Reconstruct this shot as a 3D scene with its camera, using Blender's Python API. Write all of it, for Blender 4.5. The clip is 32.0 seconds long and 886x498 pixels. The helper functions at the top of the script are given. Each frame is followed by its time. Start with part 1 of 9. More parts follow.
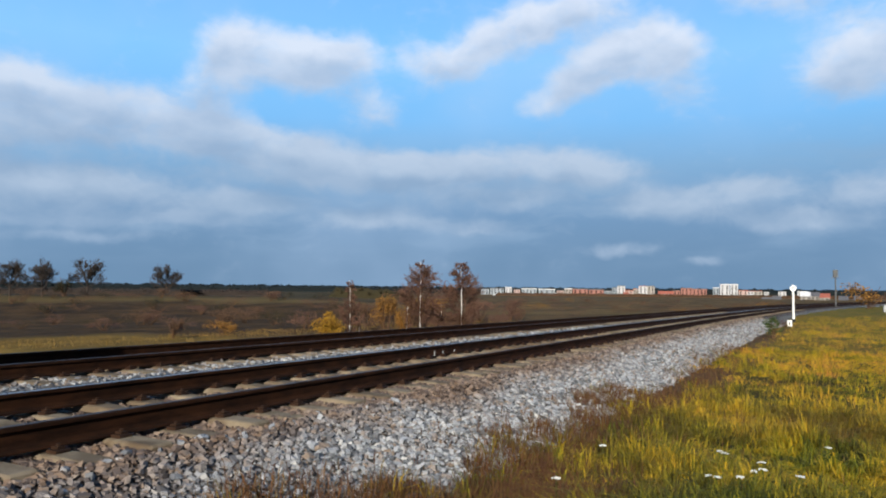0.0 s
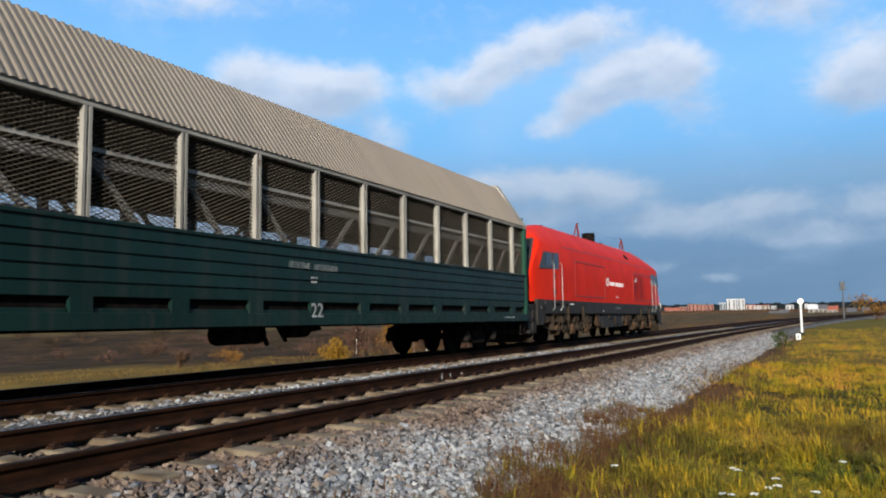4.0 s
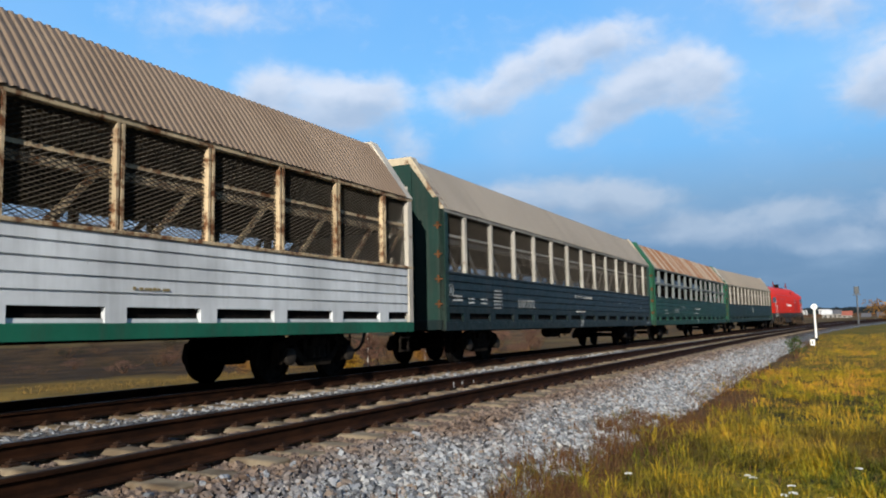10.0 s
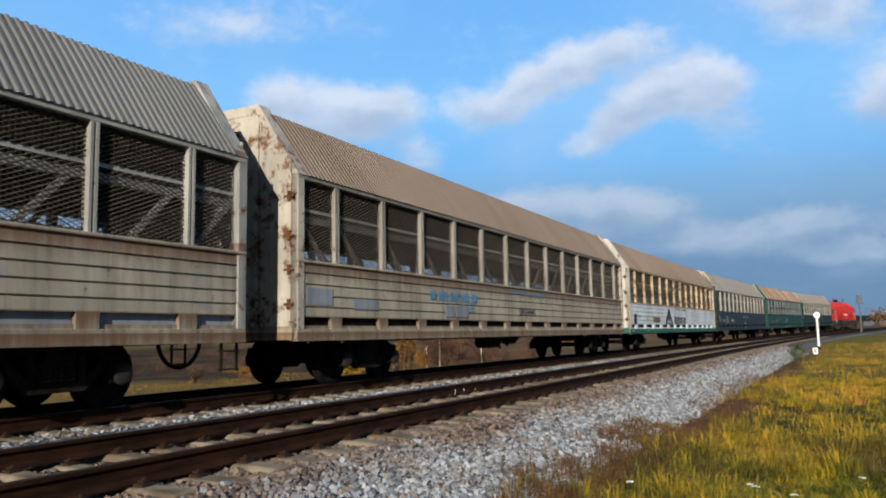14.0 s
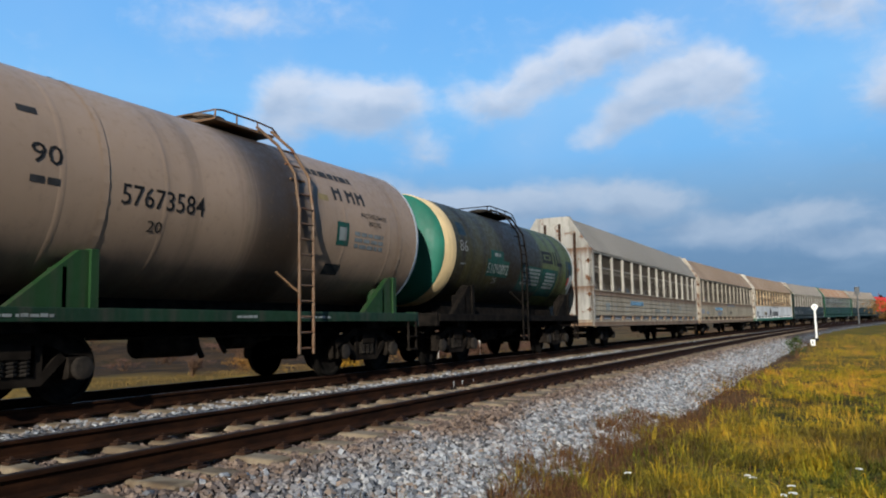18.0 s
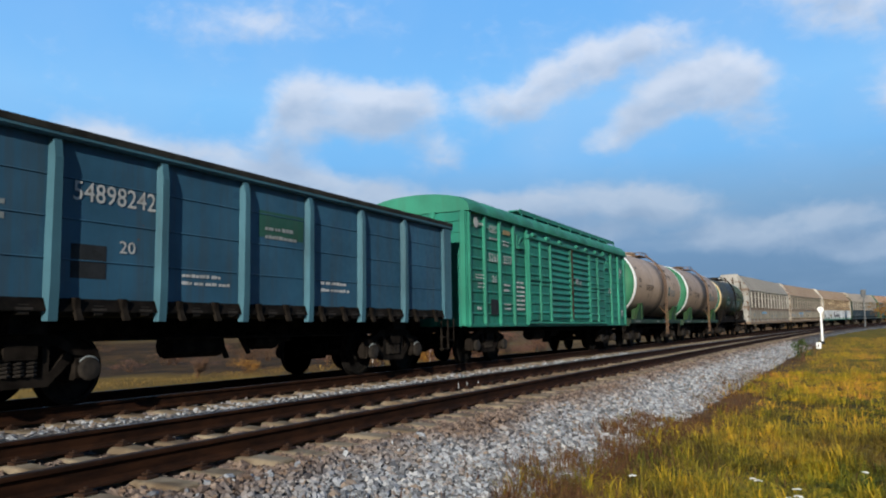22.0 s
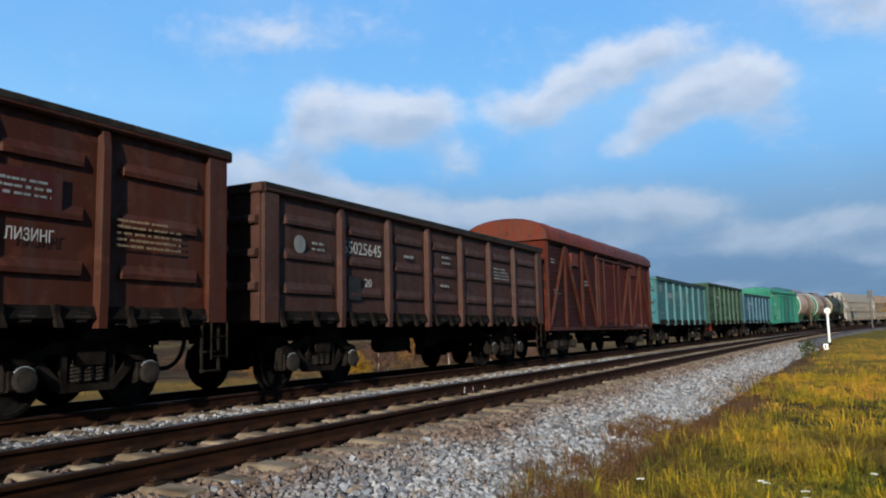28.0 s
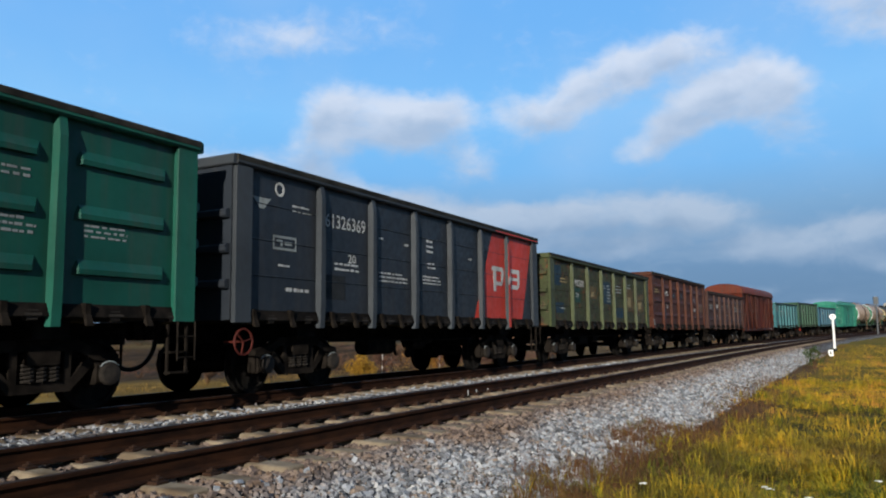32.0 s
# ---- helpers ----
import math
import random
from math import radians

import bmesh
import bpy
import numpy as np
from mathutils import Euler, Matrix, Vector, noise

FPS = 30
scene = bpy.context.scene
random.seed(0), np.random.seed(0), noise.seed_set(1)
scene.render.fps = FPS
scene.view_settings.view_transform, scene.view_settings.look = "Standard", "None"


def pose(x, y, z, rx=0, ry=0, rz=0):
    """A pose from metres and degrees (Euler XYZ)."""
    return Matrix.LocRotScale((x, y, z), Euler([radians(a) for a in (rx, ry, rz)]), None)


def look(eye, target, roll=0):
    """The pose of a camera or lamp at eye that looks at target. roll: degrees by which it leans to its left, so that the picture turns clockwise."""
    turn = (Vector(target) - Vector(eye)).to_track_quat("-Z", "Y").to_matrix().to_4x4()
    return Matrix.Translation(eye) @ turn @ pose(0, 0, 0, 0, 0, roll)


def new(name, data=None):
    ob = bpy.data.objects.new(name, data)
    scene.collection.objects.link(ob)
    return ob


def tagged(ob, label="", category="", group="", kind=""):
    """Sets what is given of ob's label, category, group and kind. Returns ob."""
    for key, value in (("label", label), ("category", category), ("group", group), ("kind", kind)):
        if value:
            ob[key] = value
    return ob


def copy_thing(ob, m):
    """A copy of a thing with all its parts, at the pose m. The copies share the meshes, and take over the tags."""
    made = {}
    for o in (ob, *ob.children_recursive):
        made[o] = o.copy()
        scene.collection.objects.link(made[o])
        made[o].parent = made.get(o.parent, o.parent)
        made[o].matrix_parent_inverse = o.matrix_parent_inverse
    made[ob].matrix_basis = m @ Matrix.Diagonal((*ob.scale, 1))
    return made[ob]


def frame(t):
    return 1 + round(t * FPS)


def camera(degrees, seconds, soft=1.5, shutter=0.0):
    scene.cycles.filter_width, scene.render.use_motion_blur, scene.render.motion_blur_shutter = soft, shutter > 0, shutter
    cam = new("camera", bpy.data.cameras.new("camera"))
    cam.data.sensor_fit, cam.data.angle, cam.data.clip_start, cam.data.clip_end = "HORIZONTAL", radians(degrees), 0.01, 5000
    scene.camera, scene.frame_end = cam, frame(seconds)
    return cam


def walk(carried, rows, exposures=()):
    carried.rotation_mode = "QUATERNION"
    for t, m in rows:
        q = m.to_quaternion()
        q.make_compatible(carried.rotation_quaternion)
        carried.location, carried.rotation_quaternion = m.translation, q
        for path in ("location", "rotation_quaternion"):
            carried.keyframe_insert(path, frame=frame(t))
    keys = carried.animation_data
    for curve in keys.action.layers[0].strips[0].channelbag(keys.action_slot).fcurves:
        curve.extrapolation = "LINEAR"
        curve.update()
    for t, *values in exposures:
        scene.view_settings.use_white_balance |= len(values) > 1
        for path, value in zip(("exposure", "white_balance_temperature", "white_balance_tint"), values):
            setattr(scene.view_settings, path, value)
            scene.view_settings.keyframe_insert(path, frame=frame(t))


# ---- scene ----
H_EYE = 0.912
cam = camera(59.5, 32.0, soft=2.0)
# seconds, stops, kelvin, tint
EXPOSURES = [(0.0, 1.12, 6330, 10), (8.0, 1.08, 6260, 10), (14.0, 1.04, 6220, 10), (19.0, 0.96, 6160, 10), (24.0, 1.02, 6240, 10), (32.0, 0.98, 6190, 10)]
# seconds, heading (degrees left of the straight track), pitch, roll
HEADING = [
    (0, 25.81, 3.13, 0.56), (0.5, 25.77, 3.04, 0.14), (1, 25.80, 3.09, -0.33), (1.5, 25.79, 3.20, -0.41),
    (2, 25.84, 3.37, -0.65), (2.5, 25.95, 3.80, -0.78), (3, 25.97, 4.11, -0.80), (3.5, 26.10, 4.52, -0.84),
    (5.5, 26.18, 5.19, -1.31), (6, 26.23, 5.26, -1.09), (6.5, 26.28, 5.31, -1.14), (7, 26.33, 5.37, -1.31),
    (7.5, 26.60, 5.36, -1.17), (8, 26.69, 5.36, -1.02), (8.5, 26.82, 5.42, -1.25), (9, 26.88, 5.40, -1.29),
    (9.5, 26.95, 5.38, -1.36), (10, 26.91, 5.42, -1.42), (10.5, 27.05, 5.49, -1.41), (11, 27.16, 5.54, -1.43),
    (11.5, 27.14, 5.68, -1.47), (12, 27.12, 5.78, -1.54), (12.5, 27.12, 5.87, -1.30), (13, 27.14, 5.97, -1.48),
    (13.5, 27.13, 6.02, -1.38), (14, 27.05, 5.94, -1.22), (14.5, 26.96, 5.87, -1.35), (16.5, 26.94, 5.58, -1.23),
    (17, 26.94, 5.49, -1.21), (17.5, 26.90, 5.40, -1.21), (18, 26.95, 5.35, -1.24), (18.5, 27.01, 5.35, -1.30),
    (19, 27.04, 5.34, -1.13), (19.5, 26.97, 5.35, -1.23), (20, 27.10, 5.41, -1.14), (20.5, 27.15, 5.48, -1.10),
    (21, 27.19, 5.49, -1.05), (21.5, 27.28, 5.50, -1.07), (22, 27.31, 5.49, -1.09), (22.5, 27.30, 5.51, -1.06),
    (23, 27.48, 5.56, -1.10), (23.5, 27.46, 5.61, -1.15), (24, 27.49, 5.65, -0.93), (24.5, 27.55, 5.69, -0.73),
    (25, 27.54, 5.63, -1.06), (25.5, 27.64, 5.63, -1.12), (27.5, 27.61, 5.75, -1.43), (28, 27.66, 5.81, -1.56),
    (28.5, 27.69, 5.84, -1.54), (29, 27.76, 5.90, -1.33), (29.5, 27.78, 5.92, -1.25), (30, 27.86, 5.95, -1.08),
    (30.5, 27.90, 6.00, -1.13), (31, 27.89, 6.02, -1.02), (31.5, 27.97, 5.98, -1.10), (32, 28.01, 5.97, -0.96),
]


def view(a, b, r):
    a, b = radians(a), radians(b)
    way = Vector((math.cos(a) * math.cos(b), math.sin(a) * math.cos(b), math.sin(b)))
    eye = Vector((0.0, 0.0, H_EYE))
    return look(eye, eye + way, r)


walk(cam, [(t, view(a, b, r)) for t, a, b, r in HEADING], EXPOSURES)

# ---- world and sun ----
SUN_WAY = Vector((1.2, 0.375, -0.45)).normalized()
world = bpy.data.worlds.new("sky")
scene.world = world
world.use_nodes = True
wn, wl = world.node_tree.nodes, world.node_tree.links
sky = wn.new("ShaderNodeTexSky")
sky.sky_type = "NISHITA"
sky.sun_disc = False
sky.sun_elevation = math.asin(-SUN_WAY.z)
sky.sun_rotation = math.atan2(-SUN_WAY.x, -SUN_WAY.y)
sky.air_density, sky.dust_density, sky.ozone_density = 0.5, 0.2, 1.5
wn["Background"].inputs[1].default_value = 0.018
wl.new(sky.outputs[0], wn["Background"].inputs[0])
sun = new("sun", bpy.data.lights.new("sun", "SUN"))
sun.data.energy, sun.data.angle, sun.data.color = 3.1, radians(0.6), (1.0, 0.93, 0.80)
sun.matrix_world = look((0, 0, 60), Vector((0, 0, 60)) + SUN_WAY)

# ---- mesh tools ----
class Shape:
    """Collects vertices and faces of one mesh."""
    def __init__(self):
        self.v, self.f = [], []

    def add(self, verts, faces):
        n = len(self.v)
        self.v.extend(tuple(p) for p in verts)
        self.f.extend(tuple(i + n for i in q) for q in faces)
        return self

    def box(self, x0, x1, y0, y1, z0, z1, b=0.0):
        """A box; b cuts its long edges."""
        if b <= 0:
            v = [(x, y, z) for x in (x0, x1) for y in (y0, y1) for z in (z0, z1)]
            return self.add(v, [(0, 1, 3, 2), (4, 6, 7, 5), (0, 4, 5, 1), (2, 3, 7, 6), (0, 2, 6, 4), (1, 5, 7, 3)])
        dx, dy, dz = x1 - x0, y1 - y0, z1 - z0
        sec = lambda p0, p1, q0, q1: [(p0 + b, q0), (p1 - b, q0), (p1, q0 + b), (p1, q1 - b), (p1 - b, q1), (p0 + b, q1), (p0, q1 - b), (p0, q0 + b)]
        if dx >= dy and dx >= dz:
            return self.loft([[(x, y, z) for y, z in sec(y0, y1, z0, z1)] for x in (x0, x1)])
        if dy >= dz:
            return self.loft([[(x, y, z) for z, x in sec(z0, z1, x0, x1)] for y in (y0, y1)])
        return self.loft([[(x, y, z) for x, y in sec(x0, x1, y0, y1)] for z in (z0, z1)])

    def loft(self, rings, closed=True, caps=True):
        """Skin over rings of equal length."""
        n, k = len(rings[0]), len(rings)
        v = [p for r in rings for p in r]
        f = []
        for i in range(k - 1):
            for j in range(n if closed else n - 1):
                a, b = i * n + j, i * n + (j + 1) % n
                f.append((a, b, b + n, a + n))
        if caps:
            f.append(tuple(range(n - 1, -1, -1)))
            f.append(tuple(range((k - 1) * n, k * n)))
        return self.add(v, f)

    def prism(self, profile, x0, x1, caps=True):
        """A (y, z) outline drawn along x."""
        return self.loft([[(x, y, z) for y, z in profile] for x in (x0, x1)], caps=caps)

    def rod(self, a, b, r, n=8, r2=None, caps=True):
        a, b = Vector(a), Vector(b)
        w = (b - a).normalized()
        u = w.orthogonal().normalized()
        t = w.cross(u)
        rr = r if r2 is None else r2
        ring = lambda c, q: [c + (u * math.cos(2 * math.pi * i / n) + t * math.sin(2 * math.pi * i / n)) * q for i in range(n)]
        return self.loft([ring(a, r), ring(b, rr)], caps=caps)

    def bar(self, a, b, w, h, up=(0, 0, 1)):
        """A square bar from a to b."""
        a, b, up = Vector(a), Vector(b), Vector(up)
        d = (b - a).normalized()
        s = d.cross(up).normalized() * (w / 2)
        t = s.cross(d).normalized() * (h / 2)
        return self.loft([[c + s + t, c - s + t, c - s - t, c + s - t] for c in (a, b)])

    def tube(self, pts, r, n=6):
        pts = [Vector(p) for p in pts]
        rings = []
        for i, p in enumerate(pts):
            d = (pts[min(i + 1, len(pts) - 1)] - pts[max(i - 1, 0)]).normalized()
            u = d.cross(Vector((0.013, 1, 0.007))).normalized()
            t = d.cross(u)
            rings.append([p + (u * math.cos(2 * math.pi * k / n) + t * math.sin(2 * math.pi * k / n)) * r for k in range(n)])
        return self.loft(rings)

    def turn(self, profile, n=24, axis="x", at=(0, 0, 0), caps=True):
        """A lathe: (along, radius) pairs turned about an axis."""
        rings = []
        for a, r in profile:
            ring = []
            for i in range(n):
                c, s = r * math.cos(2 * math.pi * i / n), r * math.sin(2 * math.pi * i / n)
                p = (a, c, s) if axis == "x" else (s, a, c) if axis == "y" else (c, s, a)
                ring.append((p[0] + at[0], p[1] + at[1], p[2] + at[2]))
            rings.append(ring)
        return self.loft(rings, caps=caps)

    def mesh(self, name, smooth=False):
        me = bpy.data.meshes.new(name)
        me.from_pydata(self.v, [], self.f)
        if smooth:
            me.polygons.foreach_set("use_smooth", [True] * len(me.polygons))
            me.set_sharp_from_angle(angle=radians(40))
        me.update()
        return me


def fix(me):
    bm = bmesh.new()
    bm.from_mesh(me)
    bmesh.ops.recalc_face_normals(bm, faces=bm.faces)
    bm.to_mesh(me)
    bm.free()
    return me


def part(name, shape, material, parent=None, label="", at=None, smooth=False):
    """Links one mesh object under a thing or a part."""
    me = shape if isinstance(shape, bpy.types.Mesh) else fix(shape.mesh(name, smooth))
    if not me.materials:
        me.materials.append(material)
    ob = new(name, me)
    if parent is not None:
        ob.parent = parent
    if at is not None:
        ob.matrix_basis = at
    if label:
        ob["label"] = label
    return ob

# ---- the line of the tracks ----
YC, S0, RAD = 9.94, 32.5, 650.0      # far track: its offset, where the bend begins, its radius
GAP, GAUGE = 4.2, 1.595              # between track centres, between rail heads


def grade(s):
    s = max(s, -30.0)
    if s < 35:
        return -0.0085 * s
    q = min(s, 85.0) - 35
    return -0.2975 - 0.0085 * q + 0.0085 * q * q / 100


def place(s, lat=0.0, z=0.0):
    """A point s metres along the far track, lat metres towards the near side, z above the rail heads."""
    if s < S0:
        return Vector((s, YC - lat, z + grade(s)))
    a = (s - S0) / RAD
    r = RAD - lat
    return Vector((S0 + r * math.sin(a), YC - RAD + r * math.cos(a), z + grade(s)))


def track_of(x, y):
    """The inverse of place() in plan: s and lat."""
    if x < S0:
        return x, YC - y
    dx, dy = x - S0, y - (YC - RAD)
    return S0 + RAD * math.atan2(dx, max(dy, 1.0)), RAD - math.hypot(dx, dy)


SPEED = 10.56


def run(t):
    """How far the train has gone at t seconds."""
    return SPEED * t - (0.0184 * (t - 18) ** 2 if t > 18 else 0.0)

# ---- materials ----
class Look:
    """Small builder for one node material."""
    def __init__(self, name, rough=0.7, metal=0.0):
        self.m = bpy.data.materials.new(name)
        self.m.use_nodes = True
        self.t = self.m.node_tree
        self.b = self.t.nodes["Principled BSDF"]
        self.b.inputs["Roughness"].default_value = rough
        self.b.inputs["Metallic"].default_value = metal
        self.co = self.t.nodes.new("ShaderNodeTexCoord").outputs["Object"]
        if rough >= 0.85:
            self.b.inputs["Specular IOR Level"].default_value = 0.08

    def put(self, socket, value):
        if isinstance(value, bpy.types.NodeSocket):
            self.t.links.new(value, socket)
        elif isinstance(value, (tuple, list)) and len(value) == 3 and socket.type == "RGBA":
            socket.default_value = (*value, 1)
        else:
            socket.default_value = value

    def stretch(self, x, y, z, vec=None):
        n = self.t.nodes.new("ShaderNodeMapping")
        self.put(n.inputs[0], vec or self.co)
        n.inputs["Scale"].default_value = (x, y, z)
        return n.outputs[0]

    def noise(self, scale, detail=4.0, rough=0.55, vec=None, warp=0.0):
        n = self.t.nodes.new("ShaderNodeTexNoise")
        self.put(n.inputs["Vector"], vec or self.co)
        n.inputs["Scale"].default_value, n.inputs["Detail"].default_value = scale, detail
        n.inputs["Roughness"].default_value, n.inputs["Distortion"].default_value = rough, warp
        return n.outputs[0]

    def cells(self, scale, vec=None, feature="F1", colour=False):
        n = self.t.nodes.new("ShaderNodeTexVoronoi")
        n.feature = feature
        self.put(n.inputs["Vector"], vec or self.co)
        n.inputs["Scale"].default_value = scale
        return n.outputs["Color" if colour else "Distance"]

    def calc(self, op, a, b=0.0, clamp=False):
        n = self.t.nodes.new("ShaderNodeMath")
        n.operation, n.use_clamp = op, clamp
        self.put(n.inputs[0], a), self.put(n.inputs[1], b)
        return n.outputs[0]

    def ease(self, v, lo, hi, a=0.0, b=1.0):
        n = self.t.nodes.new("ShaderNodeMapRange")
        n.interpolation_type = "SMOOTHSTEP"
        self.put(n.inputs[0], v)
        for i, q in zip((1, 2, 3, 4), (lo, hi, a, b)):
            n.inputs[i].default_value = q
        return n.outputs[0]

    def mix(self, f, a, b, kind="MIX"):
        n = self.t.nodes.new("ShaderNodeMix")
        n.data_type, n.blend_type = "RGBA", kind
        self.put(n.inputs[0], f), self.put(n.inputs[6], a), self.put(n.inputs[7], b)
        return n.outputs[2]

    def split(self, vec=None):
        n = self.t.nodes.new("ShaderNodeSeparateXYZ")
        self.put(n.inputs[0], vec or self.co)
        return n.outputs

    def chance(self, island=False):
        n = self.t.nodes.new("ShaderNodeNewGeometry" if island else "ShaderNodeObjectInfo")
        return n.outputs["Random Per Island" if island else "Random"]

    def pick(self, v, stops):
        n = self.t.nodes.new("ShaderNodeValToRGB")
        self.put(n.inputs[0], v)
        e = n.color_ramp.elements
        while len(e) < len(stops):
            e.new(0.5)
        for q, (p, c) in zip(e, stops):
            q.position, q.color = p, (*c, 1)
        return n.outputs[0]

    def relief(self, h, strength=0.4, depth=0.01):
        n = self.t.nodes.new("ShaderNodeBump")
        n.inputs["Strength"].default_value, n.inputs["Distance"].default_value = strength, depth
        self.put(n.inputs["Height"], h)
        self.put(self.b.inputs["Normal"], n.outputs[0])

    def done(self, colour, rough=None):
        self.put(self.b.inputs["Base Color"], colour)
        if rough is not None:
            self.put(self.b.inputs["Roughness"], rough)
        return self.m


def mul(c, k):
    return tuple(min(1.0, v * k) for v in c)


def paint(name, col, rust=0.15, dirt=0.35, rough=0.5, patch=None, amount=0.0, fine=7.0, flake=0.0, ledges=()):
    """Weathered paint on steel: fading, run-down dirt, rust spots, bare or repainted patches."""
    k = Look(name)
    big, small = k.noise(0.7, 5), k.noise(fine, 6, 0.62)
    run = k.noise(1.0, 4, 0.6, k.stretch(5.0, 5.0, 0.35))
    c = k.mix(k.ease(big, 0.3, 0.7), mul(col, 0.78), mul(col, 1.18))
    if patch:
        c = k.mix(k.calc("MULTIPLY", k.ease(k.noise(2.4, 9, 0.7), 0.62 - amount * 0.17, 0.67 - amount * 0.17), 0.8), c, patch)
    c = k.mix(k.calc("MULTIPLY", k.ease(run, 0.42, 0.75), dirt), c, (0.05, 0.042, 0.034))
    spots = k.calc("MULTIPLY", k.ease(k.noise(2.6, 8, 0.7), 0.70 - rust * 0.32, 0.76 - rust * 0.3), k.ease(small, 0.35, 0.6))
    c = k.mix(spots, c, k.mix(small, (0.055, 0.022, 0.010), (0.165, 0.064, 0.022)))
    if flake:
        flakes = k.ease(k.noise(6.0, 6, 0.6, k.stretch(1.0, 1.0, 0.75)), 0.665 - flake * 0.14, 0.69 - flake * 0.14)
        c = k.mix(k.calc("MULTIPLY", flakes, 0.85), c, (0.028, 0.017, 0.012))
    for z0 in ledges:
        drop = k.calc("SUBTRACT", z0, k.split()[2])
        runs = k.calc("MULTIPLY", k.ease(drop, -0.03, 0.0), k.ease(k.calc("ADD", drop, k.calc("MULTIPLY", k.noise(1.0, 5, 0.65, k.stretch(7.0, 7.0, 0.6)), -0.5)), 0.12, -0.26))
        c = k.mix(k.calc("MULTIPLY", runs, 0.8), c, k.mix(small, (0.05, 0.020, 0.008), (0.17, 0.072, 0.026)))
    k.b.inputs["Specular IOR Level"].default_value = 0.22
    k.relief(k.calc("ADD", small, k.calc("MULTIPLY", spots, 0.6)), 0.22, 0.006)
    return k.done(c, k.ease(small, 0.2, 0.8, rough - 0.08, rough + 0.22))


def plain(name, col, rough=0.6, metal=0.0, vary=0.25, scale=6.0, bump=0.15):
    k = Look(name, rough, metal)
    if metal < 0.5 and rough > 0.5:
        k.b.inputs["Specular IOR Level"].default_value = 0.15
    a, b = k.noise(scale, 5), k.noise(scale * 7, 3)
    c = k.mix(k.ease(a, 0.3, 0.7), mul(col, 1 - vary), mul(col, 1 + vary))
    k.relief(b, bump, 0.004)
    return k.done(c, k.ease(b, 0.2, 0.8, rough - 0.08, min(1, rough + 0.1)))


def rust_zone(k):
    """Brake dust and rust on the stones between and beside the rails."""
    x, y, z = k.split()
    away = k.calc("MAXIMUM", k.calc("SUBTRACT", x, S0), 0.0)
    lat = k.calc("SUBTRACT", YC, k.calc("ADD", y, k.calc("MULTIPLY", k.calc("MULTIPLY", away, away), 0.5 / RAD)))
    lat = k.calc("ADD", lat, k.calc("MULTIPLY", k.calc("SUBTRACT", k.noise(1.3, 5, 0.6), 0.5), 1.3))
    one = k.calc("MULTIPLY", k.ease(lat, 2.9, 3.4), k.ease(lat, 6.3, 5.6))
    two = k.ease(lat, 1.3, 0.8)
    return k.calc("MAXIMUM", one, two)


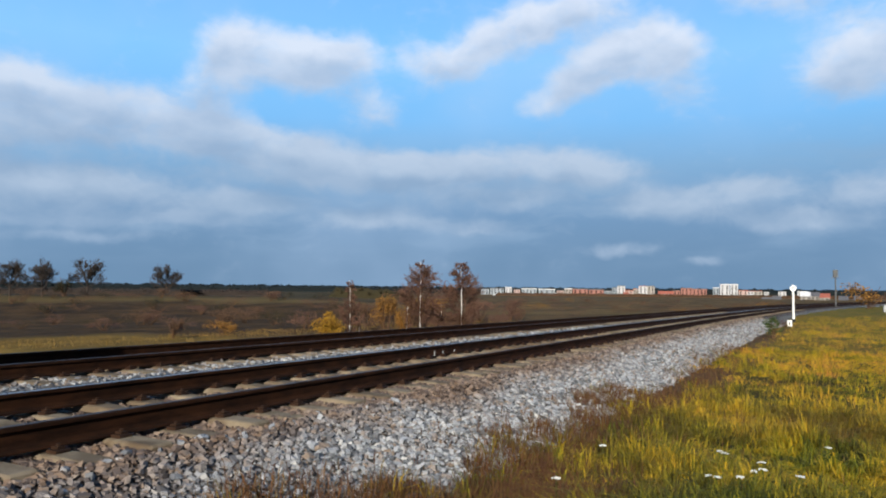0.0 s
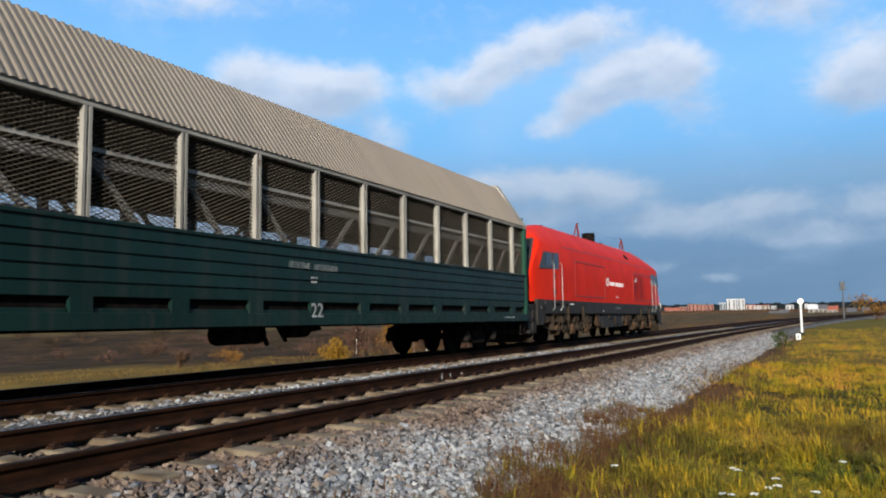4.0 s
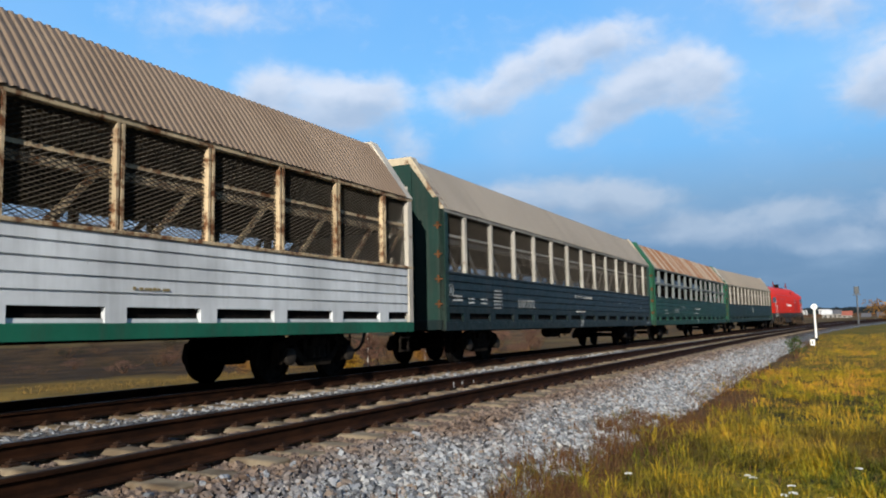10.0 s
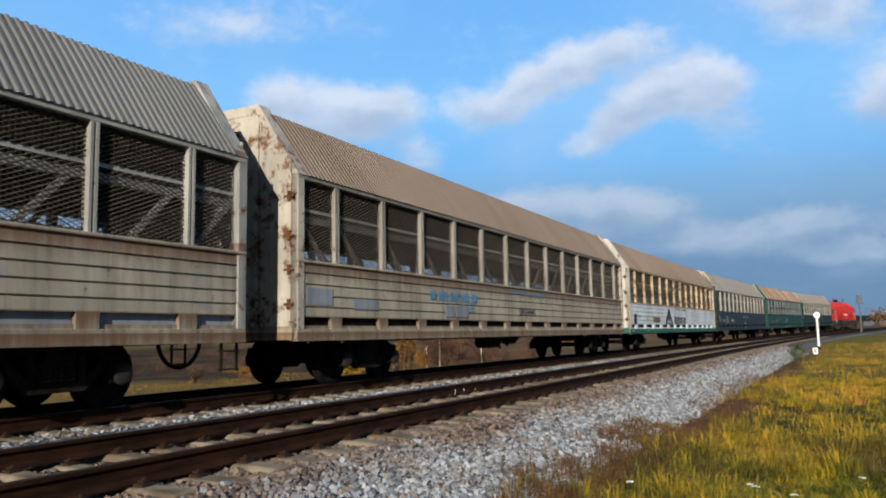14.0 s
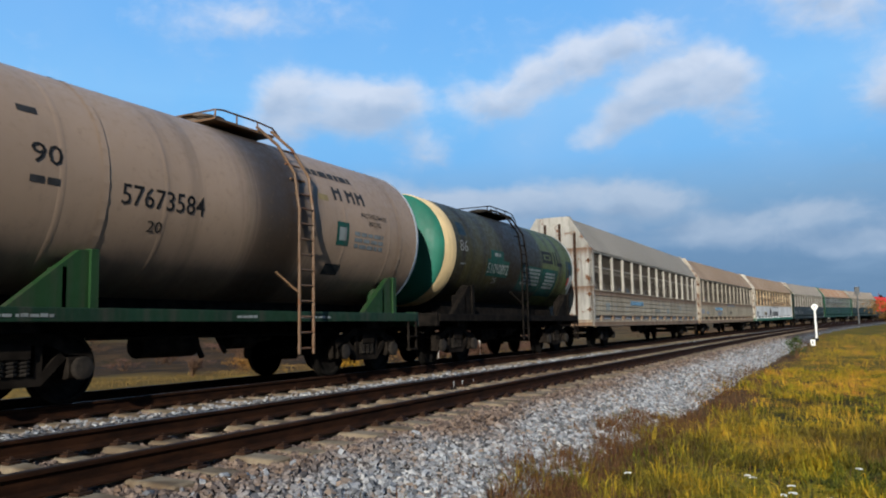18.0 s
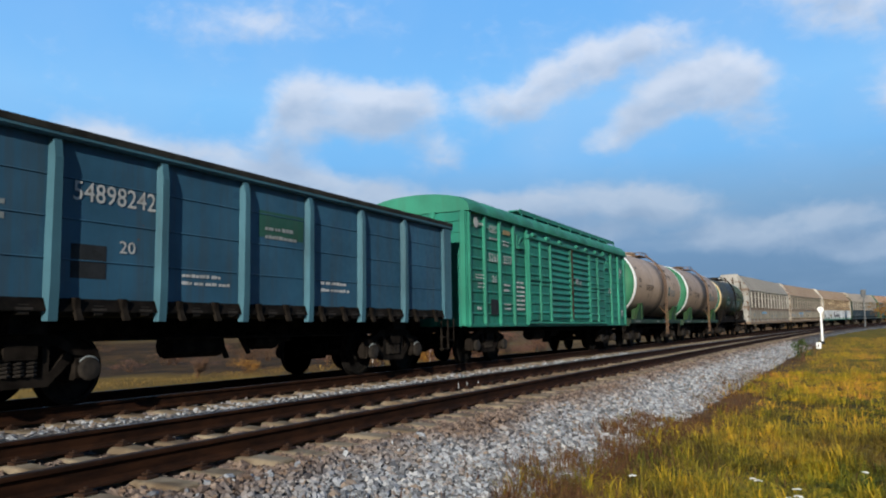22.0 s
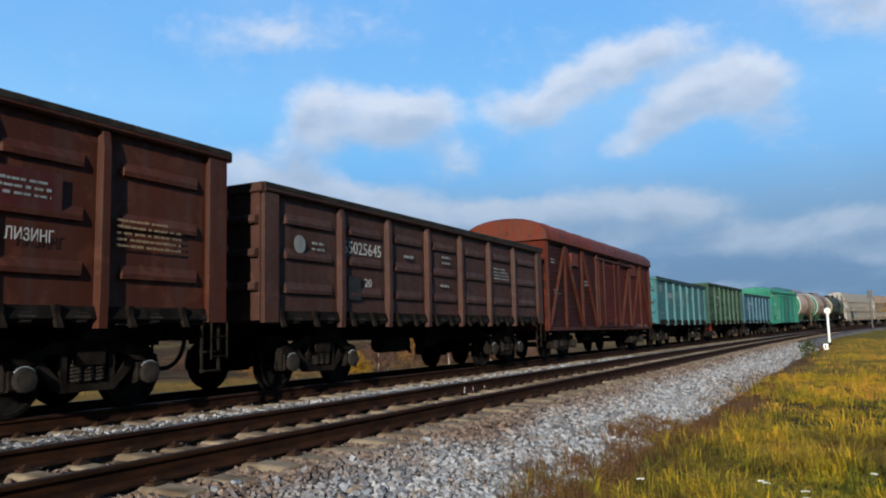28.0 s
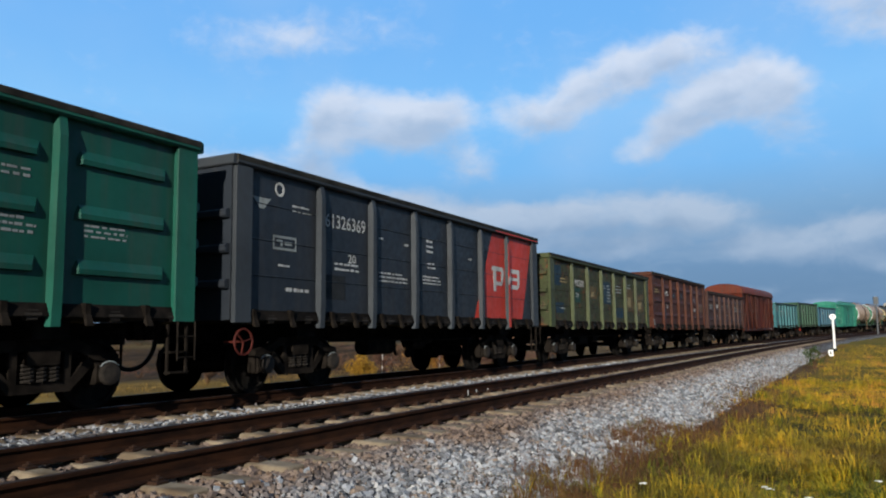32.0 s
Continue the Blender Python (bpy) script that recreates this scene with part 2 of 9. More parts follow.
def make_materials():
    M = {}
    # ballast stones, sorted by island or by object
    for name, island in (("stone_bed", True), ("stone_piece", False)):
        k = Look(name, 0.85)
        r = k.chance(island)
        c = k.pick(r, [(0.0, (0.085, 0.09, 0.10)), (0.22, (0.17, 0.178, 0.195)), (0.46, (0.28, 0.295, 0.32)), (0.58, (0.23, 0.17, 0.125)), (0.70, (0.34, 0.355, 0.38)), (0.9, (0.37, 0.385, 0.405)), (1.0, (0.46, 0.455, 0.44))])
        n = k.noise(18, 5)
        if island:
            c = k.mix(k.calc("MULTIPLY", rust_zone(k), 0.82), c, k.mix(k.chance(True), (0.042, 0.020, 0.010), (0.20, 0.118, 0.064)))
        k.relief(n, 0.5, 0.01)
        M[name] = k.done(k.mix(k.calc("MULTIPLY", n, 0.25), c, (0.09, 0.095, 0.105)))
    k = Look("gravel", 0.9)
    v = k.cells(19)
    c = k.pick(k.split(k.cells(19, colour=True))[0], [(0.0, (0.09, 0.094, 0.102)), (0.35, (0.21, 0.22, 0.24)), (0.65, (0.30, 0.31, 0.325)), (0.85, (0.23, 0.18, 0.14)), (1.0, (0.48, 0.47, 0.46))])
    # cell rims darkened, the shade between stones put into the colour
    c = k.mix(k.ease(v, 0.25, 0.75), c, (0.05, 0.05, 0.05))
    c = k.mix(k.calc("MULTIPLY", k.ease(k.noise(0.5, 5), 0.45, 0.7), 0.5), c, (0.17, 0.13, 0.095))
    c = k.mix(k.calc("MULTIPLY", rust_zone(k), 0.85), c, (0.045, 0.026, 0.015))
    k.relief(k.calc("SUBTRACT", 1.0, v), 1.0, 0.035)
    M["gravel"] = k.done(c)
    k = Look("concrete", 0.85)
    off = k.t.nodes.new("ShaderNodeVectorMath")
    k.put(off.inputs[0], k.co), k.put(off.inputs[1], k.calc("MULTIPLY", k.chance(), 60.0))
    k.co = off.outputs[0]
    n = k.noise(3.0, 8, 0.65)
    c = k.mix(k.ease(n, 0.3, 0.7), (0.12, 0.092, 0.06), (0.25, 0.20, 0.14))
    c = k.mix(k.calc("MULTIPLY", k.ease(k.noise(2.2, 6), 0.42, 0.62), 0.8), c, (0.075, 0.048, 0.028))
    c = k.mix(k.calc("MULTIPLY", k.chance(), 0.45), c, (0.2, 0.165, 0.12))
    k.relief(k.noise(45, 4), 0.4, 0.006)
    M["concrete"] = k.done(c)
    k = Look("rail_rust", 0.86)
    n = k.noise(7, 7, 0.65, k.stretch(0.4, 1, 1.6))
    c = k.mix(k.ease(n, 0.3, 0.7), (0.010, 0.0045, 0.0025), (0.034, 0.0135, 0.0058))
    k.relief(k.noise(40, 4), 0.3, 0.004)
    M["rail_rust"] = k.done(c)
    M["rail_head"] = plain("rail_head", (0.22, 0.22, 0.24), 0.3, 0.9, 0.2, 3)
    M["rail_head_dull"] = plain("rail_head_dull", (0.045, 0.032, 0.026), 0.55, 0.3, 0.3, 3)
    M["brace_rust"] = plain("rusted_brace", (0.10, 0.062, 0.042), 0.8, 0, 0.4)
    M["clip"] = plain("rusted_clip", (0.03, 0.0145, 0.008), 0.75, 0, 0.4)
    # ground
    k = Look("meadow", 0.95)
    x, y, z = k.split()
    big, mid, fine = k.noise(0.05, 5), k.noise(0.5, 6), k.noise(7, 5)
    # ground under the near grass, dark for the shade between blades
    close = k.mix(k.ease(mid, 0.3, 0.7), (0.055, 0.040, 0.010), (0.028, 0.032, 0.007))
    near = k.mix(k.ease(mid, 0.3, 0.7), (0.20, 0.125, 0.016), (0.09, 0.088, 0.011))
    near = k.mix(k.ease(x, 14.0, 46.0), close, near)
    near = k.mix(k.calc("MULTIPLY", k.ease(fine, 0.45, 0.75), 0.6), near, (0.05, 0.042, 0.018))
    reach = k.calc("ADD", k.calc("POWER", k.calc("ADD", k.calc("MULTIPLY", x, x), k.calc("MULTIPLY", y, y)), 0.5), k.calc("MULTIPLY", k.calc("SUBTRACT", big, 0.5), 34.0))
    patchy = k.noise(0.13, 6, 0.65, k.stretch(0.4, 1, 1))
    straw = k.mix(k.ease(patchy, 0.4, 0.62), (0.13, 0.078, 0.013), (0.26, 0.155, 0.028))
    scrub = k.mix(k.ease(k.noise(0.3, 8, 0.7, k.stretch(0.6, 1, 1)), 0.36, 0.64), (0.026, 0.015, 0.006), (0.10, 0.052, 0.016))
    green = k.mix(k.ease(patchy, 0.4, 0.65), (0.026, 0.022, 0.009), (0.085, 0.055, 0.019))
    fallow = k.ease(k.calc("DIVIDE", y, k.calc("MAXIMUM", x, 1.0)), 0.42, 0.66)
    tan = k.mix(k.ease(patchy, 0.38, 0.66), (0.062, 0.038, 0.014), (0.15, 0.092, 0.032))
    green = k.mix(fallow, tan, green)
    scrub = k.mix(fallow, k.mix(0.5, scrub, tan), k.mix(0.25, scrub, (0.02, 0.013, 0.006)))
    far = k.mix(k.ease(reach, 56.0, 66.0), straw, scrub)
    # paler band on the bank's crest, its sunlit line put into colour
    far = k.mix(k.ease(reach, 126.0, 136.0), far, (0.12, 0.08, 0.026))
    far = k.mix(k.ease(reach, 142.0, 160.0), far, green)
    far = k.mix(k.calc("MULTIPLY", k.ease(mid, 0.5, 0.75), 0.45), far, (0.05, 0.036, 0.014))
    side = k.ease(k.calc("SUBTRACT", k.calc("ADD", y, k.calc("MULTIPLY", k.calc("MAXIMUM", k.calc("SUBTRACT", x, 40.0), 0.0), 0.16)), k.calc("MULTIPLY", big, 3.0)), 8.0, 12.0)
    toe = k.calc("MULTIPLY", k.ease(k.calc("ADD", y, k.calc("MULTIPLY", k.calc("SUBTRACT", mid, 0.5), 1.6)), 1.5, 1.9), k.ease(x, 60.0, 36.0))
    near = k.mix(toe, near, (0.085, 0.052, 0.025))
    c = k.mix(side, near, far)
    k.relief(k.calc("ADD", fine, mid), 0.9, 0.08)
    M["meadow"] = k.done(c)
    for name, stops in (("grass_blade", [(0, (0.018, 0.034, 0.005)), (0.28, (0.068, 0.092, 0.009)), (0.5, (0.23, 0.195, 0.011)), (0.78, (0.50, 0.31, 0.014)), (1, (0.46, 0.19, 0.04))]),
                        ("dry_stem", [(0, (0.035, 0.017, 0.010)), (0.4, (0.085, 0.036, 0.019)), (0.7, (0.12, 0.055, 0.024)), (0.85, (0.12, 0.10, 0.018)), (1, (0.15, 0.075, 0.032))]),
                        ("dry_reed", [(0, (0.085, 0.048, 0.012)), (0.6, (0.16, 0.095, 0.022)), (1, (0.27, 0.17, 0.05))]),
                        ("yellow_leaf", [(0, (0.14, 0.072, 0.008)), (0.6, (0.24, 0.125, 0.012)), (1, (0.32, 0.18, 0.02))]),
                        ("orange_leaf", [(0, (0.12, 0.055, 0.015)), (0.6, (0.21, 0.10, 0.02)), (1, (0.27, 0.14, 0.03))]),
                        ("brown_twig", [(0, (0.045, 0.027, 0.018)), (0.6, (0.085, 0.05, 0.03)), (1, (0.13, 0.07, 0.035))]),
                        ("red_twig", [(0, (0.06, 0.03, 0.022)), (1, (0.14, 0.075, 0.05))]),
                        ("dark_twig", [(0, (0.022, 0.017, 0.016)), (1, (0.05, 0.04, 0.034))]),
                        ("green_leaf", [(0, (0.02, 0.04, 0.012)), (1, (0.06, 0.085, 0.02))]),
                        ("dark_leaf", [(0, (0.014, 0.016, 0.009)), (0.6, (0.024, 0.024, 0.013)), (1, (0.045, 0.034, 0.016))]),
                        # bluish tone carries the distance haze in the leaf colour
                        ("far_leaf", [(0, (0.009, 0.013, 0.015)), (1, (0.015, 0.02, 0.022))])):
        k = Look(name, 0.8)
        v = k.chance(True)
        if name == "grass_blade":
            cell = k.split(k.cells(4.5, colour=True))[0]
            v = k.calc("ADD", k.calc("MULTIPLY", v, 0.3), k.calc("MULTIPLY", cell, 0.38))
            v = k.calc("ADD", v, k.calc("MULTIPLY", k.ease(k.noise(0.7, 5, 0.65), 0.40, 0.62), 0.48))
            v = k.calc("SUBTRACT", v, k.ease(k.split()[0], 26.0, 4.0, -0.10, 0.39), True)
        c = k.pick(v, stops)
        k.b.inputs["Specular IOR Level"].default_value = 0.1
        M[name] = k.done(k.mix(k.calc("MULTIPLY", k.ease(k.noise(0.45, 4), 0.35, 0.7), 0.25 if name == "grass_blade" else 0.55), c, mul(stops[-1][1], 0.85)))
    k = Look("birch_bark", 0.8)
    c = k.mix(k.ease(k.noise(2.0, 5, 0.7, k.stretch(1, 1, 4)), 0.55, 0.65), (0.62, 0.6, 0.56), (0.06, 0.05, 0.045))
    M["birch_bark"] = k.done(c)
    M["flower"] = plain("white_umbel", (0.78, 0.78, 0.74), 0.8)
    M["white_paint"] = plain("white_paint", (0.78, 0.78, 0.76), 0.55, 0, 0.1)
    M["galvanised"] = plain("galvanised", (0.33, 0.34, 0.35), 0.45, 0.6)
    M["grey_box"] = plain("grey_box", (0.36, 0.37, 0.37), 0.6)
    M["mast_grey"] = plain("mast_grey", (0.10, 0.105, 0.11), 0.6)
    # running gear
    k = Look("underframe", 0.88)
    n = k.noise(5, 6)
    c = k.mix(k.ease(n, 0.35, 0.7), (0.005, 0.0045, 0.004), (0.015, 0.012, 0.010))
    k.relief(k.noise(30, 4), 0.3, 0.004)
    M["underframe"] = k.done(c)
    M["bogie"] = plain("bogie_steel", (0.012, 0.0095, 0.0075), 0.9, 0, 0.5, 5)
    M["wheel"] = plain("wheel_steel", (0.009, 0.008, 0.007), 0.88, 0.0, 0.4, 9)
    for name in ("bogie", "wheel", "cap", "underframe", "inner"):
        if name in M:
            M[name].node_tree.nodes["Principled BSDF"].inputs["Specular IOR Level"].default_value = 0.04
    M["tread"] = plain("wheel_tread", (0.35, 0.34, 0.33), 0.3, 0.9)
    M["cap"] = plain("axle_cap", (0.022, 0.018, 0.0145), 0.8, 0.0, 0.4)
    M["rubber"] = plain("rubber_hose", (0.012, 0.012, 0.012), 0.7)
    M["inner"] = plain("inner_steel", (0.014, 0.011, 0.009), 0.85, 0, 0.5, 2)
    k = Look("glass_dark", 0.08)
    k.b.inputs["Specular IOR Level"].default_value = 0.6
    M["glass"] = k.done((0.012, 0.014, 0.018))
    M["steel_bright"] = plain("bright_steel", (0.55, 0.55, 0.55), 0.35, 0.8)
    M["wire"] = plain("wire", (0.085, 0.072, 0.058), 0.7)
    M["saddle_green"] = paint("saddle_green_paint", (0.012, 0.042, 0.012), 0.2, 0.6, 0.6)
    M["hinge_rust"] = plain("hinge_rust", (0.10, 0.043, 0.017), 0.8, 0, 0.4)
    M["rim"] = plain("worn_rim", (0.022, 0.021, 0.017), 0.8, 0, 0.5, 4)
    # lettering
    M["ink_white"] = paint("lettering_white", (0.42, 0.43, 0.42), 0.15, 0.5, 0.7)
    M["ink_black"] = plain("lettering_black", (0.03, 0.03, 0.032), 0.7)
    M["ink_blue"] = paint("lettering_blue", (0.10, 0.22, 0.36), 0.1, 0.3, 0.7)
    M["ink_faded"] = paint("repaint_lavender", (0.23, 0.245, 0.275), 0.25, 0.4, 0.7)
    M["ink_grey"] = plain("repaint_grey", (0.15, 0.17, 0.18), 0.7)
    M["ink_teal"] = paint("repaint_teal", (0.006, 0.060, 0.047), 0.05, 0.5, 0.6)
    M["ink_dark"] = plain("lettering_soot", (0.018, 0.02, 0.022), 0.8)
    M["ink_red"] = plain("lettering_red", (0.33, 0.022, 0.015), 0.6)
    M["ink_navy"] = paint("repaint_navy", (0.012, 0.034, 0.055), 0.1, 0.3, 0.7)
    M["ink_pale"] = paint("lettering_pale", (0.22, 0.245, 0.245), 0.2, 0.55, 0.7)
    M["ink_yellow"] = paint("lettering_yellow", (0.27, 0.21, 0.10), 0.1, 0.4, 0.7)
    return M


M = make_materials()

# ---- drifting cloud backdrop ----
# heading, elevation, half width and half height in degrees, weight
CLOUDS = [
    (38.7, 16.6, 5.2, 2.5, 1), (41.5, 17.2, 3, 2.1, 0.8), (34.9, 16.1, 4.2, 2.3, 0.95), (42.6, 14.4, 3.3, 1.7, 0.7), (32.2, 17.2, 2.6, 1.8, 0.6),
    (31.2, 13.4, 3.2, 1.7, 0.7), (26.6, 16.4, 3, 2.1, 0.95), (23.5, 17.4, 2.7, 2, 0.9), (20.8, 18.7, 3.2, 2, 1), (17.9, 19.7, 3.5, 1.7, 1),
    (14.6, 20.6, 3.3, 1.7, 0.85), (11.6, 17.4, 3.8, 2.3, 1), (14.2, 16.1, 3.5, 2.1, 0.95), (9.3, 17, 2.9, 2.3, 0.85), (18.3, 13.7, 2.2, 1, 0.85),
    (16.4, 14.8, 2.2, 1.3, 0.8), (8.7, 14.1, 2.5, 1.7, 0.5), (-2.7, 15.6, 4.2, 3.4, 0.85), (-1.8, 14.5, 3, 1.8, 0.6), (1.6, 19.8, 4, 1.7, 0.55),
    (54.3, 11.7, 7.9, 2.6, 1), (47.6, 11.8, 6.3, 2.1, 1), (55.3, 13.6, 3.5, 1.7, 0.8), (43, 10.9, 4.6, 1.6, 0.9), (39.3, 10.4, 4.6, 1.5, 0.95),
    (34.7, 9.3, 5.9, 1.7, 0.9), (27.6, 8.7, 5.9, 1.6, 0.95), (19.7, 9.5, 7.1, 1.5, 1), (14.4, 8.8, 3.8, 1.2, 0.85), (52.3, 6.8, 6.9, 1.4, 0.95),
    (53.6, 4.8, 7.1, 0.7, 0.8), (40.3, 6.2, 4.6, 0.9, 0.9), (44.1, 5, 5, 0.6, 0.7), (31.2, 5.2, 4.8, 1, 0.9), (23.7, 4.8, 4.6, 0.8, 0.75),
    (21, 6.9, 6.7, 1, 0.6), (10.9, 6.8, 3.6, 1.1, 0.8), (4.6, 7.1, 4, 1.1, 0.9), (8.7, 5.8, 5, 0.8, 0.65), (2.5, 5.2, 4.4, 0.8, 0.7),
    (12.8, 3.1, 3.6, 0.6, 0.6), (7, 2.4, 1.4, 0.5, 0.7), (-3.2, 7, 2.9, 1.8, 0.8), (-1.1, 4.7, 4.6, 0.8, 0.5), (52, 3.5, 6.7, 0.5, 0.5),
    (60.1, 9.7, 5.9, 3.8, 0.8), (60.6, 5.2, 5.9, 1.3, 0.7), (-6.8, 16.3, 4, 3.2, 0.6), (1.6, 21.4, 6.3, 2.3, 0.6), (5.2, 23.1, 5, 1.7, 0.5),
    (47.5, 21.9, 6.7, 1.5, 0.4), (42.2, 22.8, 5.9, 1.9, 0.42), (35.1, 22.2, 2.5, 0.9, 0.35),
    (47.1, 8.6, 18, 4.4, 0.4), (25.1, 7.6, 15.9, 2.9, 0.38), (1.6, 6, 10.9, 2.5, 0.3), (48.9, 4.7, 17.6, 2.1, 0.25),
]
SKY_GLOW = 0.52


def build_sky():
    """A far shell of sky and cloud that drifts slowly; the open sky goes on beyond its edges."""
    az, el, R = [radians(a) for a in range(-60, 116, 4)], [radians(e) for e in range(-4, 72, 4)], 4600
    sh = Shape()
    n = len(el)
    sh.add([(R * math.cos(e) * math.cos(a), R * math.cos(e) * math.sin(a), R * math.sin(e)) for a in az for e in el],
           [(i * n + j, i * n + j + 1, (i + 1) * n + j + 1, (i + 1) * n + j) for i in range(len(az) - 1) for j in range(n - 1)])
    k = Look("cloudy_sky")
    t = k.t

    def vec(op, a, b=None, c=None):
        q = t.nodes.new("ShaderNodeVectorMath")
        q.operation = op
        for s, v in zip(q.inputs, (a, b, c)):
            if v is not None:
                k.put(s, v)
        return q.outputs[1] if op == "LENGTH" else q.outputs[0]

    def field(lift):
        d = vec("NORMALIZE", k.co)
        x, y, z = k.split(d)
        a = k.calc("MULTIPLY", k.calc("ARCTAN2", y, x), 57.2958)
        e = k.calc("MULTIPLY", k.calc("ARCSINE", z), 57.2958)
        if lift:
            e = k.calc("ADD", e, k.ease(e, 9.0, 14.0, 1.8, 1.5))
        cmb = t.nodes.new("ShaderNodeCombineXYZ")
        k.put(cmb.inputs[0], a), k.put(cmb.inputs[1], e)
        p = cmb.outputs[0]
        bulge = t.nodes.new("ShaderNodeCombineXYZ")
        shift = vec("ADD", p, (31.0, 17.0, 0.0))
        k.put(bulge.inputs[0], k.calc("MULTIPLY", k.calc("SUBTRACT", k.noise(0.26, 3, 0.5, p), 0.5), 2.0))
        k.put(bulge.inputs[1], k.calc("MULTIPLY", k.calc("SUBTRACT", k.noise(0.26, 3, 0.5, shift), 0.5), 1.5))
        p = vec("ADD", p, bulge.outputs[0])
        wob = k.noise(0.2, 3, 0.5, vec("MULTIPLY", p, (1.0, 1.3, 1.0)))
        wisp = k.noise(0.5, 4, 0.5, vec("MULTIPLY", p, (1.0, 1.5, 1.0)))
        total = None
        for ca, ce, ra, re, w in CLOUDS:
            ln = vec("LENGTH", vec("MULTIPLY_ADD", p, (1 / ra, 1 / re, 0), (-ca / ra, -ce / re, 0)))
            v = k.ease(ln, 1.4, 0.15, 0.0, w)
            total = v if total is None else k.calc("ADD", total, v)
        total = k.calc("MINIMUM", total, 1.15)
        shaped = k.calc("ADD", total, k.calc("MULTIPLY", k.calc("SUBTRACT", wob, 0.5), 0.95))
        if not lift:
            shaped = k.calc("ADD", shaped, k.calc("MULTIPLY", k.calc("SUBTRACT", wisp, 0.5), 0.75))
            puff = k.noise(1.1, 4, 0.55, vec("MULTIPLY", p, (1.0, 1.5, 1.0)))
            shaped = k.calc("ADD", shaped, k.calc("MULTIPLY", k.calc("SUBTRACT", puff, 0.5), 0.45))
        return k.ease(shaped, 0.04, 1.22), e, wisp, p

    dens, e, wisp, p = field(False)
    above = field(True)[0]
    # open blue above, a grey-blue bank towards the horizon
    sky_c = k.pick(k.ease(e, 0.0, 25.0), [(0.0, (0.145, 0.25, 0.385)), (0.14, (0.17, 0.30, 0.475)), (0.30, (0.205, 0.385, 0.60)), (0.5, (0.20, 0.48, 0.83)), (0.75, (0.225, 0.53, 0.90)), (1.0, (0.175, 0.45, 0.86))])
    streak = k.ease(k.noise(0.15, 4, 0.5, vec("MULTIPLY", p, (0.6, 2.6, 1.0))), 0.45, 0.66)
    streak = k.calc("MULTIPLY", streak, k.calc("MULTIPLY", k.ease(e, 12.0, 7.0), k.ease(e, 1.0, 5.0)))
    sky_c = k.mix(k.calc("MULTIPLY", streak, 0.6), sky_c, (0.26, 0.385, 0.54))
    haze = k.ease(k.noise(0.05, 4, 0.5, p), 0.4, 0.7)
    sky_c = k.mix(k.calc("MULTIPLY", haze, 0.25), sky_c, (0.45, 0.60, 0.80))
    soft = k.noise(0.25, 4, 0.5, vec("MULTIPLY", p, (1.0, 1.7, 1.0)))
    lit = k.calc("SUBTRACT", k.ease(soft, 0.3, 0.7, 0.78, 1.2), k.calc("MULTIPLY", above, 0.62), True)
    grey = k.mix(k.ease(e, 4.0, 17.0), (0.18, 0.30, 0.46), (0.36, 0.46, 0.61))
    white = k.mix(k.ease(e, 6.0, 18.0), (0.40, 0.50, 0.63), (0.69, 0.74, 0.83))
    cloud_c = k.mix(lit, grey, white)
    c = k.mix(k.calc("MULTIPLY", dens, 0.9), sky_c, cloud_c)
    em = t.nodes.new("ShaderNodeEmission")
    k.put(em.inputs[0], c)
    em.inputs[1].default_value = SKY_GLOW
    t.links.new(em.outputs[0], t.nodes["Material Output"].inputs[0])
    ob = part("cloud_backdrop", sh.mesh("cloud_backdrop"), k.m)
    return tagged(ob, "blue sky with white and grey autumn clouds", "sky", kind="structure")


BACKDROP = build_sky()

# ---- ground, bed and tracks ----
def bed_grade(x, y):
    s, lat = track_of(x, y)
    return grade(s), s, lat


def ground_z(x, y):
    g, s, lat = bed_grade(x, y)
    far = min(1.0, max(0.0, (math.hypot(x, y) - 150) / 400))
    bump = noise.noise((x * 0.09, y * 0.09, 3.1)) * 0.16 + noise.noise((x * 0.5, y * 0.5, 7.7)) * 0.05
    if lat > 2.0:
        z = g * (1 - far) - 0.5 * far - 0.80 - 0.1 * min(max((lat - 7) / 30, 0), 1) + bump * min(1, max(0, lat - 7.2) / 2)
        z += 0.34 * min(1.0, max(0.0, (s - 62) / 16)) * min(1.0, max(0.0, (lat - 5.9) / 0.5)) * (1 - far)
    else:
        k = min(1.0, max(0.0, (2.0 - lat) / 7.5))
        z = g * (1 - far) - 0.5 * far - 0.80 - 1.25 * k * k * (3 - 2 * k) + bump * (1.5 if lat < -7 else 0.3)
        z -= 0.5 * min(1, max(0, -lat - 8) / 60)
        # a bank across the field, higher towards the old trees, falling away again behind
        reach = math.hypot(x, y)
        up, side, back = (min(1.0, max(0.0, v)) for v in ((reach - 92) / 46, (-lat - 26) / 30, (reach - 230) / 160))
        left = min(1.0, max(0.0, (math.degrees(math.atan2(y, max(x, 0.1))) - 33) / 6)) * min(1.0, max(0.0, (reach - 128) / 26))
        k = up * up * (3 - 2 * up) * side * (1 - back) * min(1.0, max(0.0, (math.degrees(math.atan2(y, max(x, 0.1))) - 24) / 8))
        z += (-1.2 + 0.75 * left + bump * 0.6 - z) * k
    return z


def spread(fine, limit, first, growth):
    out, step = [0.0], first
    while out[-1] < limit:
        out.append(out[-1] + step)
        if out[-1] > fine:
            step *= growth
    return out


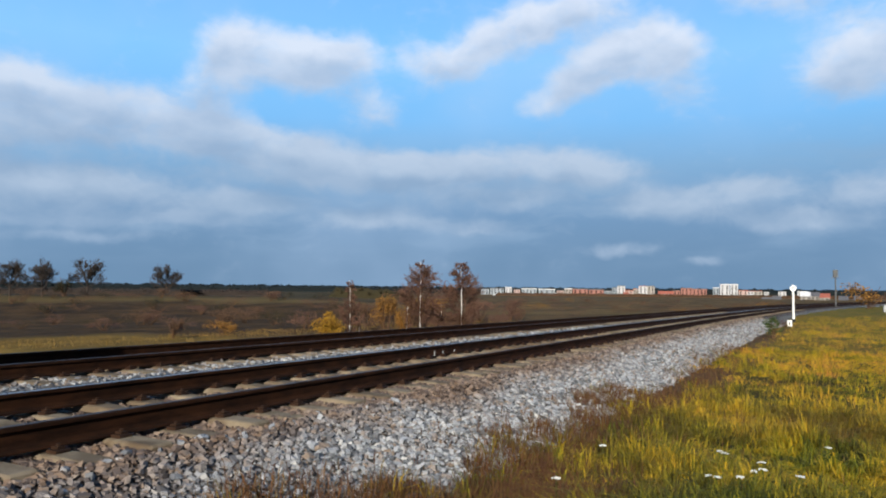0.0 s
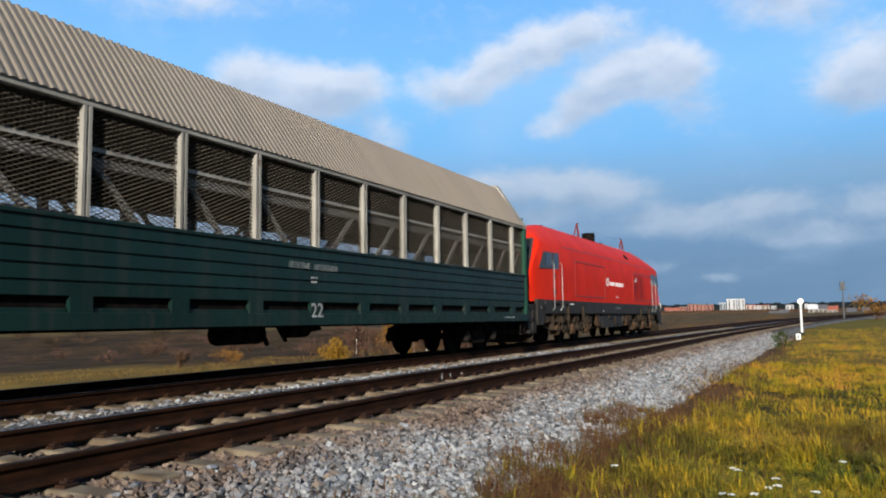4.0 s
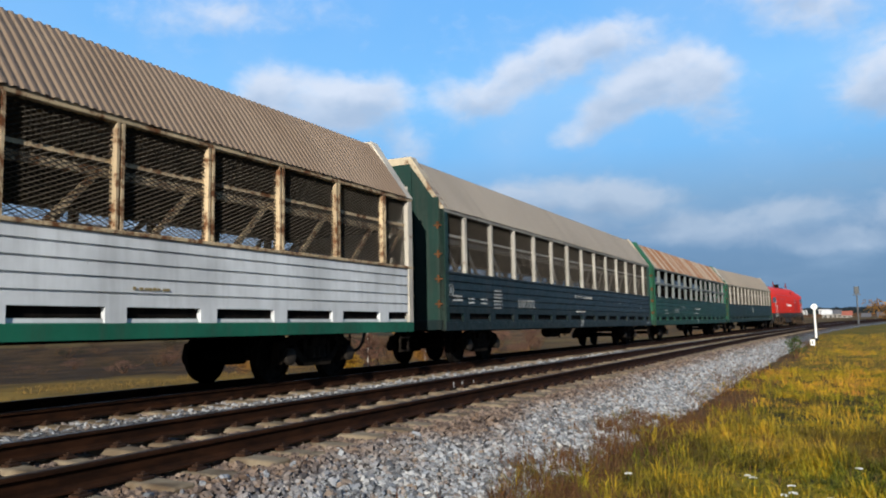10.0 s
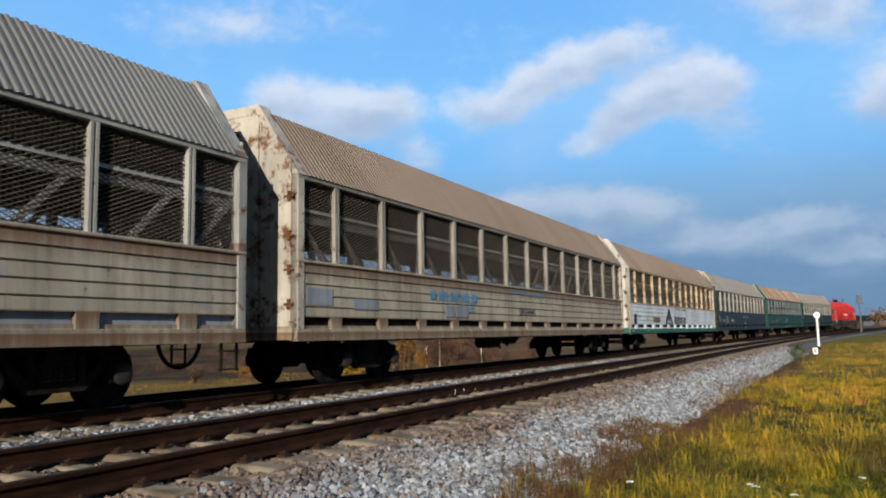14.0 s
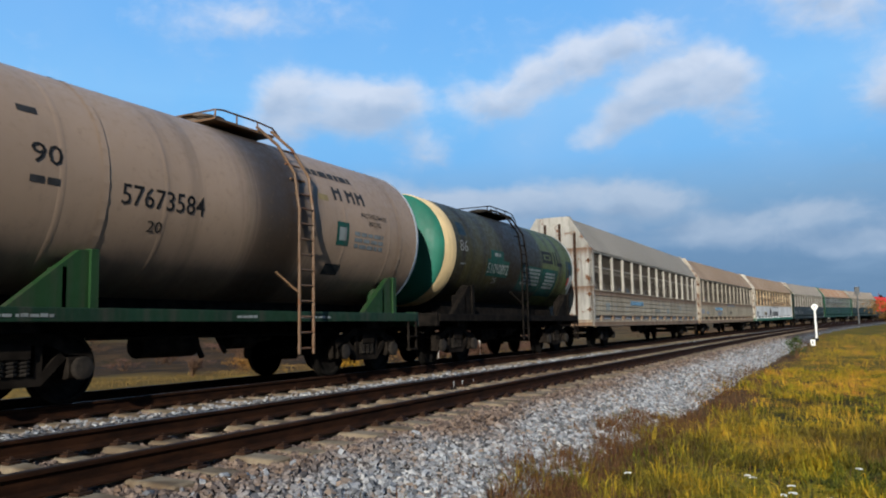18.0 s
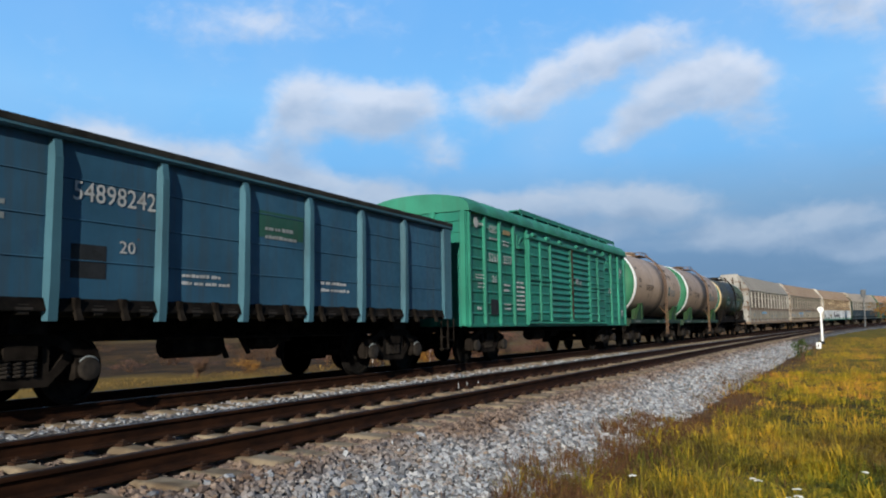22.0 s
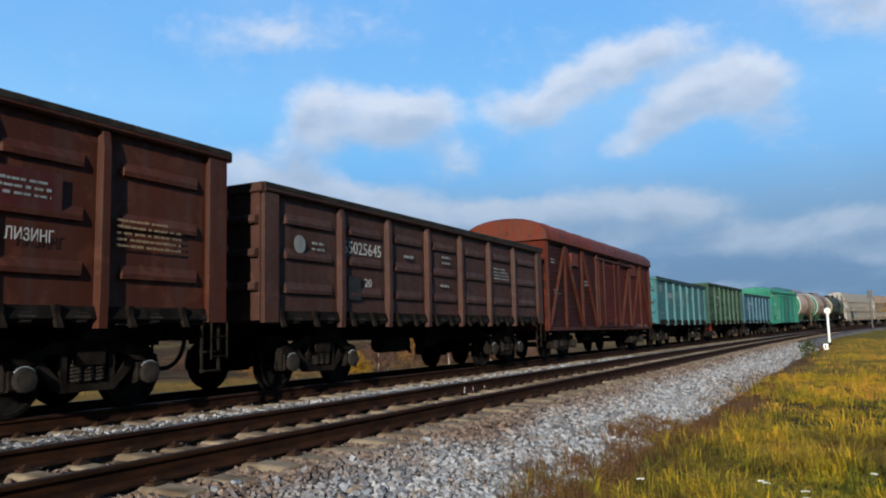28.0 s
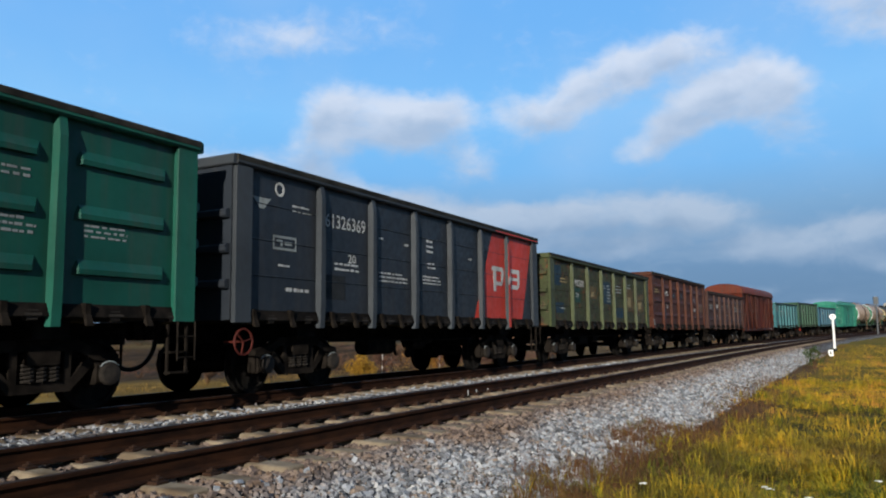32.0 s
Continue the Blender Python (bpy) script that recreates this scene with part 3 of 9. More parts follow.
def build_ground():
    px = [v for v in spread(60, 4000, 1.0, 1.14)]
    nx = [-v for v in spread(12, 1500, 1.5, 1.35)][1:]
    xs = sorted(nx + px)
    py = spread(22, 4000, 0.8, 1.15)
    ny = [-v for v in spread(16, 4000, 0.8, 1.2)][1:]
    ys = sorted(ny + py)
    n = len(ys)
    sh = Shape()
    sh.add([(x, y, ground_z(x, y)) for x in xs for y in ys],
           [(i * n + j, (i + 1) * n + j, (i + 1) * n + j + 1, i * n + j + 1) for i in range(len(xs) - 1) for j in range(n - 1)])
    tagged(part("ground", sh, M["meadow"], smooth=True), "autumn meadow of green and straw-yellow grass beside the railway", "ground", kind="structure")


STEPS = [float(s) for s in range(-60, 32, 4)] + [32.5 + 4 * i for i in range(76)]


def sweep(profile, closed=True):
    return Shape().loft([[place(s, l, z) for l, z in profile] for s in STEPS], closed=closed, caps=closed)


def rail_profile(c):
    half = [(0.0, 0.0), (0.030, -0.002), (0.0375, -0.012), (0.0375, -0.034), (0.011, -0.050), (0.009, -0.135), (0.030, -0.158), (0.075, -0.170), (0.075, -0.182)]
    return [(c + a, b) for a, b in half] + [(c - a, b) for a, b in reversed(half[1:])]


def clump_shape(rng):
    """A rough lump of twelve corners, for crowns of far woods."""
    g = (1 + 5 ** 0.5) / 2
    v = [Vector(p).normalized() for p in ((-1, g, 0), (1, g, 0), (-1, -g, 0), (1, -g, 0), (0, -1, g), (0, 1, g), (0, -1, -g), (0, 1, -g), (g, 0, -1), (g, 0, 1), (-g, 0, -1), (-g, 0, 1))]
    f = [(0, 11, 5), (0, 5, 1), (0, 1, 7), (0, 7, 10), (0, 10, 11), (1, 5, 9), (5, 11, 4), (11, 10, 2), (10, 7, 6), (7, 1, 8), (3, 9, 4), (3, 4, 2), (3, 2, 6), (3, 6, 8), (3, 8, 9), (4, 9, 5), (2, 4, 11), (6, 2, 10), (8, 6, 7), (9, 8, 1)]
    s = Vector((rng.uniform(0.75, 1.25), rng.uniform(0.7, 1.1), rng.uniform(0.5, 0.85)))
    return [Vector((p.x * s.x, p.y * s.y, p.z * s.z)) * rng.uniform(0.62, 1.2) for p in v], f


def stone_shape(rng):
    """Crushed stone: a skewed, broken block with sharp edges."""
    s = Vector((rng.uniform(0.8, 1.25), rng.uniform(0.55, 0.95), rng.uniform(0.45, 0.8)))
    lean = rng.uniform(-0.4, 0.4)
    v = []
    for x in (-1, 1):
        for y in (-1, 1):
            for z in (-1, 1):
                k = rng.uniform(0.45, 1.0)
                v.append(Vector((x * s.x * rng.uniform(0.6, 1.0) + lean * z, y * s.y * k, z * s.z * rng.uniform(0.5, 1.0))) * 0.92)
    f = [(0, 1, 3), (0, 3, 2), (4, 6, 7), (4, 7, 5), (0, 4, 5), (0, 5, 1), (2, 3, 7), (2, 7, 6), (0, 2, 6), (0, 6, 4), (1, 5, 7), (1, 7, 3)]
    return v, f


def bed_height(lat):
    """Top of the ballast over the rail heads."""
    if lat > 5.65:
        return -0.248 - (lat - 5.65) * 0.365
    if lat < -1.5:
        return -0.235 - (-1.5 - lat) * 0.55
    return -0.232 - (0.05 if 1.6 < lat < 2.6 else 0) - (0.016 if lat > 3.3 else 0)


def build_bed():
    bed = new("ballast")
    tagged(bed, "grey crushed-stone ballast bed under both tracks", "ballast", kind="structure")
    prof = [(l, bed_height(l)) for l in (-3.4, -1.5, -0.9, 0, 0.9, 1.6, 1.9, 2.5, 2.8, 3.4, 4.2, 5.0, 5.65, 6.2, 6.7, 7.35)]
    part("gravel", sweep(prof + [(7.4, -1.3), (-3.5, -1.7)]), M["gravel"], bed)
    rng = random.Random(5)
    meshes = []
    for i in range(10):
        v, f = stone_shape(rng)
        me = bpy.data.meshes.new("stone")
        me.from_pydata(v, [], f)
        me.materials.append(M["stone_piece"])
        meshes.append(me)
    base = [stone_shape(rng) for _ in range(24)]
    verts, faces = [], []

    def drop(s, lat, size, single=False):
        p = place(s, lat, bed_height(lat) + size * rng.uniform(0.0, 0.55))
        turn = Euler((rng.uniform(-0.6, 0.6), rng.uniform(-0.6, 0.6), rng.uniform(0, 6.3))).to_matrix()
        if single:
            ob = part("stone", meshes[rng.randrange(10)], None, bed)
            ob.matrix_basis = Matrix.Translation(p) @ turn.to_4x4() @ Matrix.Scale(size, 4)
            return
        v, f = base[rng.randrange(24)]
        n = len(verts)
        verts.extend((turn @ (q * size) + p)[:] for q in v)
        faces.extend((a + n, b + n, c + n) for a, b, c in f)

    singles = 0
    for s0, s1, l0, l1, per, size in ((2.0, 9.0, 5.05, 7.35, 760, 0.0285), (9.0, 18.0, 5.0, 7.35, 540, 0.030), (18.0, 34.0, 5.0, 7.35, 250, 0.036), (34, 60, 5.0, 7.3, 70, 0.042),
                                      (2.5, 16.0, 0.9, 3.3, 150, 0.028), (16, 34, 0.9, 3.3, 60, 0.034), (2.5, 16, 3.45, 4.95, 190, 0.026), (16, 32, 3.45, 4.95, 90, 0.03), (2.0, 12, 4.95, 5.7, 260, 0.028), (4, 20, -2.6, 0.6, 40, 0.03)):
        for _ in range(int((s1 - s0) * (l1 - l0) * per)):
            s, lat = rng.uniform(s0, s1), rng.uniform(l0, l1)
            pitch = 1.55 if lat > 2 else 2.1
            if abs(lat - (GAP if lat > 2 else 0.0)) < 1.36 and abs((s - pitch + 0.28) % 0.56 - 0.28) < 0.15 and rng.random() < 0.8:
                continue
            q = rng.random()
            d = size * (0.6 + 0.9 * q * q)
            if singles < 300 and s < 8 and lat > 5.4 and rng.random() < 0.06:
                drop(s, lat, d * 1.25, True)
                singles += 1
            else:
                drop(s, lat, d)
    me = bpy.data.meshes.new("stones")
    me.from_pydata(verts, [], faces)
    me.materials.append(M["stone_bed"])
    ob = part("stones", me, None, bed, "loose angular grey stones")
    tagged(ob, kind="stuff")


def sleeper_mesh():
    sh = Shape()
    rings = []
    for y, w, zt in ((-1.35, 0.13, -0.215), (-1.33, 0.14, -0.2), (-1.05, 0.14, -0.19), (-0.55, 0.13, -0.19), (0.0, 0.11, -0.225), (0.55, 0.13, -0.19), (1.05, 0.14, -0.19), (1.33, 0.14, -0.2), (1.35, 0.13, -0.215)):
        rings.append([(-w, y, -0.42), (w, y, -0.42), (w - 0.025, y, zt - 0.01), (w - 0.045, y, zt), (-w + 0.045, y, zt), (-w + 0.025, y, zt - 0.01)])
    return fix(sh.loft(rings).mesh("sleeper"))


def clip_mesh():
    sh = Shape()
    sh.box(-0.06, 0.06, -0.10, 0.0, -0.19, -0.165, 0.006)
    sh.rod((0, -0.045, -0.17), (0, -0.045, -0.128), 0.016, 6)
    sh.box(-0.032, 0.032, -0.078, -0.012, -0.165, -0.145, 0.004)
    return fix(sh.mesh("rail_clip"))


def build_tracks():
    sl, cl = sleeper_mesh(), clip_mesh()
    sl.materials.append(M["concrete"]), cl.materials.append(M["clip"])
    rng = random.Random(11)
    for name, c, label, s0, count in (("track_1", GAP, "rusty steel rails on weathered concrete sleepers, the track nearer the meadow", 1.55 - 0.56 * 24, 194),
                                      ("track_2", 0.0, "rusty steel rails on concrete sleepers, the track the train runs on", 2.1 - 0.56 * 24, 154)):
        tr = tagged(new(name), label, "railway track", kind="structure")
        for side in (-1, 1):
            rail = part("rail", sweep(rail_profile(c + side * GAUGE / 2)), M["rail_rust"], tr)
            top = [(c + side * GAUGE / 2 + a, b) for a, b in ((-0.03, 0.0012), (0.03, 0.0012), (0.03, -0.001), (-0.03, -0.001))]
            worn = bool(c) and side < 0
            part("running_surface", sweep(top), M["rail_head" if worn else "rail_head_dull"], rail, "polished steel running surface" if worn else "dull brown running surface")
        for i in range(count):
            s = s0 + 0.56 * i
            p, q = place(s, c), place(s + 0.1, c)
            h = math.atan2(q.y - p.y, q.x - p.x)
            m = Matrix.Translation(p + Vector((0, 0, rng.uniform(-0.024, 0.008)))) @ Euler((0, 0, h + rng.uniform(-0.015, 0.015))).to_matrix().to_4x4()
            part("sleeper", sl, None, tr, at=m)
            if s < (26 if c else 20):
                for side in (-1, 1):
                    for d in (-1, 1):
                        a = m @ Matrix.Translation((0, side * GAUGE / 2 + d * 0.075, 0)) @ Euler((0, 0, 0 if d < 0 else math.pi)).to_matrix().to_4x4()
                        part("rail_clip", cl, None, tr, at=a)
        if c:
            for i, s in enumerate((13.02, 13.38, 13.89)):
                p = place(s, c - GAUGE / 2 + 0.085, -0.18)
                mark = Shape().box(-0.006, 0.006, -0.006, 0.006, 0, 0.10 - 0.012 * i, 0.002)
                part("rail_marker", mark, M["grey_box"], tr, "thin pale marker pin at the rail", at=Matrix.Translation(p))


build_ground()
build_bed()
build_tracks()

# ---- running gear and lettering, shared by the vehicles ----
MESH = {}
WHEELSETS = []          # (wheelset, its place on the bogie, radius, parent's offset along the train)


def shared(key, make):
    if key not in MESH:
        MESH[key] = make()
    return MESH[key]


def ready(shape, name, material, smooth=False):
    me = fix(shape.mesh(name, smooth))
    me.materials.append(material)
    return me


def wheelset_mesh(r):
    sh = Shape()
    sh.rod((0, -1.02, 0), (0, 1.02, 0), 0.075, 10)
    for y in (-0.80, 0.80):
        d = 1 if y > 0 else -1
        sh.turn([(y - d * 0.075, r + 0.028), (y - d * 0.045, r + 0.026), (y - d * 0.035, r), (y + d * 0.055, r - 0.006), (y + d * 0.06, r - 0.06), (y + d * 0.02, r - 0.075),
                 (y - d * 0.01, 0.2), (y + d * 0.06, 0.16), (y + d * 0.06, 0.01)], 28, "y", caps=True)
        sh.turn([(y - d * 0.075, r + 0.02), (y - d * 0.075, r - 0.07), (y - d * 0.05, r - 0.075), (y - d * 0.05, 0.18), (y - d * 0.08, 0.15), (y - d * 0.08, 0.01)], 28, "y", caps=True)
    return ready(sh, "wheelset", M["wheel"], True)


def bogie_mesh():
    """Cast side frames with windows, and the bolster between them."""
    sh = Shape()
    for y in (-1.06, 1.06):
        y0, y1 = y - 0.07, y + 0.07
        poly = lambda pts: sh.loft([[(x, yy, z) for x, z in pts] for yy in (y0, y1)])
        poly([(-1.12, 0.62), (-0.74, 0.66), (-0.50, 0.78), (0.50, 0.78), (0.74, 0.66), (1.12, 0.62), (1.12, 0.72), (0.74, 0.80), (0.50, 0.92), (-0.50, 0.92), (-0.74, 0.80), (-1.12, 0.72)])
        poly([(-0.74, 0.60), (-0.40, 0.28), (0.40, 0.28), (0.74, 0.60), (0.66, 0.70), (0.36, 0.40), (-0.36, 0.40), (-0.66, 0.70)])
        for d in (-1, 1):
            sh.box(d * 0.36 - 0.05, d * 0.36 + 0.05, y0, y1, 0.35, 0.84)
            sh.box(d * 0.925 - 0.18, d * 0.925 + 0.18, y - 0.12, y + 0.12, 0.34, 0.62, 0.03)
            sh.box(d * 1.11 - 0.03, d * 1.11 + 0.03, y0, y1, 0.36, 0.66)
    sh.box(-0.22, 0.22, -1.18, 1.18, 0.62, 0.80, 0.03)
    sh.rod((0, 0, 0.75), (0, 0, 0.98), 0.22, 12)
    for d in (-1, 1):
        sh.box(d * 0.42 - 0.04, d * 0.42 + 0.04, -0.95, 0.95, 0.42, 0.52)
        for y in (-0.8, 0.8):
            sh.box(d * 0.42 - 0.05, d * 0.42 + 0.06, y - 0.06, y + 0.06, 0.36, 0.62)
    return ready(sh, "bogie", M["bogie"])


def spring_mesh():
    sh = Shape()
    pts = [(0.085 * math.cos(a), 0.085 * math.sin(a), 0.24 * i / 40) for i in range(41) for a in [i * 2 * math.pi / 8]]
    sh.tube(pts, 0.018, 5)
    return ready(sh, "spring", M["cap"])


def cap_mesh():
    return ready(Shape().turn([(0.0, 0.15), (-0.06, 0.15), (-0.075, 0.13), (-0.085, 0.05)], 14, "y"), "axle_cap", M["cap"])


def freight_bogie(thing, x):
    b = part("bogie", shared("bogie", bogie_mesh), None, thing, "dark cast-steel two-axle bogie", at=pose(x, 0, 0))
    for d in (-1, 1):
        w = part("wheelset", shared("w475", lambda: wheelset_mesh(0.475)), None, b, at=pose(d * 0.925, 0, 0.475))
        WHEELSETS.append((w, d * 0.925, 0.475))
        for y in (-1, 1):
            part("axle_cap", shared("cap", cap_mesh), None, b, at=pose(d * 0.925, y * 1.18, 0.475, 0, 0, 0 if y < 0 else 180))
        if thing.name.startswith("open_wagon"):
            arc = [(0.17 * math.cos(q), -1.2, 0.16 * math.sin(q)) for q in [radians(35 + 18 * i) for i in range(7)]]
            part("chalk_mark", shared("chalk", lambda: ready(Shape().tube(arc, 0.012, 4), "chalk_mark", M["ink_pale"])), None, b, "pale chalk stroke on the axle box", at=pose(d * 0.925, 0, 0.475))
    for y in (-1.06, 1.06):
        for k in (-0.17, 0.0, 0.17):
            part("spring", shared("spring", spring_mesh), None, b, at=pose(k, y - 0.02, 0.40))
    return b


def coupler_mesh():
    sh = Shape()
    sh.box(-0.9, 0.05, -0.09, 0.09, 0.96, 1.15, 0.02)
    sh.box(-0.12, 0.12, -0.24, 0.2, 0.9, 1.22, 0.03)
    sh.box(0.05, 0.34, 0.05, 0.2, 0.93, 1.19, 0.03)
    sh.box(0.05, 0.2, -0.26, -0.12, 0.93, 1.19, 0.03)
    return ready(sh, "coupler", M["underframe"])


def hose_mesh():
    pts = [(0.88 * (1 - math.cos(a)) / 2, 0.0, 0.94 - 0.5 * math.sin(a)) for a in [math.pi * i / 14 for i in range(15)]]
    return ready(Shape().tube([(p[0] * 1.1, 0.32, p[2]) for p in pts], 0.038, 7), "brake_hose", M["rubber"], True)


def step_mesh():
    sh = Shape()
    for x in (0.0, 0.34):
        sh.box(x - 0.015, x + 0.015, -0.02, 0.02, 0.42, 1.12)
    for z in (0.44, 0.72):
        sh.box(0.0, 0.34, -0.06, 0.06, z, z + 0.025)
    return sh


def gear(thing, half, pivot, paintwork=None, sill=1.18, hose=True):
    """Bogies, centre sill, brake parts, couplers, steps under a freight vehicle."""
    for x in (-pivot, pivot):
        freight_bogie(thing, x)
    sh = Shape()
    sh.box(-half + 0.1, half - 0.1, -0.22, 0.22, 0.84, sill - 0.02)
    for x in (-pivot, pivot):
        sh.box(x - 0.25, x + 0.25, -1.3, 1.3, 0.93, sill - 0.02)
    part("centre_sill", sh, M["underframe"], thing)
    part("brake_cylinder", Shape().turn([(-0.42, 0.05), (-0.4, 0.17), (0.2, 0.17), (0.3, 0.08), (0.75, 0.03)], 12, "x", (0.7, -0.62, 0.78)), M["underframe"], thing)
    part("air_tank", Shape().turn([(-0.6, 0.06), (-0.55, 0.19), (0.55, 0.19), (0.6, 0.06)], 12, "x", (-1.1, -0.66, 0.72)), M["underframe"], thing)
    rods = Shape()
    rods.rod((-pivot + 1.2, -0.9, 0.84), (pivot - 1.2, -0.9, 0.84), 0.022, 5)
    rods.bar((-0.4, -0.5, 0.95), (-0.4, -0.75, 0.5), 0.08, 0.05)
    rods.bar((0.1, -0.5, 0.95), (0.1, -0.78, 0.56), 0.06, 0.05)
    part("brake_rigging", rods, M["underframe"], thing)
    for d in (-1, 1):
        part("coupler", shared("coupler", coupler_mesh), None, thing, at=pose(d * (half + 0.38), 0, 0, 0, 0, 0 if d > 0 else 180))
        if hose and d > 0:
            part("brake_hose", shared("hose", hose_mesh), None, thing, "sagging black rubber brake hose", at=pose(d * (half - 0.02), 0, 0, 0, 0, 0 if d > 0 else 180))
    part("corner_step", step_mesh(), M["bogie"], thing, at=pose(half - 0.42, -1.46, 0))
    part("corner_step", step_mesh(), M["bogie"], thing, at=pose(-half + 0.08, 1.46, 0))


def text_mesh(words, size, material, shear=0.0, spacing=1.0, width=None):
    cu = bpy.data.curves.new("words", "FONT")
    cu.body, cu.size, cu.extrude, cu.shear, cu.space_character = words, size, 0.0015, shear, spacing
    cu.resolution_u = 2
    cu.offset = 0.004 * size
    ob = bpy.data.objects.new("words", cu)
    me = bpy.data.meshes.new_from_object(ob)
    bpy.data.objects.remove(ob)
    xs = [v.co.x for v in me.vertices] or [0]
    if width and max(xs) > min(xs):
        me.transform(Matrix.Diagonal((width / (max(xs) - min(xs)), 1, 1, 1)))
    me.materials.clear()
    me.materials.append(material)
    return me


def letter(thing, words, x, z, size, material, name="lettering", width=None, out=1.57, label="", shear=0.0):
    """Words on the side that faces the meadow; x, z is the lower left corner, size the height of the capitals."""
    me = text_mesh(words, size / 0.73, material, shear, width=width)
    return part(name, me, None, thing, label, at=pose(x, -out - 0.004, z, 90, 0, 0))


def bars(thing, x, z, w, h, material, out=1.57, rows=3, seed=0, name="small_print", label=""):
    """Small print that is too small to read: plain bars, line by line."""
    rng = random.Random(seed)
    sh = Shape()
    step = h / rows
    for r in range(rows):
        a = x
        zz = z + h - (r + 1) * step
        while a < x + w * (0.99 if r else 0.8):
            b = min(a + rng.uniform(0.04, 0.13), x + w)
            sh.box(a, b, -out - 0.006, -out - 0.001, zz + step * 0.30, zz + step * (0.66 if rng.random() < 0.7 else 0.74))
            a = b + rng.choice((0.018, 0.018, 0.05))
    return tagged(part(name, sh, material, thing, label), kind="stuff")


def patch(thing, x0, x1, z0, z1, material, out=1.57, name="repainted_patch", cut=0.0, label=""):
    sh = Shape().loft([[(x0 + cut, y, z1), (x1 + cut, y, z1), (x1, y, z0), (x0, y, z0)] for y in (-out - 0.004, -out + 0.002)])
    return part(name, sh, material, thing, label)


def smear(thing, x, z, w, h, material, out, seed, name="faded_patch"):
    """A worn field with a ragged outline."""
    rng = random.Random(seed)
    ring = []
    for i in range(22):
        a = 2 * math.pi * i / 22
        k = rng.uniform(0.55, 1.0)
        ring.append((x + w / 2 + w / 2 * k * max(-0.9, min(0.9, 1.25 * math.cos(a))), z + h / 2 + h / 2 * k * max(-0.9, min(0.9, 1.25 * math.sin(a)))))
    return part(name, Shape().loft([[(px, y, pz) for px, pz in ring] for y in (-out - 0.003, -out + 0.002)]), material, thing)

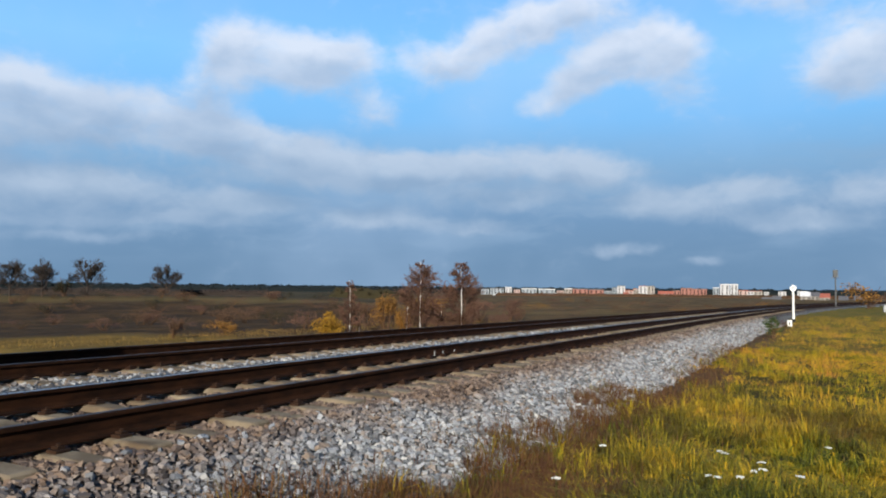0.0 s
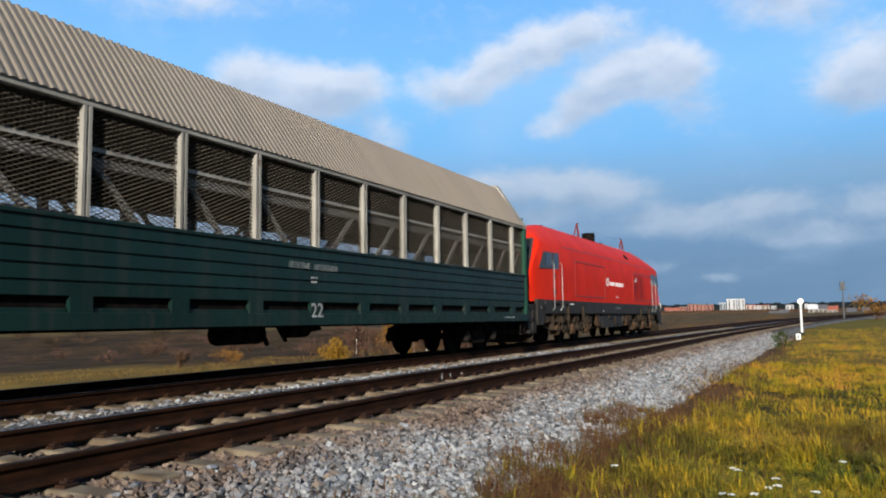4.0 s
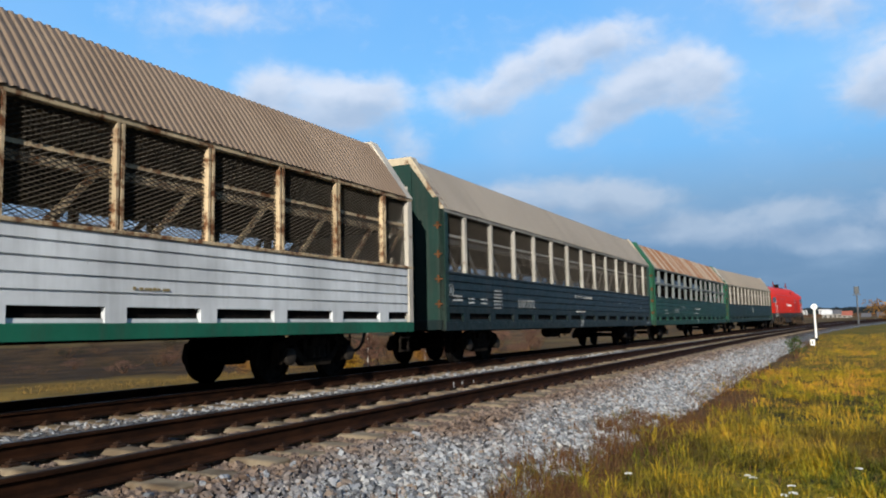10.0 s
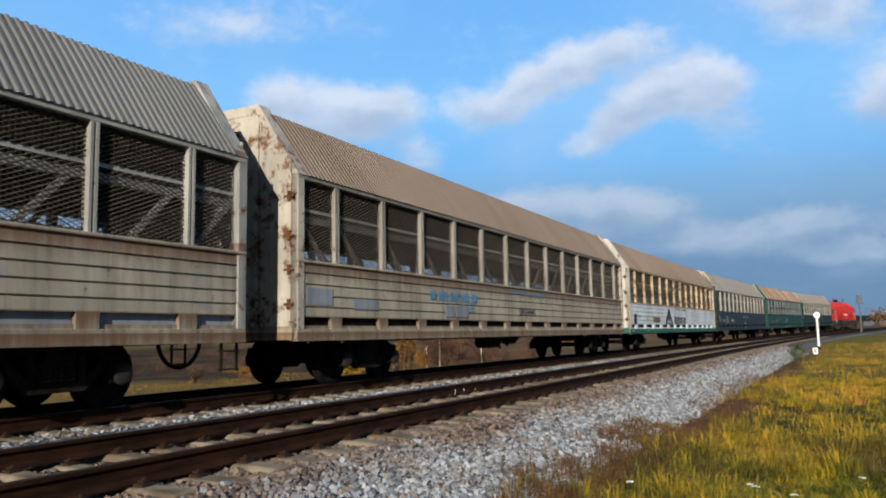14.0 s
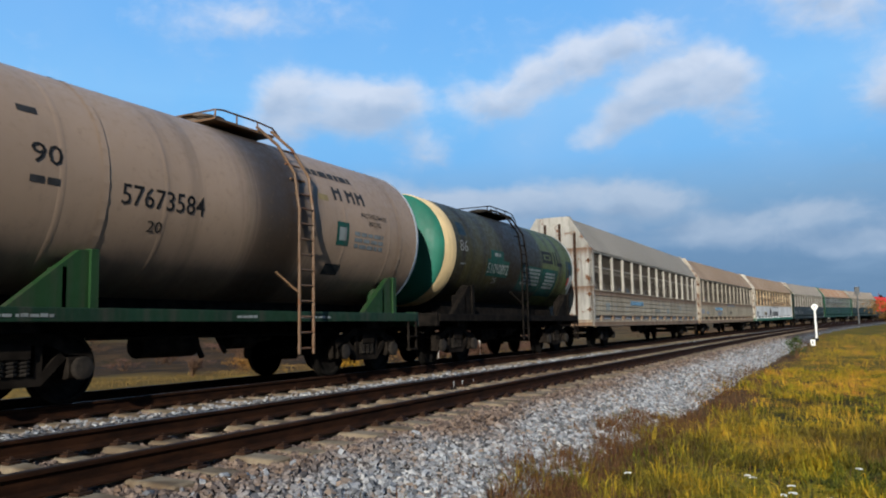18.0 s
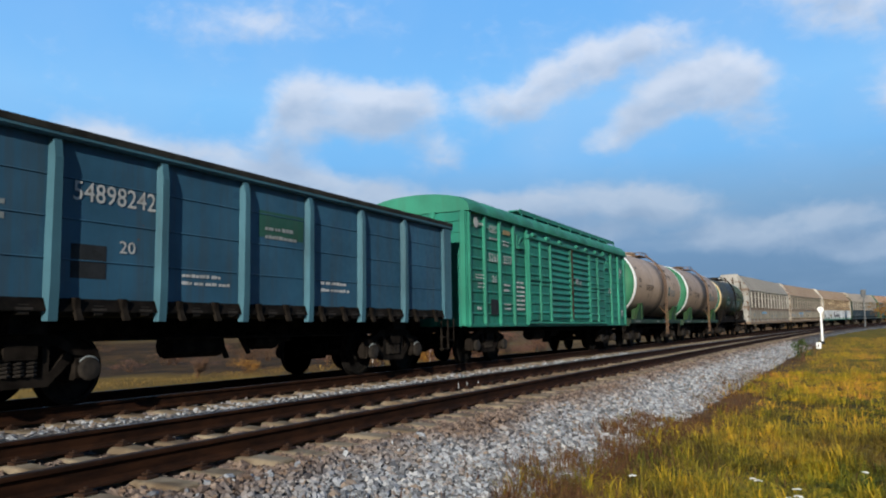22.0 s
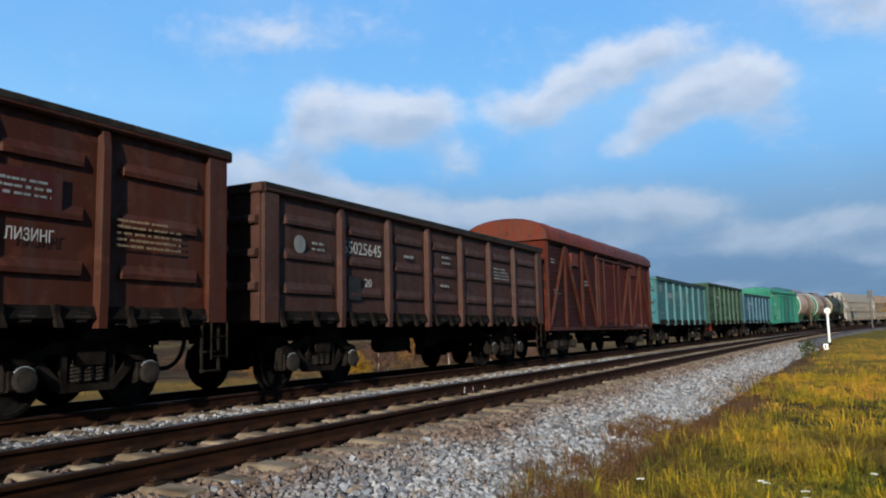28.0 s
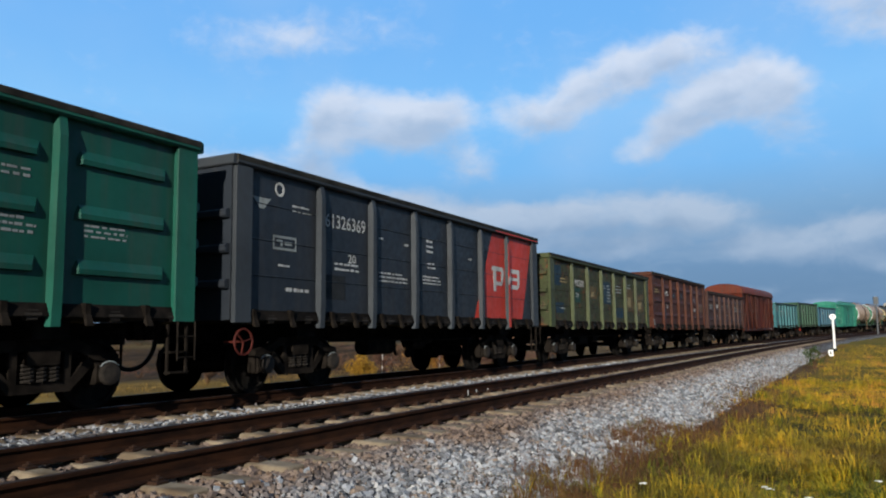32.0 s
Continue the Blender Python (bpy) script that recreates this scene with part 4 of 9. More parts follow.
# ---- diesel locomotive ----
def build_loco():
    red = Look("loco_red", 0.6)
    n = red.noise(0.9, 5)
    soot = red.ease(red.noise(1.2, 5, 0.6, red.stretch(0.6, 1, 1)), 0.55, 0.8)
    c = red.mix(red.ease(n, 0.3, 0.7), (0.54, 0.017, 0.004), (0.64, 0.024, 0.006))
    c = red.mix(red.calc("MULTIPLY", soot, 0.35), c, (0.22, 0.014, 0.008))
    red.b.inputs["Specular IOR Level"].default_value = 0.08
    red = red.done(c)
    grey = plain("loco_grey", (0.028, 0.0245, 0.022), 0.6, 0, 0.3, 3)
    dark = plain("loco_window_band", (0.03, 0.032, 0.036), 0.4)
    gearp = plain("loco_gear", (0.036, 0.026, 0.0175), 0.88, 0, 0.45, 4)
    rusty = plain("loco_rust", (0.075, 0.042, 0.022), 0.88, 0, 0.5, 5)
    L = tagged(new("locomotive"), "red six-axle diesel locomotive with dark grey sill and running gear", "locomotive")
    O = 1.45

    def section(x, k, top):
        w = O * k
        sh_z = min(3.48, top - 0.12)
        t = min(1.0, max(0.0, (top - sh_z) / 0.97))
        cr = w - (w - 0.5 * k) * t
        half = [(w, 1.5), (w, sh_z * 0.5 + 0.75), (w, sh_z), (w - (w - cr) * 0.35, sh_z + (top - sh_z) * 0.42), (cr + 0.04, top - 0.05), (cr * 0.6, top)]
        return [(x, -a, b) for a, b in half] + [(x, a, b) for a, b in reversed(half)]

    rows = [(10.60, 0.86, 2.42), (10.52, 0.90, 2.60), (10.14, 0.95, 3.18), (9.82, 0.97, 3.66), (9.50, 0.985, 3.90), (8.55, 1.0, 4.22), (7.15, 1.0, 4.44)]
    rings = [section(-x, k, t) for x, k, t in rows] + [section(-4, 1, 4.45), section(4, 1, 4.45)] + [section(x, k, t) for x, k, t in reversed(rows)]
    part("body", Shape().loft(rings), red, L, "glossy red body shell", smooth=True)
    # windscreens on the raked fronts
    for d in (-1, 1):
        sh = Shape()
        for y0, y1 in ((-1.2, -0.03), (0.03, 1.2)):
            sh.loft([[(d * 10.50, y0, 2.70), (d * 10.50, y1, 2.70), (d * 9.86, y1 * 0.93, 3.56), (d * 9.86, y0 * 0.93, 3.56)], [(d * 10.57, y0, 2.70), (d * 10.57, y1, 2.70), (d * 9.93, y1 * 0.93, 3.60), (d * 9.93, y0 * 0.93, 3.60)]])
        part("windscreen", sh, M["glass"], L, "dark tinted windscreen")
        part("screen_surround", Shape().loft([[(d * 10.55, -1.26, 2.58), (d * 10.55, 1.26, 2.58), (d * 9.84, 1.2, 3.66), (d * 9.84, -1.2, 3.66)], [(d * 10.535, -1.26, 2.56), (d * 10.535, 1.26, 2.56), (d * 9.82, 1.2, 3.64), (d * 9.82, -1.2, 3.64)]]), dark, L)
        beam = Shape()
        for z0, z1 in ((1.22, 1.40), (0.84, 0.96), (0.45, 0.56)):
            beam.box(min(d * 10.35, d * 10.98), max(d * 10.35, d * 10.98), -1.38, 1.38, z0, z1, 0.02)
        beam.box(min(d * 10.3, d * 10.6), max(d * 10.3, d * 10.6), -1.38, 1.38, 0.45, 1.4)
        for y in (-1.3, -0.75, 0.75, 1.3):
            beam.box(min(d * 10.5, d * 10.97), max(d * 10.5, d * 10.97), y - 0.04, y + 0.04, 0.5, 1.3)
        part("buffer_beam", beam, grey, L)
        part("plough", Shape().loft([[(d * 10.2, -1.3, 0.55), (d * 10.2, 1.3, 0.55), (d * 10.5, 1.3, 0.14), (d * 10.5, -1.3, 0.14)], [(d * 10.3, -1.3, 0.58), (d * 10.3, 1.3, 0.58), (d * 10.6, 1.3, 0.16), (d * 10.6, -1.3, 0.16)]]), gearp, L)
        part("coupler", shared("coupler", coupler_mesh), None, L, at=pose(d * 10.95, 0, 0, 0, 0, 0 if d > 0 else 180))
        for y in (-1.13, 1.13):
            hl = Shape()
            for k in range(3):
                hl.turn([(0.0, 0.09), (0.03, 0.09), (0.035, 0.05)], 14, "x", (0, 0, 1.62 + 0.2 * k))
            ob = part("headlight", hl, plain("lamp_glass", (0.8, 0.8, 0.78), 0.15), L, "white headlight cluster", at=pose(d * 10.56, y, 0, 0, 0, (0 if d > 0 else 180) + (-24 if y * d < 0 else 24)))
            part("lamp_housing", Shape().box(-0.05, 0.012, -0.14, 0.14, 1.48, 2.16, 0.03), dark, ob)
        rail = Shape().tube([(d * 10.62, -1.27, 1.55), (d * 10.68, -1.30, 1.75), (d * 10.68, -1.30, 2.2), (d * 10.6, -1.25, 2.42)], 0.016, 6)
        part("nose_handrail", rail, red, L)
    for side in (-1, 1):
        turn = pose(0, 0, 0, 0, 0, 0 if side < 0 else 180)
        part("sill_band", Shape().prism([(-O - 0.012, 1.10), (-O - 0.012, 1.56), (-O + 0.1, 1.58), (-O + 0.1, 1.06)], -10.3, 10.3), grey, L, "dark grey sill", at=turn)
        part("shoulder_groove", Shape().box(-7.5, 8.2, -O + 0.0, -O + 0.05, 3.49, 3.515), dark, L, at=turn)
        for x0, x1 in ((-6.0, -1.65), (3.75, 8.1)):
            sh = Shape()
            for z in (1.76, 3.08):
                sh.box(x0, x1, -O - 0.016, -O + 0.01, z - 0.022, z + 0.022)
            for x in (x0, x1):
                sh.box(x - 0.022, x + 0.022, -O - 0.016, -O + 0.01, 1.76, 3.08)
            # darker red strips paint the shadow lines round the recessed panels
            part("panel_frame", sh, plain("loco_shadow_red", (0.24, 0.010, 0.005), 0.5), L, at=turn)
            for x in ((x0 + 1.45, x0 + 2.9)):
                part("panel_joint", Shape().box(x - 0.006, x + 0.006, -O - 0.003, -O + 0.01, 1.8, 3.05), plain("joint_red", (0.16, 0.008, 0.005), 0.5), L, at=turn)
        for x0, x1 in ((3.85, 4.85), (4.98, 5.98)):
            gr = Shape().box(x0, x1, -O - 0.006, -O + 0.02, 1.82, 3.0)
            for j in range(26):
                z = 1.86 + 0.043 * j
                gr.box(x0 + 0.02, x1 - 0.02, -O - 0.016, -O - 0.004, z, z + 0.016)
            part("air_grille", gr, plain("grille_red", (0.40, 0.013, 0.006), 0.6), L, "dull red louvred air grille", at=turn)
        for d in (-1, 1):
            b = Shape().loft([[(d * 7.92, y, 2.66), (d * 10.05, y, 2.62), (d * 9.55, y, 3.20), (d * 7.92, y, 3.24)] for y in (-O - 0.006, -O + 0.02)])
            part("window_band", b, dark, L, at=turn)
            part("cab_window", Shape().loft([[(d * 8.8, y, 2.72), (d * 9.45, y, 2.72), (d * 9.3, y, 3.16), (d * 8.8, y, 3.18)] for y in (-O - 0.012, -O)]), M["glass"], L, at=turn)
            part("door_window", Shape().box(min(d * 8.02, d * 8.55), max(d * 8.02, d * 8.55), -O - 0.014, -O, 2.66, 3.22, 0.004), M["glass"], L, at=turn)
            dr = Shape()
            for x in (7.93, 8.68):
                dr.box(d * x - 0.01, d * x + 0.01, -O - 0.008, -O + 0.01, 1.52, 3.3)
            part("door_joint", dr, plain("joint_red", (0.16, 0.008, 0.005), 0.5), L, at=turn)
            for x in (7.86, 8.76):
                part("handrail", Shape().tube([(d * x, -O - 0.02, 1.22), (d * x, -O - 0.09, 1.3), (d * x, -O - 0.09, 2.82), (d * x, -O - 0.02, 2.9)], 0.012, 6), M["grey_box"], L, "bright steel handrail", at=turn)
            for z in (1.85, 2.4):
                part("foothold", Shape().turn([(-O - 0.012, 0.10), (-O - 0.008, 0.11)], 14, "y", (d * 8.42, 0, z)), plain("foothold_red", (0.16, 0.012, 0.008), 0.6), L, at=turn)
            part("sandbox_cap", Shape().turn([(-O - 0.04, 0.08), (-O - 0.012, 0.09)], 12, "y", (d * 9.75, 0, 1.3)), M["cap"], L, at=turn)
            part("corner_apron", Shape().loft([[(d * 9.45, y, 1.12), (d * 10.32, y, 1.12), (d * 10.32, y, 0.72), (d * 9.72, y, 0.72)] for y in (-O - 0.006, -O + 0.06)]), grey, L, at=turn)
            steps = Shape()
            for z in (0.5, 0.78, 1.04):
                steps.box(d * 8.3 - 0.28, d * 8.3 + 0.28, -O + 0.02, -O + 0.2, z, z + 0.03)
            for e in (-0.28, 0.26):
                steps.box(d * 8.3 + e, d * 8.3 + e + 0.03, -O + 0.02, -O + 0.2, 0.5, 1.12)
            part("step_ladder", steps, gearp, L, "dusty steps below the cab door", at=turn)
            for x, z in ((9.55, 1.42), (7.5, 1.3), (10.0, 1.25)):
                part("stencil", Shape().box(d * x - 0.035, d * x + 0.035, -O - 0.016, -O - 0.012, z, z + 0.09), M["ink_pale"], L, at=turn)
            part("cab_step", Shape().box(d * 8.3 - 0.3, d * 8.3 + 0.3, -O - 0.03, -O + 0.05, 1.36, 1.46, 0.01), M["underframe"], L, at=turn)
    # lettering strokes, emblem and small plates on the meadow side
    em = Shape()
    for q in range(14):
        a0, a1 = radians(50 + 20 * q), radians(70 + 20 * q)
        em.loft([[(-1.2 + rr * math.cos(a), y, 2.46 + rr * math.sin(a)) for a, rr in ((a0, 0.11), (a0, 0.18), (a1, 0.18), (a1, 0.11))] for y in (-O - 0.008, -O - 0.003)])
    em.loft([[(-1.16, y, 2.42), (-1.02, y, 2.42), (-0.94, y, 2.64), (-1.04, y, 2.64)] for y in (-O - 0.008, -O - 0.003)])
    part("emblem", em, M["white_paint"], L, "white ring-shaped emblem")
    st = Shape()
    slant = lambda x0, x1, z0, z1: st.loft([[(x0 + 0.3 * (z0 - 2.33), y, z0), (x1 + 0.3 * (z0 - 2.33), y, z0), (x1 + 0.3 * (z1 - 2.33), y, z1), (x0 + 0.3 * (z1 - 2.33), y, z1)] for y in (-O - 0.008, -O - 0.003)])
    x = -0.86
    for i, kind in enumerate("nluoenu lonuelnoulnue"):
        if kind == " ":
            x += 0.09
            continue
        slant(x, x + 0.032, 2.33, 2.50)
        if kind in "leuog":
            slant(x + 0.032, x + 0.085, 2.33, 2.36)
        if kind in "eogt":
            slant(x + 0.032, x + 0.085, 2.47, 2.50)
        if kind in "eg":
            slant(x + 0.032, x + 0.075, 2.40, 2.43)
        if kind in "uona":
            slant(x + 0.06, x + 0.09, 2.33, 2.50)
        x += 0.075 if kind == "i" else 0.125
    part("emblem", st, M["white_paint"], L, "row of slanted white strokes")
    bars(L, 0.2, 1.78, 0.55, 0.1, M["white_paint"], O + 0.002, 1, 151)
    bars(L, -6.7, 1.38, 0.55, 0.1, M["white_paint"], O + 0.012, 1, 152)
    bars(L, 0.1, 1.3, 1.0, 0.09, M["ink_pale"], O + 0.012, 1, 153)
    bars(L, -2.1, 1.18, 0.22, 0.07, M["white_paint"], O + 0.012, 1, 154)
    bars(L, 6.2, 1.3, 0.5, 0.07, M["ink_yellow"], O + 0.012, 1, 155)
    part("sticker", Shape().loft([[(3.95, y, 2.68), (4.3, y, 2.66), (4.42, y, 2.68), (4.42, y, 2.86), (4.28, y, 2.86), (4.2, y, 2.74)] for y in (-O - 0.022, -O - 0.017)]), M["white_paint"], L, "small white pointed sticker")
    # roof
    part("exhaust_pipe", Shape().turn([(4.40, 0.30), (4.90, 0.30), (4.90, 0.25), (4.55, 0.22)], 20, "z", (1.15, 0, 0)), M["underframe"], L, "sooty round exhaust stack", smooth=True)
    for x in (-0.8, 7.55):
        a = Shape()
        for y in (-0.16, 0.16):
            a.rod((x, y, 4.40), (x + 0.12, 0, 5.2), 0.03, 5)
        a.rod((x + 0.24, 0, 4.40), (x + 0.12, 0, 5.2), 0.022, 5)
        a.rod((x + 0.12, 0, 5.2), (x + (0.42 if x < 0 else -0.2), 0, 5.22), 0.014, 5)
        part("aerial_mast", a, plain("aerial_red", (0.16, 0.02, 0.012), 0.6), L, "small red tripod aerial mast")
    part("aerial_wire", Shape().tube([(-0.6 + 8.1 * i / 10, 0, 5.18 - 0.14 * math.sin(math.pi * i / 10)) for i in range(11)], 0.003, 4), M["rubber"], L)
    for x, r in ((2.3, 0.16), (-0.1, 0.14), (3.2, 0.08), (4.0, 0.08), (-5.0, 0.09), (-6.2, 0.09)):
        part("roof_vent", Shape().turn([(4.42, r), (4.50, r), (4.53, r * 0.5)], 12, "z", (x, -0.2, 0)), M["underframe"], L)
    part("slope_vent", Shape().loft([[(3.6 + 0.24 * math.cos(q), -1.16 + 0.1 * math.sin(q) - k * 0.8, 3.86 + 0.13 * math.sin(q) + k * 0.6) for q in [math.pi * i / 8 for i in range(16)]] for k in (-0.02, 0.02)]), M["underframe"], L, "dark oval vent on the roof slope")
    part("roof_hatch", Shape().box(5.0, 6.4, -0.45, 0.45, 4.44, 4.48, 0.01), M["galvanised"], L)
    # under the floor
    part("underfloor", Shape().box(-10.2, 10.2, -1.1, 1.1, 0.98, 1.14), M["underframe"], L)
    for x0, x1, w, z0, lab in ((-1.9, 0.0, 1.36, 0.5, "grey fuel tank"), (0.06, 1.6, 1.34, 0.52, "grey equipment box"), (1.66, 2.75, 1.3, 0.55, "grey equipment box")):
        part("tank_box", Shape().box(x0, x1, -w, w, z0, 1.08, 0.05), grey, L, lab)
    for x0, x1, y0, z0, z1 in ((-2.6, -2.05, 1.38, 0.62, 1.02), (-0.95, -0.2, 1.40, 0.86, 1.04), (0.25, 0.85, 1.39, 0.62, 0.98), (1.75, 2.2, 1.37, 0.7, 1.0), (2.3, 2.62, 1.36, 0.8, 1.05)):
        box = part("equipment_locker", Shape().box(x0, x1, -y0, -1.2, z0, z1, 0.03), gearp, L, "dusty brown-grey locker")
        part("locker_lid", Shape().box(x0 + 0.05, x1 - 0.05, -y0 - 0.012, -y0, z0 + 0.05, z1 - 0.05, 0.004), grey, box)
    for s in (-1, 1):
        b = Shape()
        cx = s * 6.1
        for y in (-1.12, 1.12):
            b.loft([[(x, y + k, z) for x, z in ((cx - 3.0, 0.72), (cx - 2.6, 0.86), (cx - 0.9, 0.70), (cx + 0.9, 0.70), (cx + 2.6, 0.86), (cx + 3.0, 0.72), (cx + 2.9, 0.6), (cx + 1.0, 0.52), (cx - 1.0, 0.52), (cx - 2.9, 0.6))] for k in (-0.08, 0.08)])
        for x in (cx - 1.0, cx + 1.0):
            b.box(x - 0.15, x + 0.15, -1.0, 1.0, 0.45, 0.8)
        bg = part("bogie", b, gearp, L, "dusty brown three-axle bogie")
        for k in (-1.9, 0.0, 1.9):
            w = part("wheelset", shared("w55", lambda: wheelset_mesh(0.52)), None, bg, at=pose(cx + k, 0, 0.52))
            WHEELSETS.append((w, cx + k, 0.52))
            for y in (-1.2, 1.2):
                part("axle_box", Shape().box(-0.2, 0.2, -0.1, 0.1, 0.32, 0.74, 0.05), gearp, bg, at=pose(cx + k, y, 0))
                for e in (-0.34, 0.34):
                    part("coil_spring", shared("lspring", lambda: ready(Shape().tube([(0.1 * math.cos(i * 0.785), 0.1 * math.sin(i * 0.785), 0.012 * i) for i in range(36)], 0.022, 5), "coil_spring", gearp)), None, bg, at=pose(cx + k + e, y, 0.48))
                part("axle_cover", Shape().turn([(-0.10, 0.2), (-0.19, 0.18), (-0.2, 0.06), (-0.2, 0.0)], 16, "y"), rusty, bg, "rust-brown round axle cover", at=pose(cx + k, y, 0.52, 0, 0, 0 if y < 0 else 180))
                part("damper", Shape().rod((0, 0, 0.5), (0.08, 0, 1.12), 0.05, 8), gearp, bg, at=pose(cx + k + 0.62, y * 1.08, 0))
        for x in (cx - 0.95, cx + 0.95):
            for y in (-1.25, 1.25):
                part("brake_unit", Shape().box(x - 0.16, x + 0.16, y - 0.09, y + 0.09, 0.42, 0.66, 0.04), gearp, bg)
        for y in (-1.27, 1.27):
            for e, z0, z1 in ((-2.75, 0.78, 1.02), (-1.3, 0.74, 1.04), (0.55, 0.80, 1.05), (2.35, 0.72, 0.98)):
                part("bogie_box", Shape().box(cx + e - 0.3, cx + e + 0.22, y - 0.1, y + 0.1, z0, z1, 0.03), gearp, bg)
            for e in (-1.0, 0.95):
                part("side_damper", Shape().turn([(0.56, 0.035), (0.82, 0.035), (0.82, 0.055), (1.3, 0.055), (1.36, 0.03)], 10, "z", (cx + e, y * 1.17, 0)), gearp, bg)
    for d in (-1, 1):
        part("jacking_socket", Shape().turn([(-O - 0.02, 0.09), (-O - 0.013, 0.10), (-O - 0.02, 0.11)], 16, "y", (d * 7.15, 0, 1.36)), M["underframe"], L)
        part("end_bracket", Shape().loft([[(d * 2.95, y, 1.06), (d * 2.3, y, 1.06), (d * 2.3, y, 0.58), (d * 2.6, y, 0.58)] for y in (-1.38, -1.3)]), rusty, L, "rust-brown bracket plate")
    for x in (-7.6, -4.6, 2.9, 4.9, 7.4):
        pipes = Shape()
        pipes.tube([(x, -1.36, 1.1), (x, -1.4, 0.8), (x + 0.15, -1.38, 0.6), (x + 0.3, -1.3, 0.5)], 0.03, 6)
        pipes.box(x + 0.3, x + 0.62, -1.38, -1.2, 0.82, 1.08, 0.03)
        part("sand_pipe", pipes, gearp, L)
    return L

# ---- covered car-carrying wagons ----
C_HALF, C_OUT = 11.25, 1.57
C_POSTS = [1.675 * k for k in range(-6, 7)]


def screen_mesh(mid):
    """Expanded-metal screen of one wagon side, wire by wire, bay by bay."""
    sh = Shape()
    ends = [-C_HALF + 0.2] + C_POSTS + [C_HALF - 0.2]
    y = -C_OUT + 0.07
    for a, b in zip(ends, ends[1:]):
        x0, x1 = a + 0.07, b - 0.07
        for z0, z1 in ((2.29, mid - 0.03), (mid + 0.03, 3.73)):
            for sl in (0.42, -0.42):
                span = (x1 - x0) * 0.42
                k = z0 - (span if sl > 0 else 0)
                while k < z1 + (span if sl < 0 else 0):
                    pts = []
                    for x in (x0, x1):
                        pts.append((x, k + sl * (x - x0)))
                    (xa, za), (xb, zb) = pts
                    lo, hi = 0.0, 1.0
                    dz = zb - za
                    for lim, sign in ((z0, 1), (z1, -1)):
                        t = (lim - za) / dz
                        if (dz > 0) == (sign > 0):
                            lo = max(lo, t)
                        else:
                            hi = min(hi, t)
                    if hi - lo > 0.02:
                        p = (xa + (xb - xa) * lo, za + dz * lo)
                        q = (xa + (xb - xa) * hi, za + dz * hi)
                        w = 0.0065
                        sh.loft([[(c[0], y - 0.008, c[1]), (c[0], y + 0.004, c[1] + w), (c[0], y + 0.004, c[1] - w)] for c in (p, q)], caps=False)
                    k += 0.062
    me = sh.mesh("wire_screen")
    me.materials.append(M["wire"])
    return me


def roof_mesh(name, mat_):
    """Corrugated roof: two slopes and a flat crown, ribs running across."""
    prof = [(1.60, 3.80), (1.30, 4.22), (0.98, 4.67), (0.66, 5.09), (0.33, 5.13), (0.0, 5.14)]
    prof = [(-a, b) for a, b in prof] + [(a, b) for a, b in reversed(prof[:-1])]
    nrm = [(-0.8, 0.6)] * 3 + [(-0.5, 0.87), (-0.05, 1), (0, 1), (0.05, 1), (0.5, 0.87)] + [(0.8, 0.6)] * 3
    sh = Shape()
    cols = []
    x, i = -C_HALF + 0.26, 0
    while x < C_HALF - 0.26:
        cols.append((x, (0.0, 0.0, 0.02, 0.02)[i % 4]))
        x += (0.045, 0.022, 0.045, 0.022)[i % 4]
        i += 1
    n = len(prof)
    v = [(x, p[0] + q[0] * d, p[1] + q[1] * d) for x, d in cols for p, q in zip(prof, nrm)]
    f = [(a * n + b, (a + 1) * n + b, (a + 1) * n + b + 1, a * n + b + 1) for a in range(len(cols) - 1) for b in range(n - 1)]
    sh.add(v, f)
    me = sh.mesh(name)
    me.materials.append(mat_)
    return me


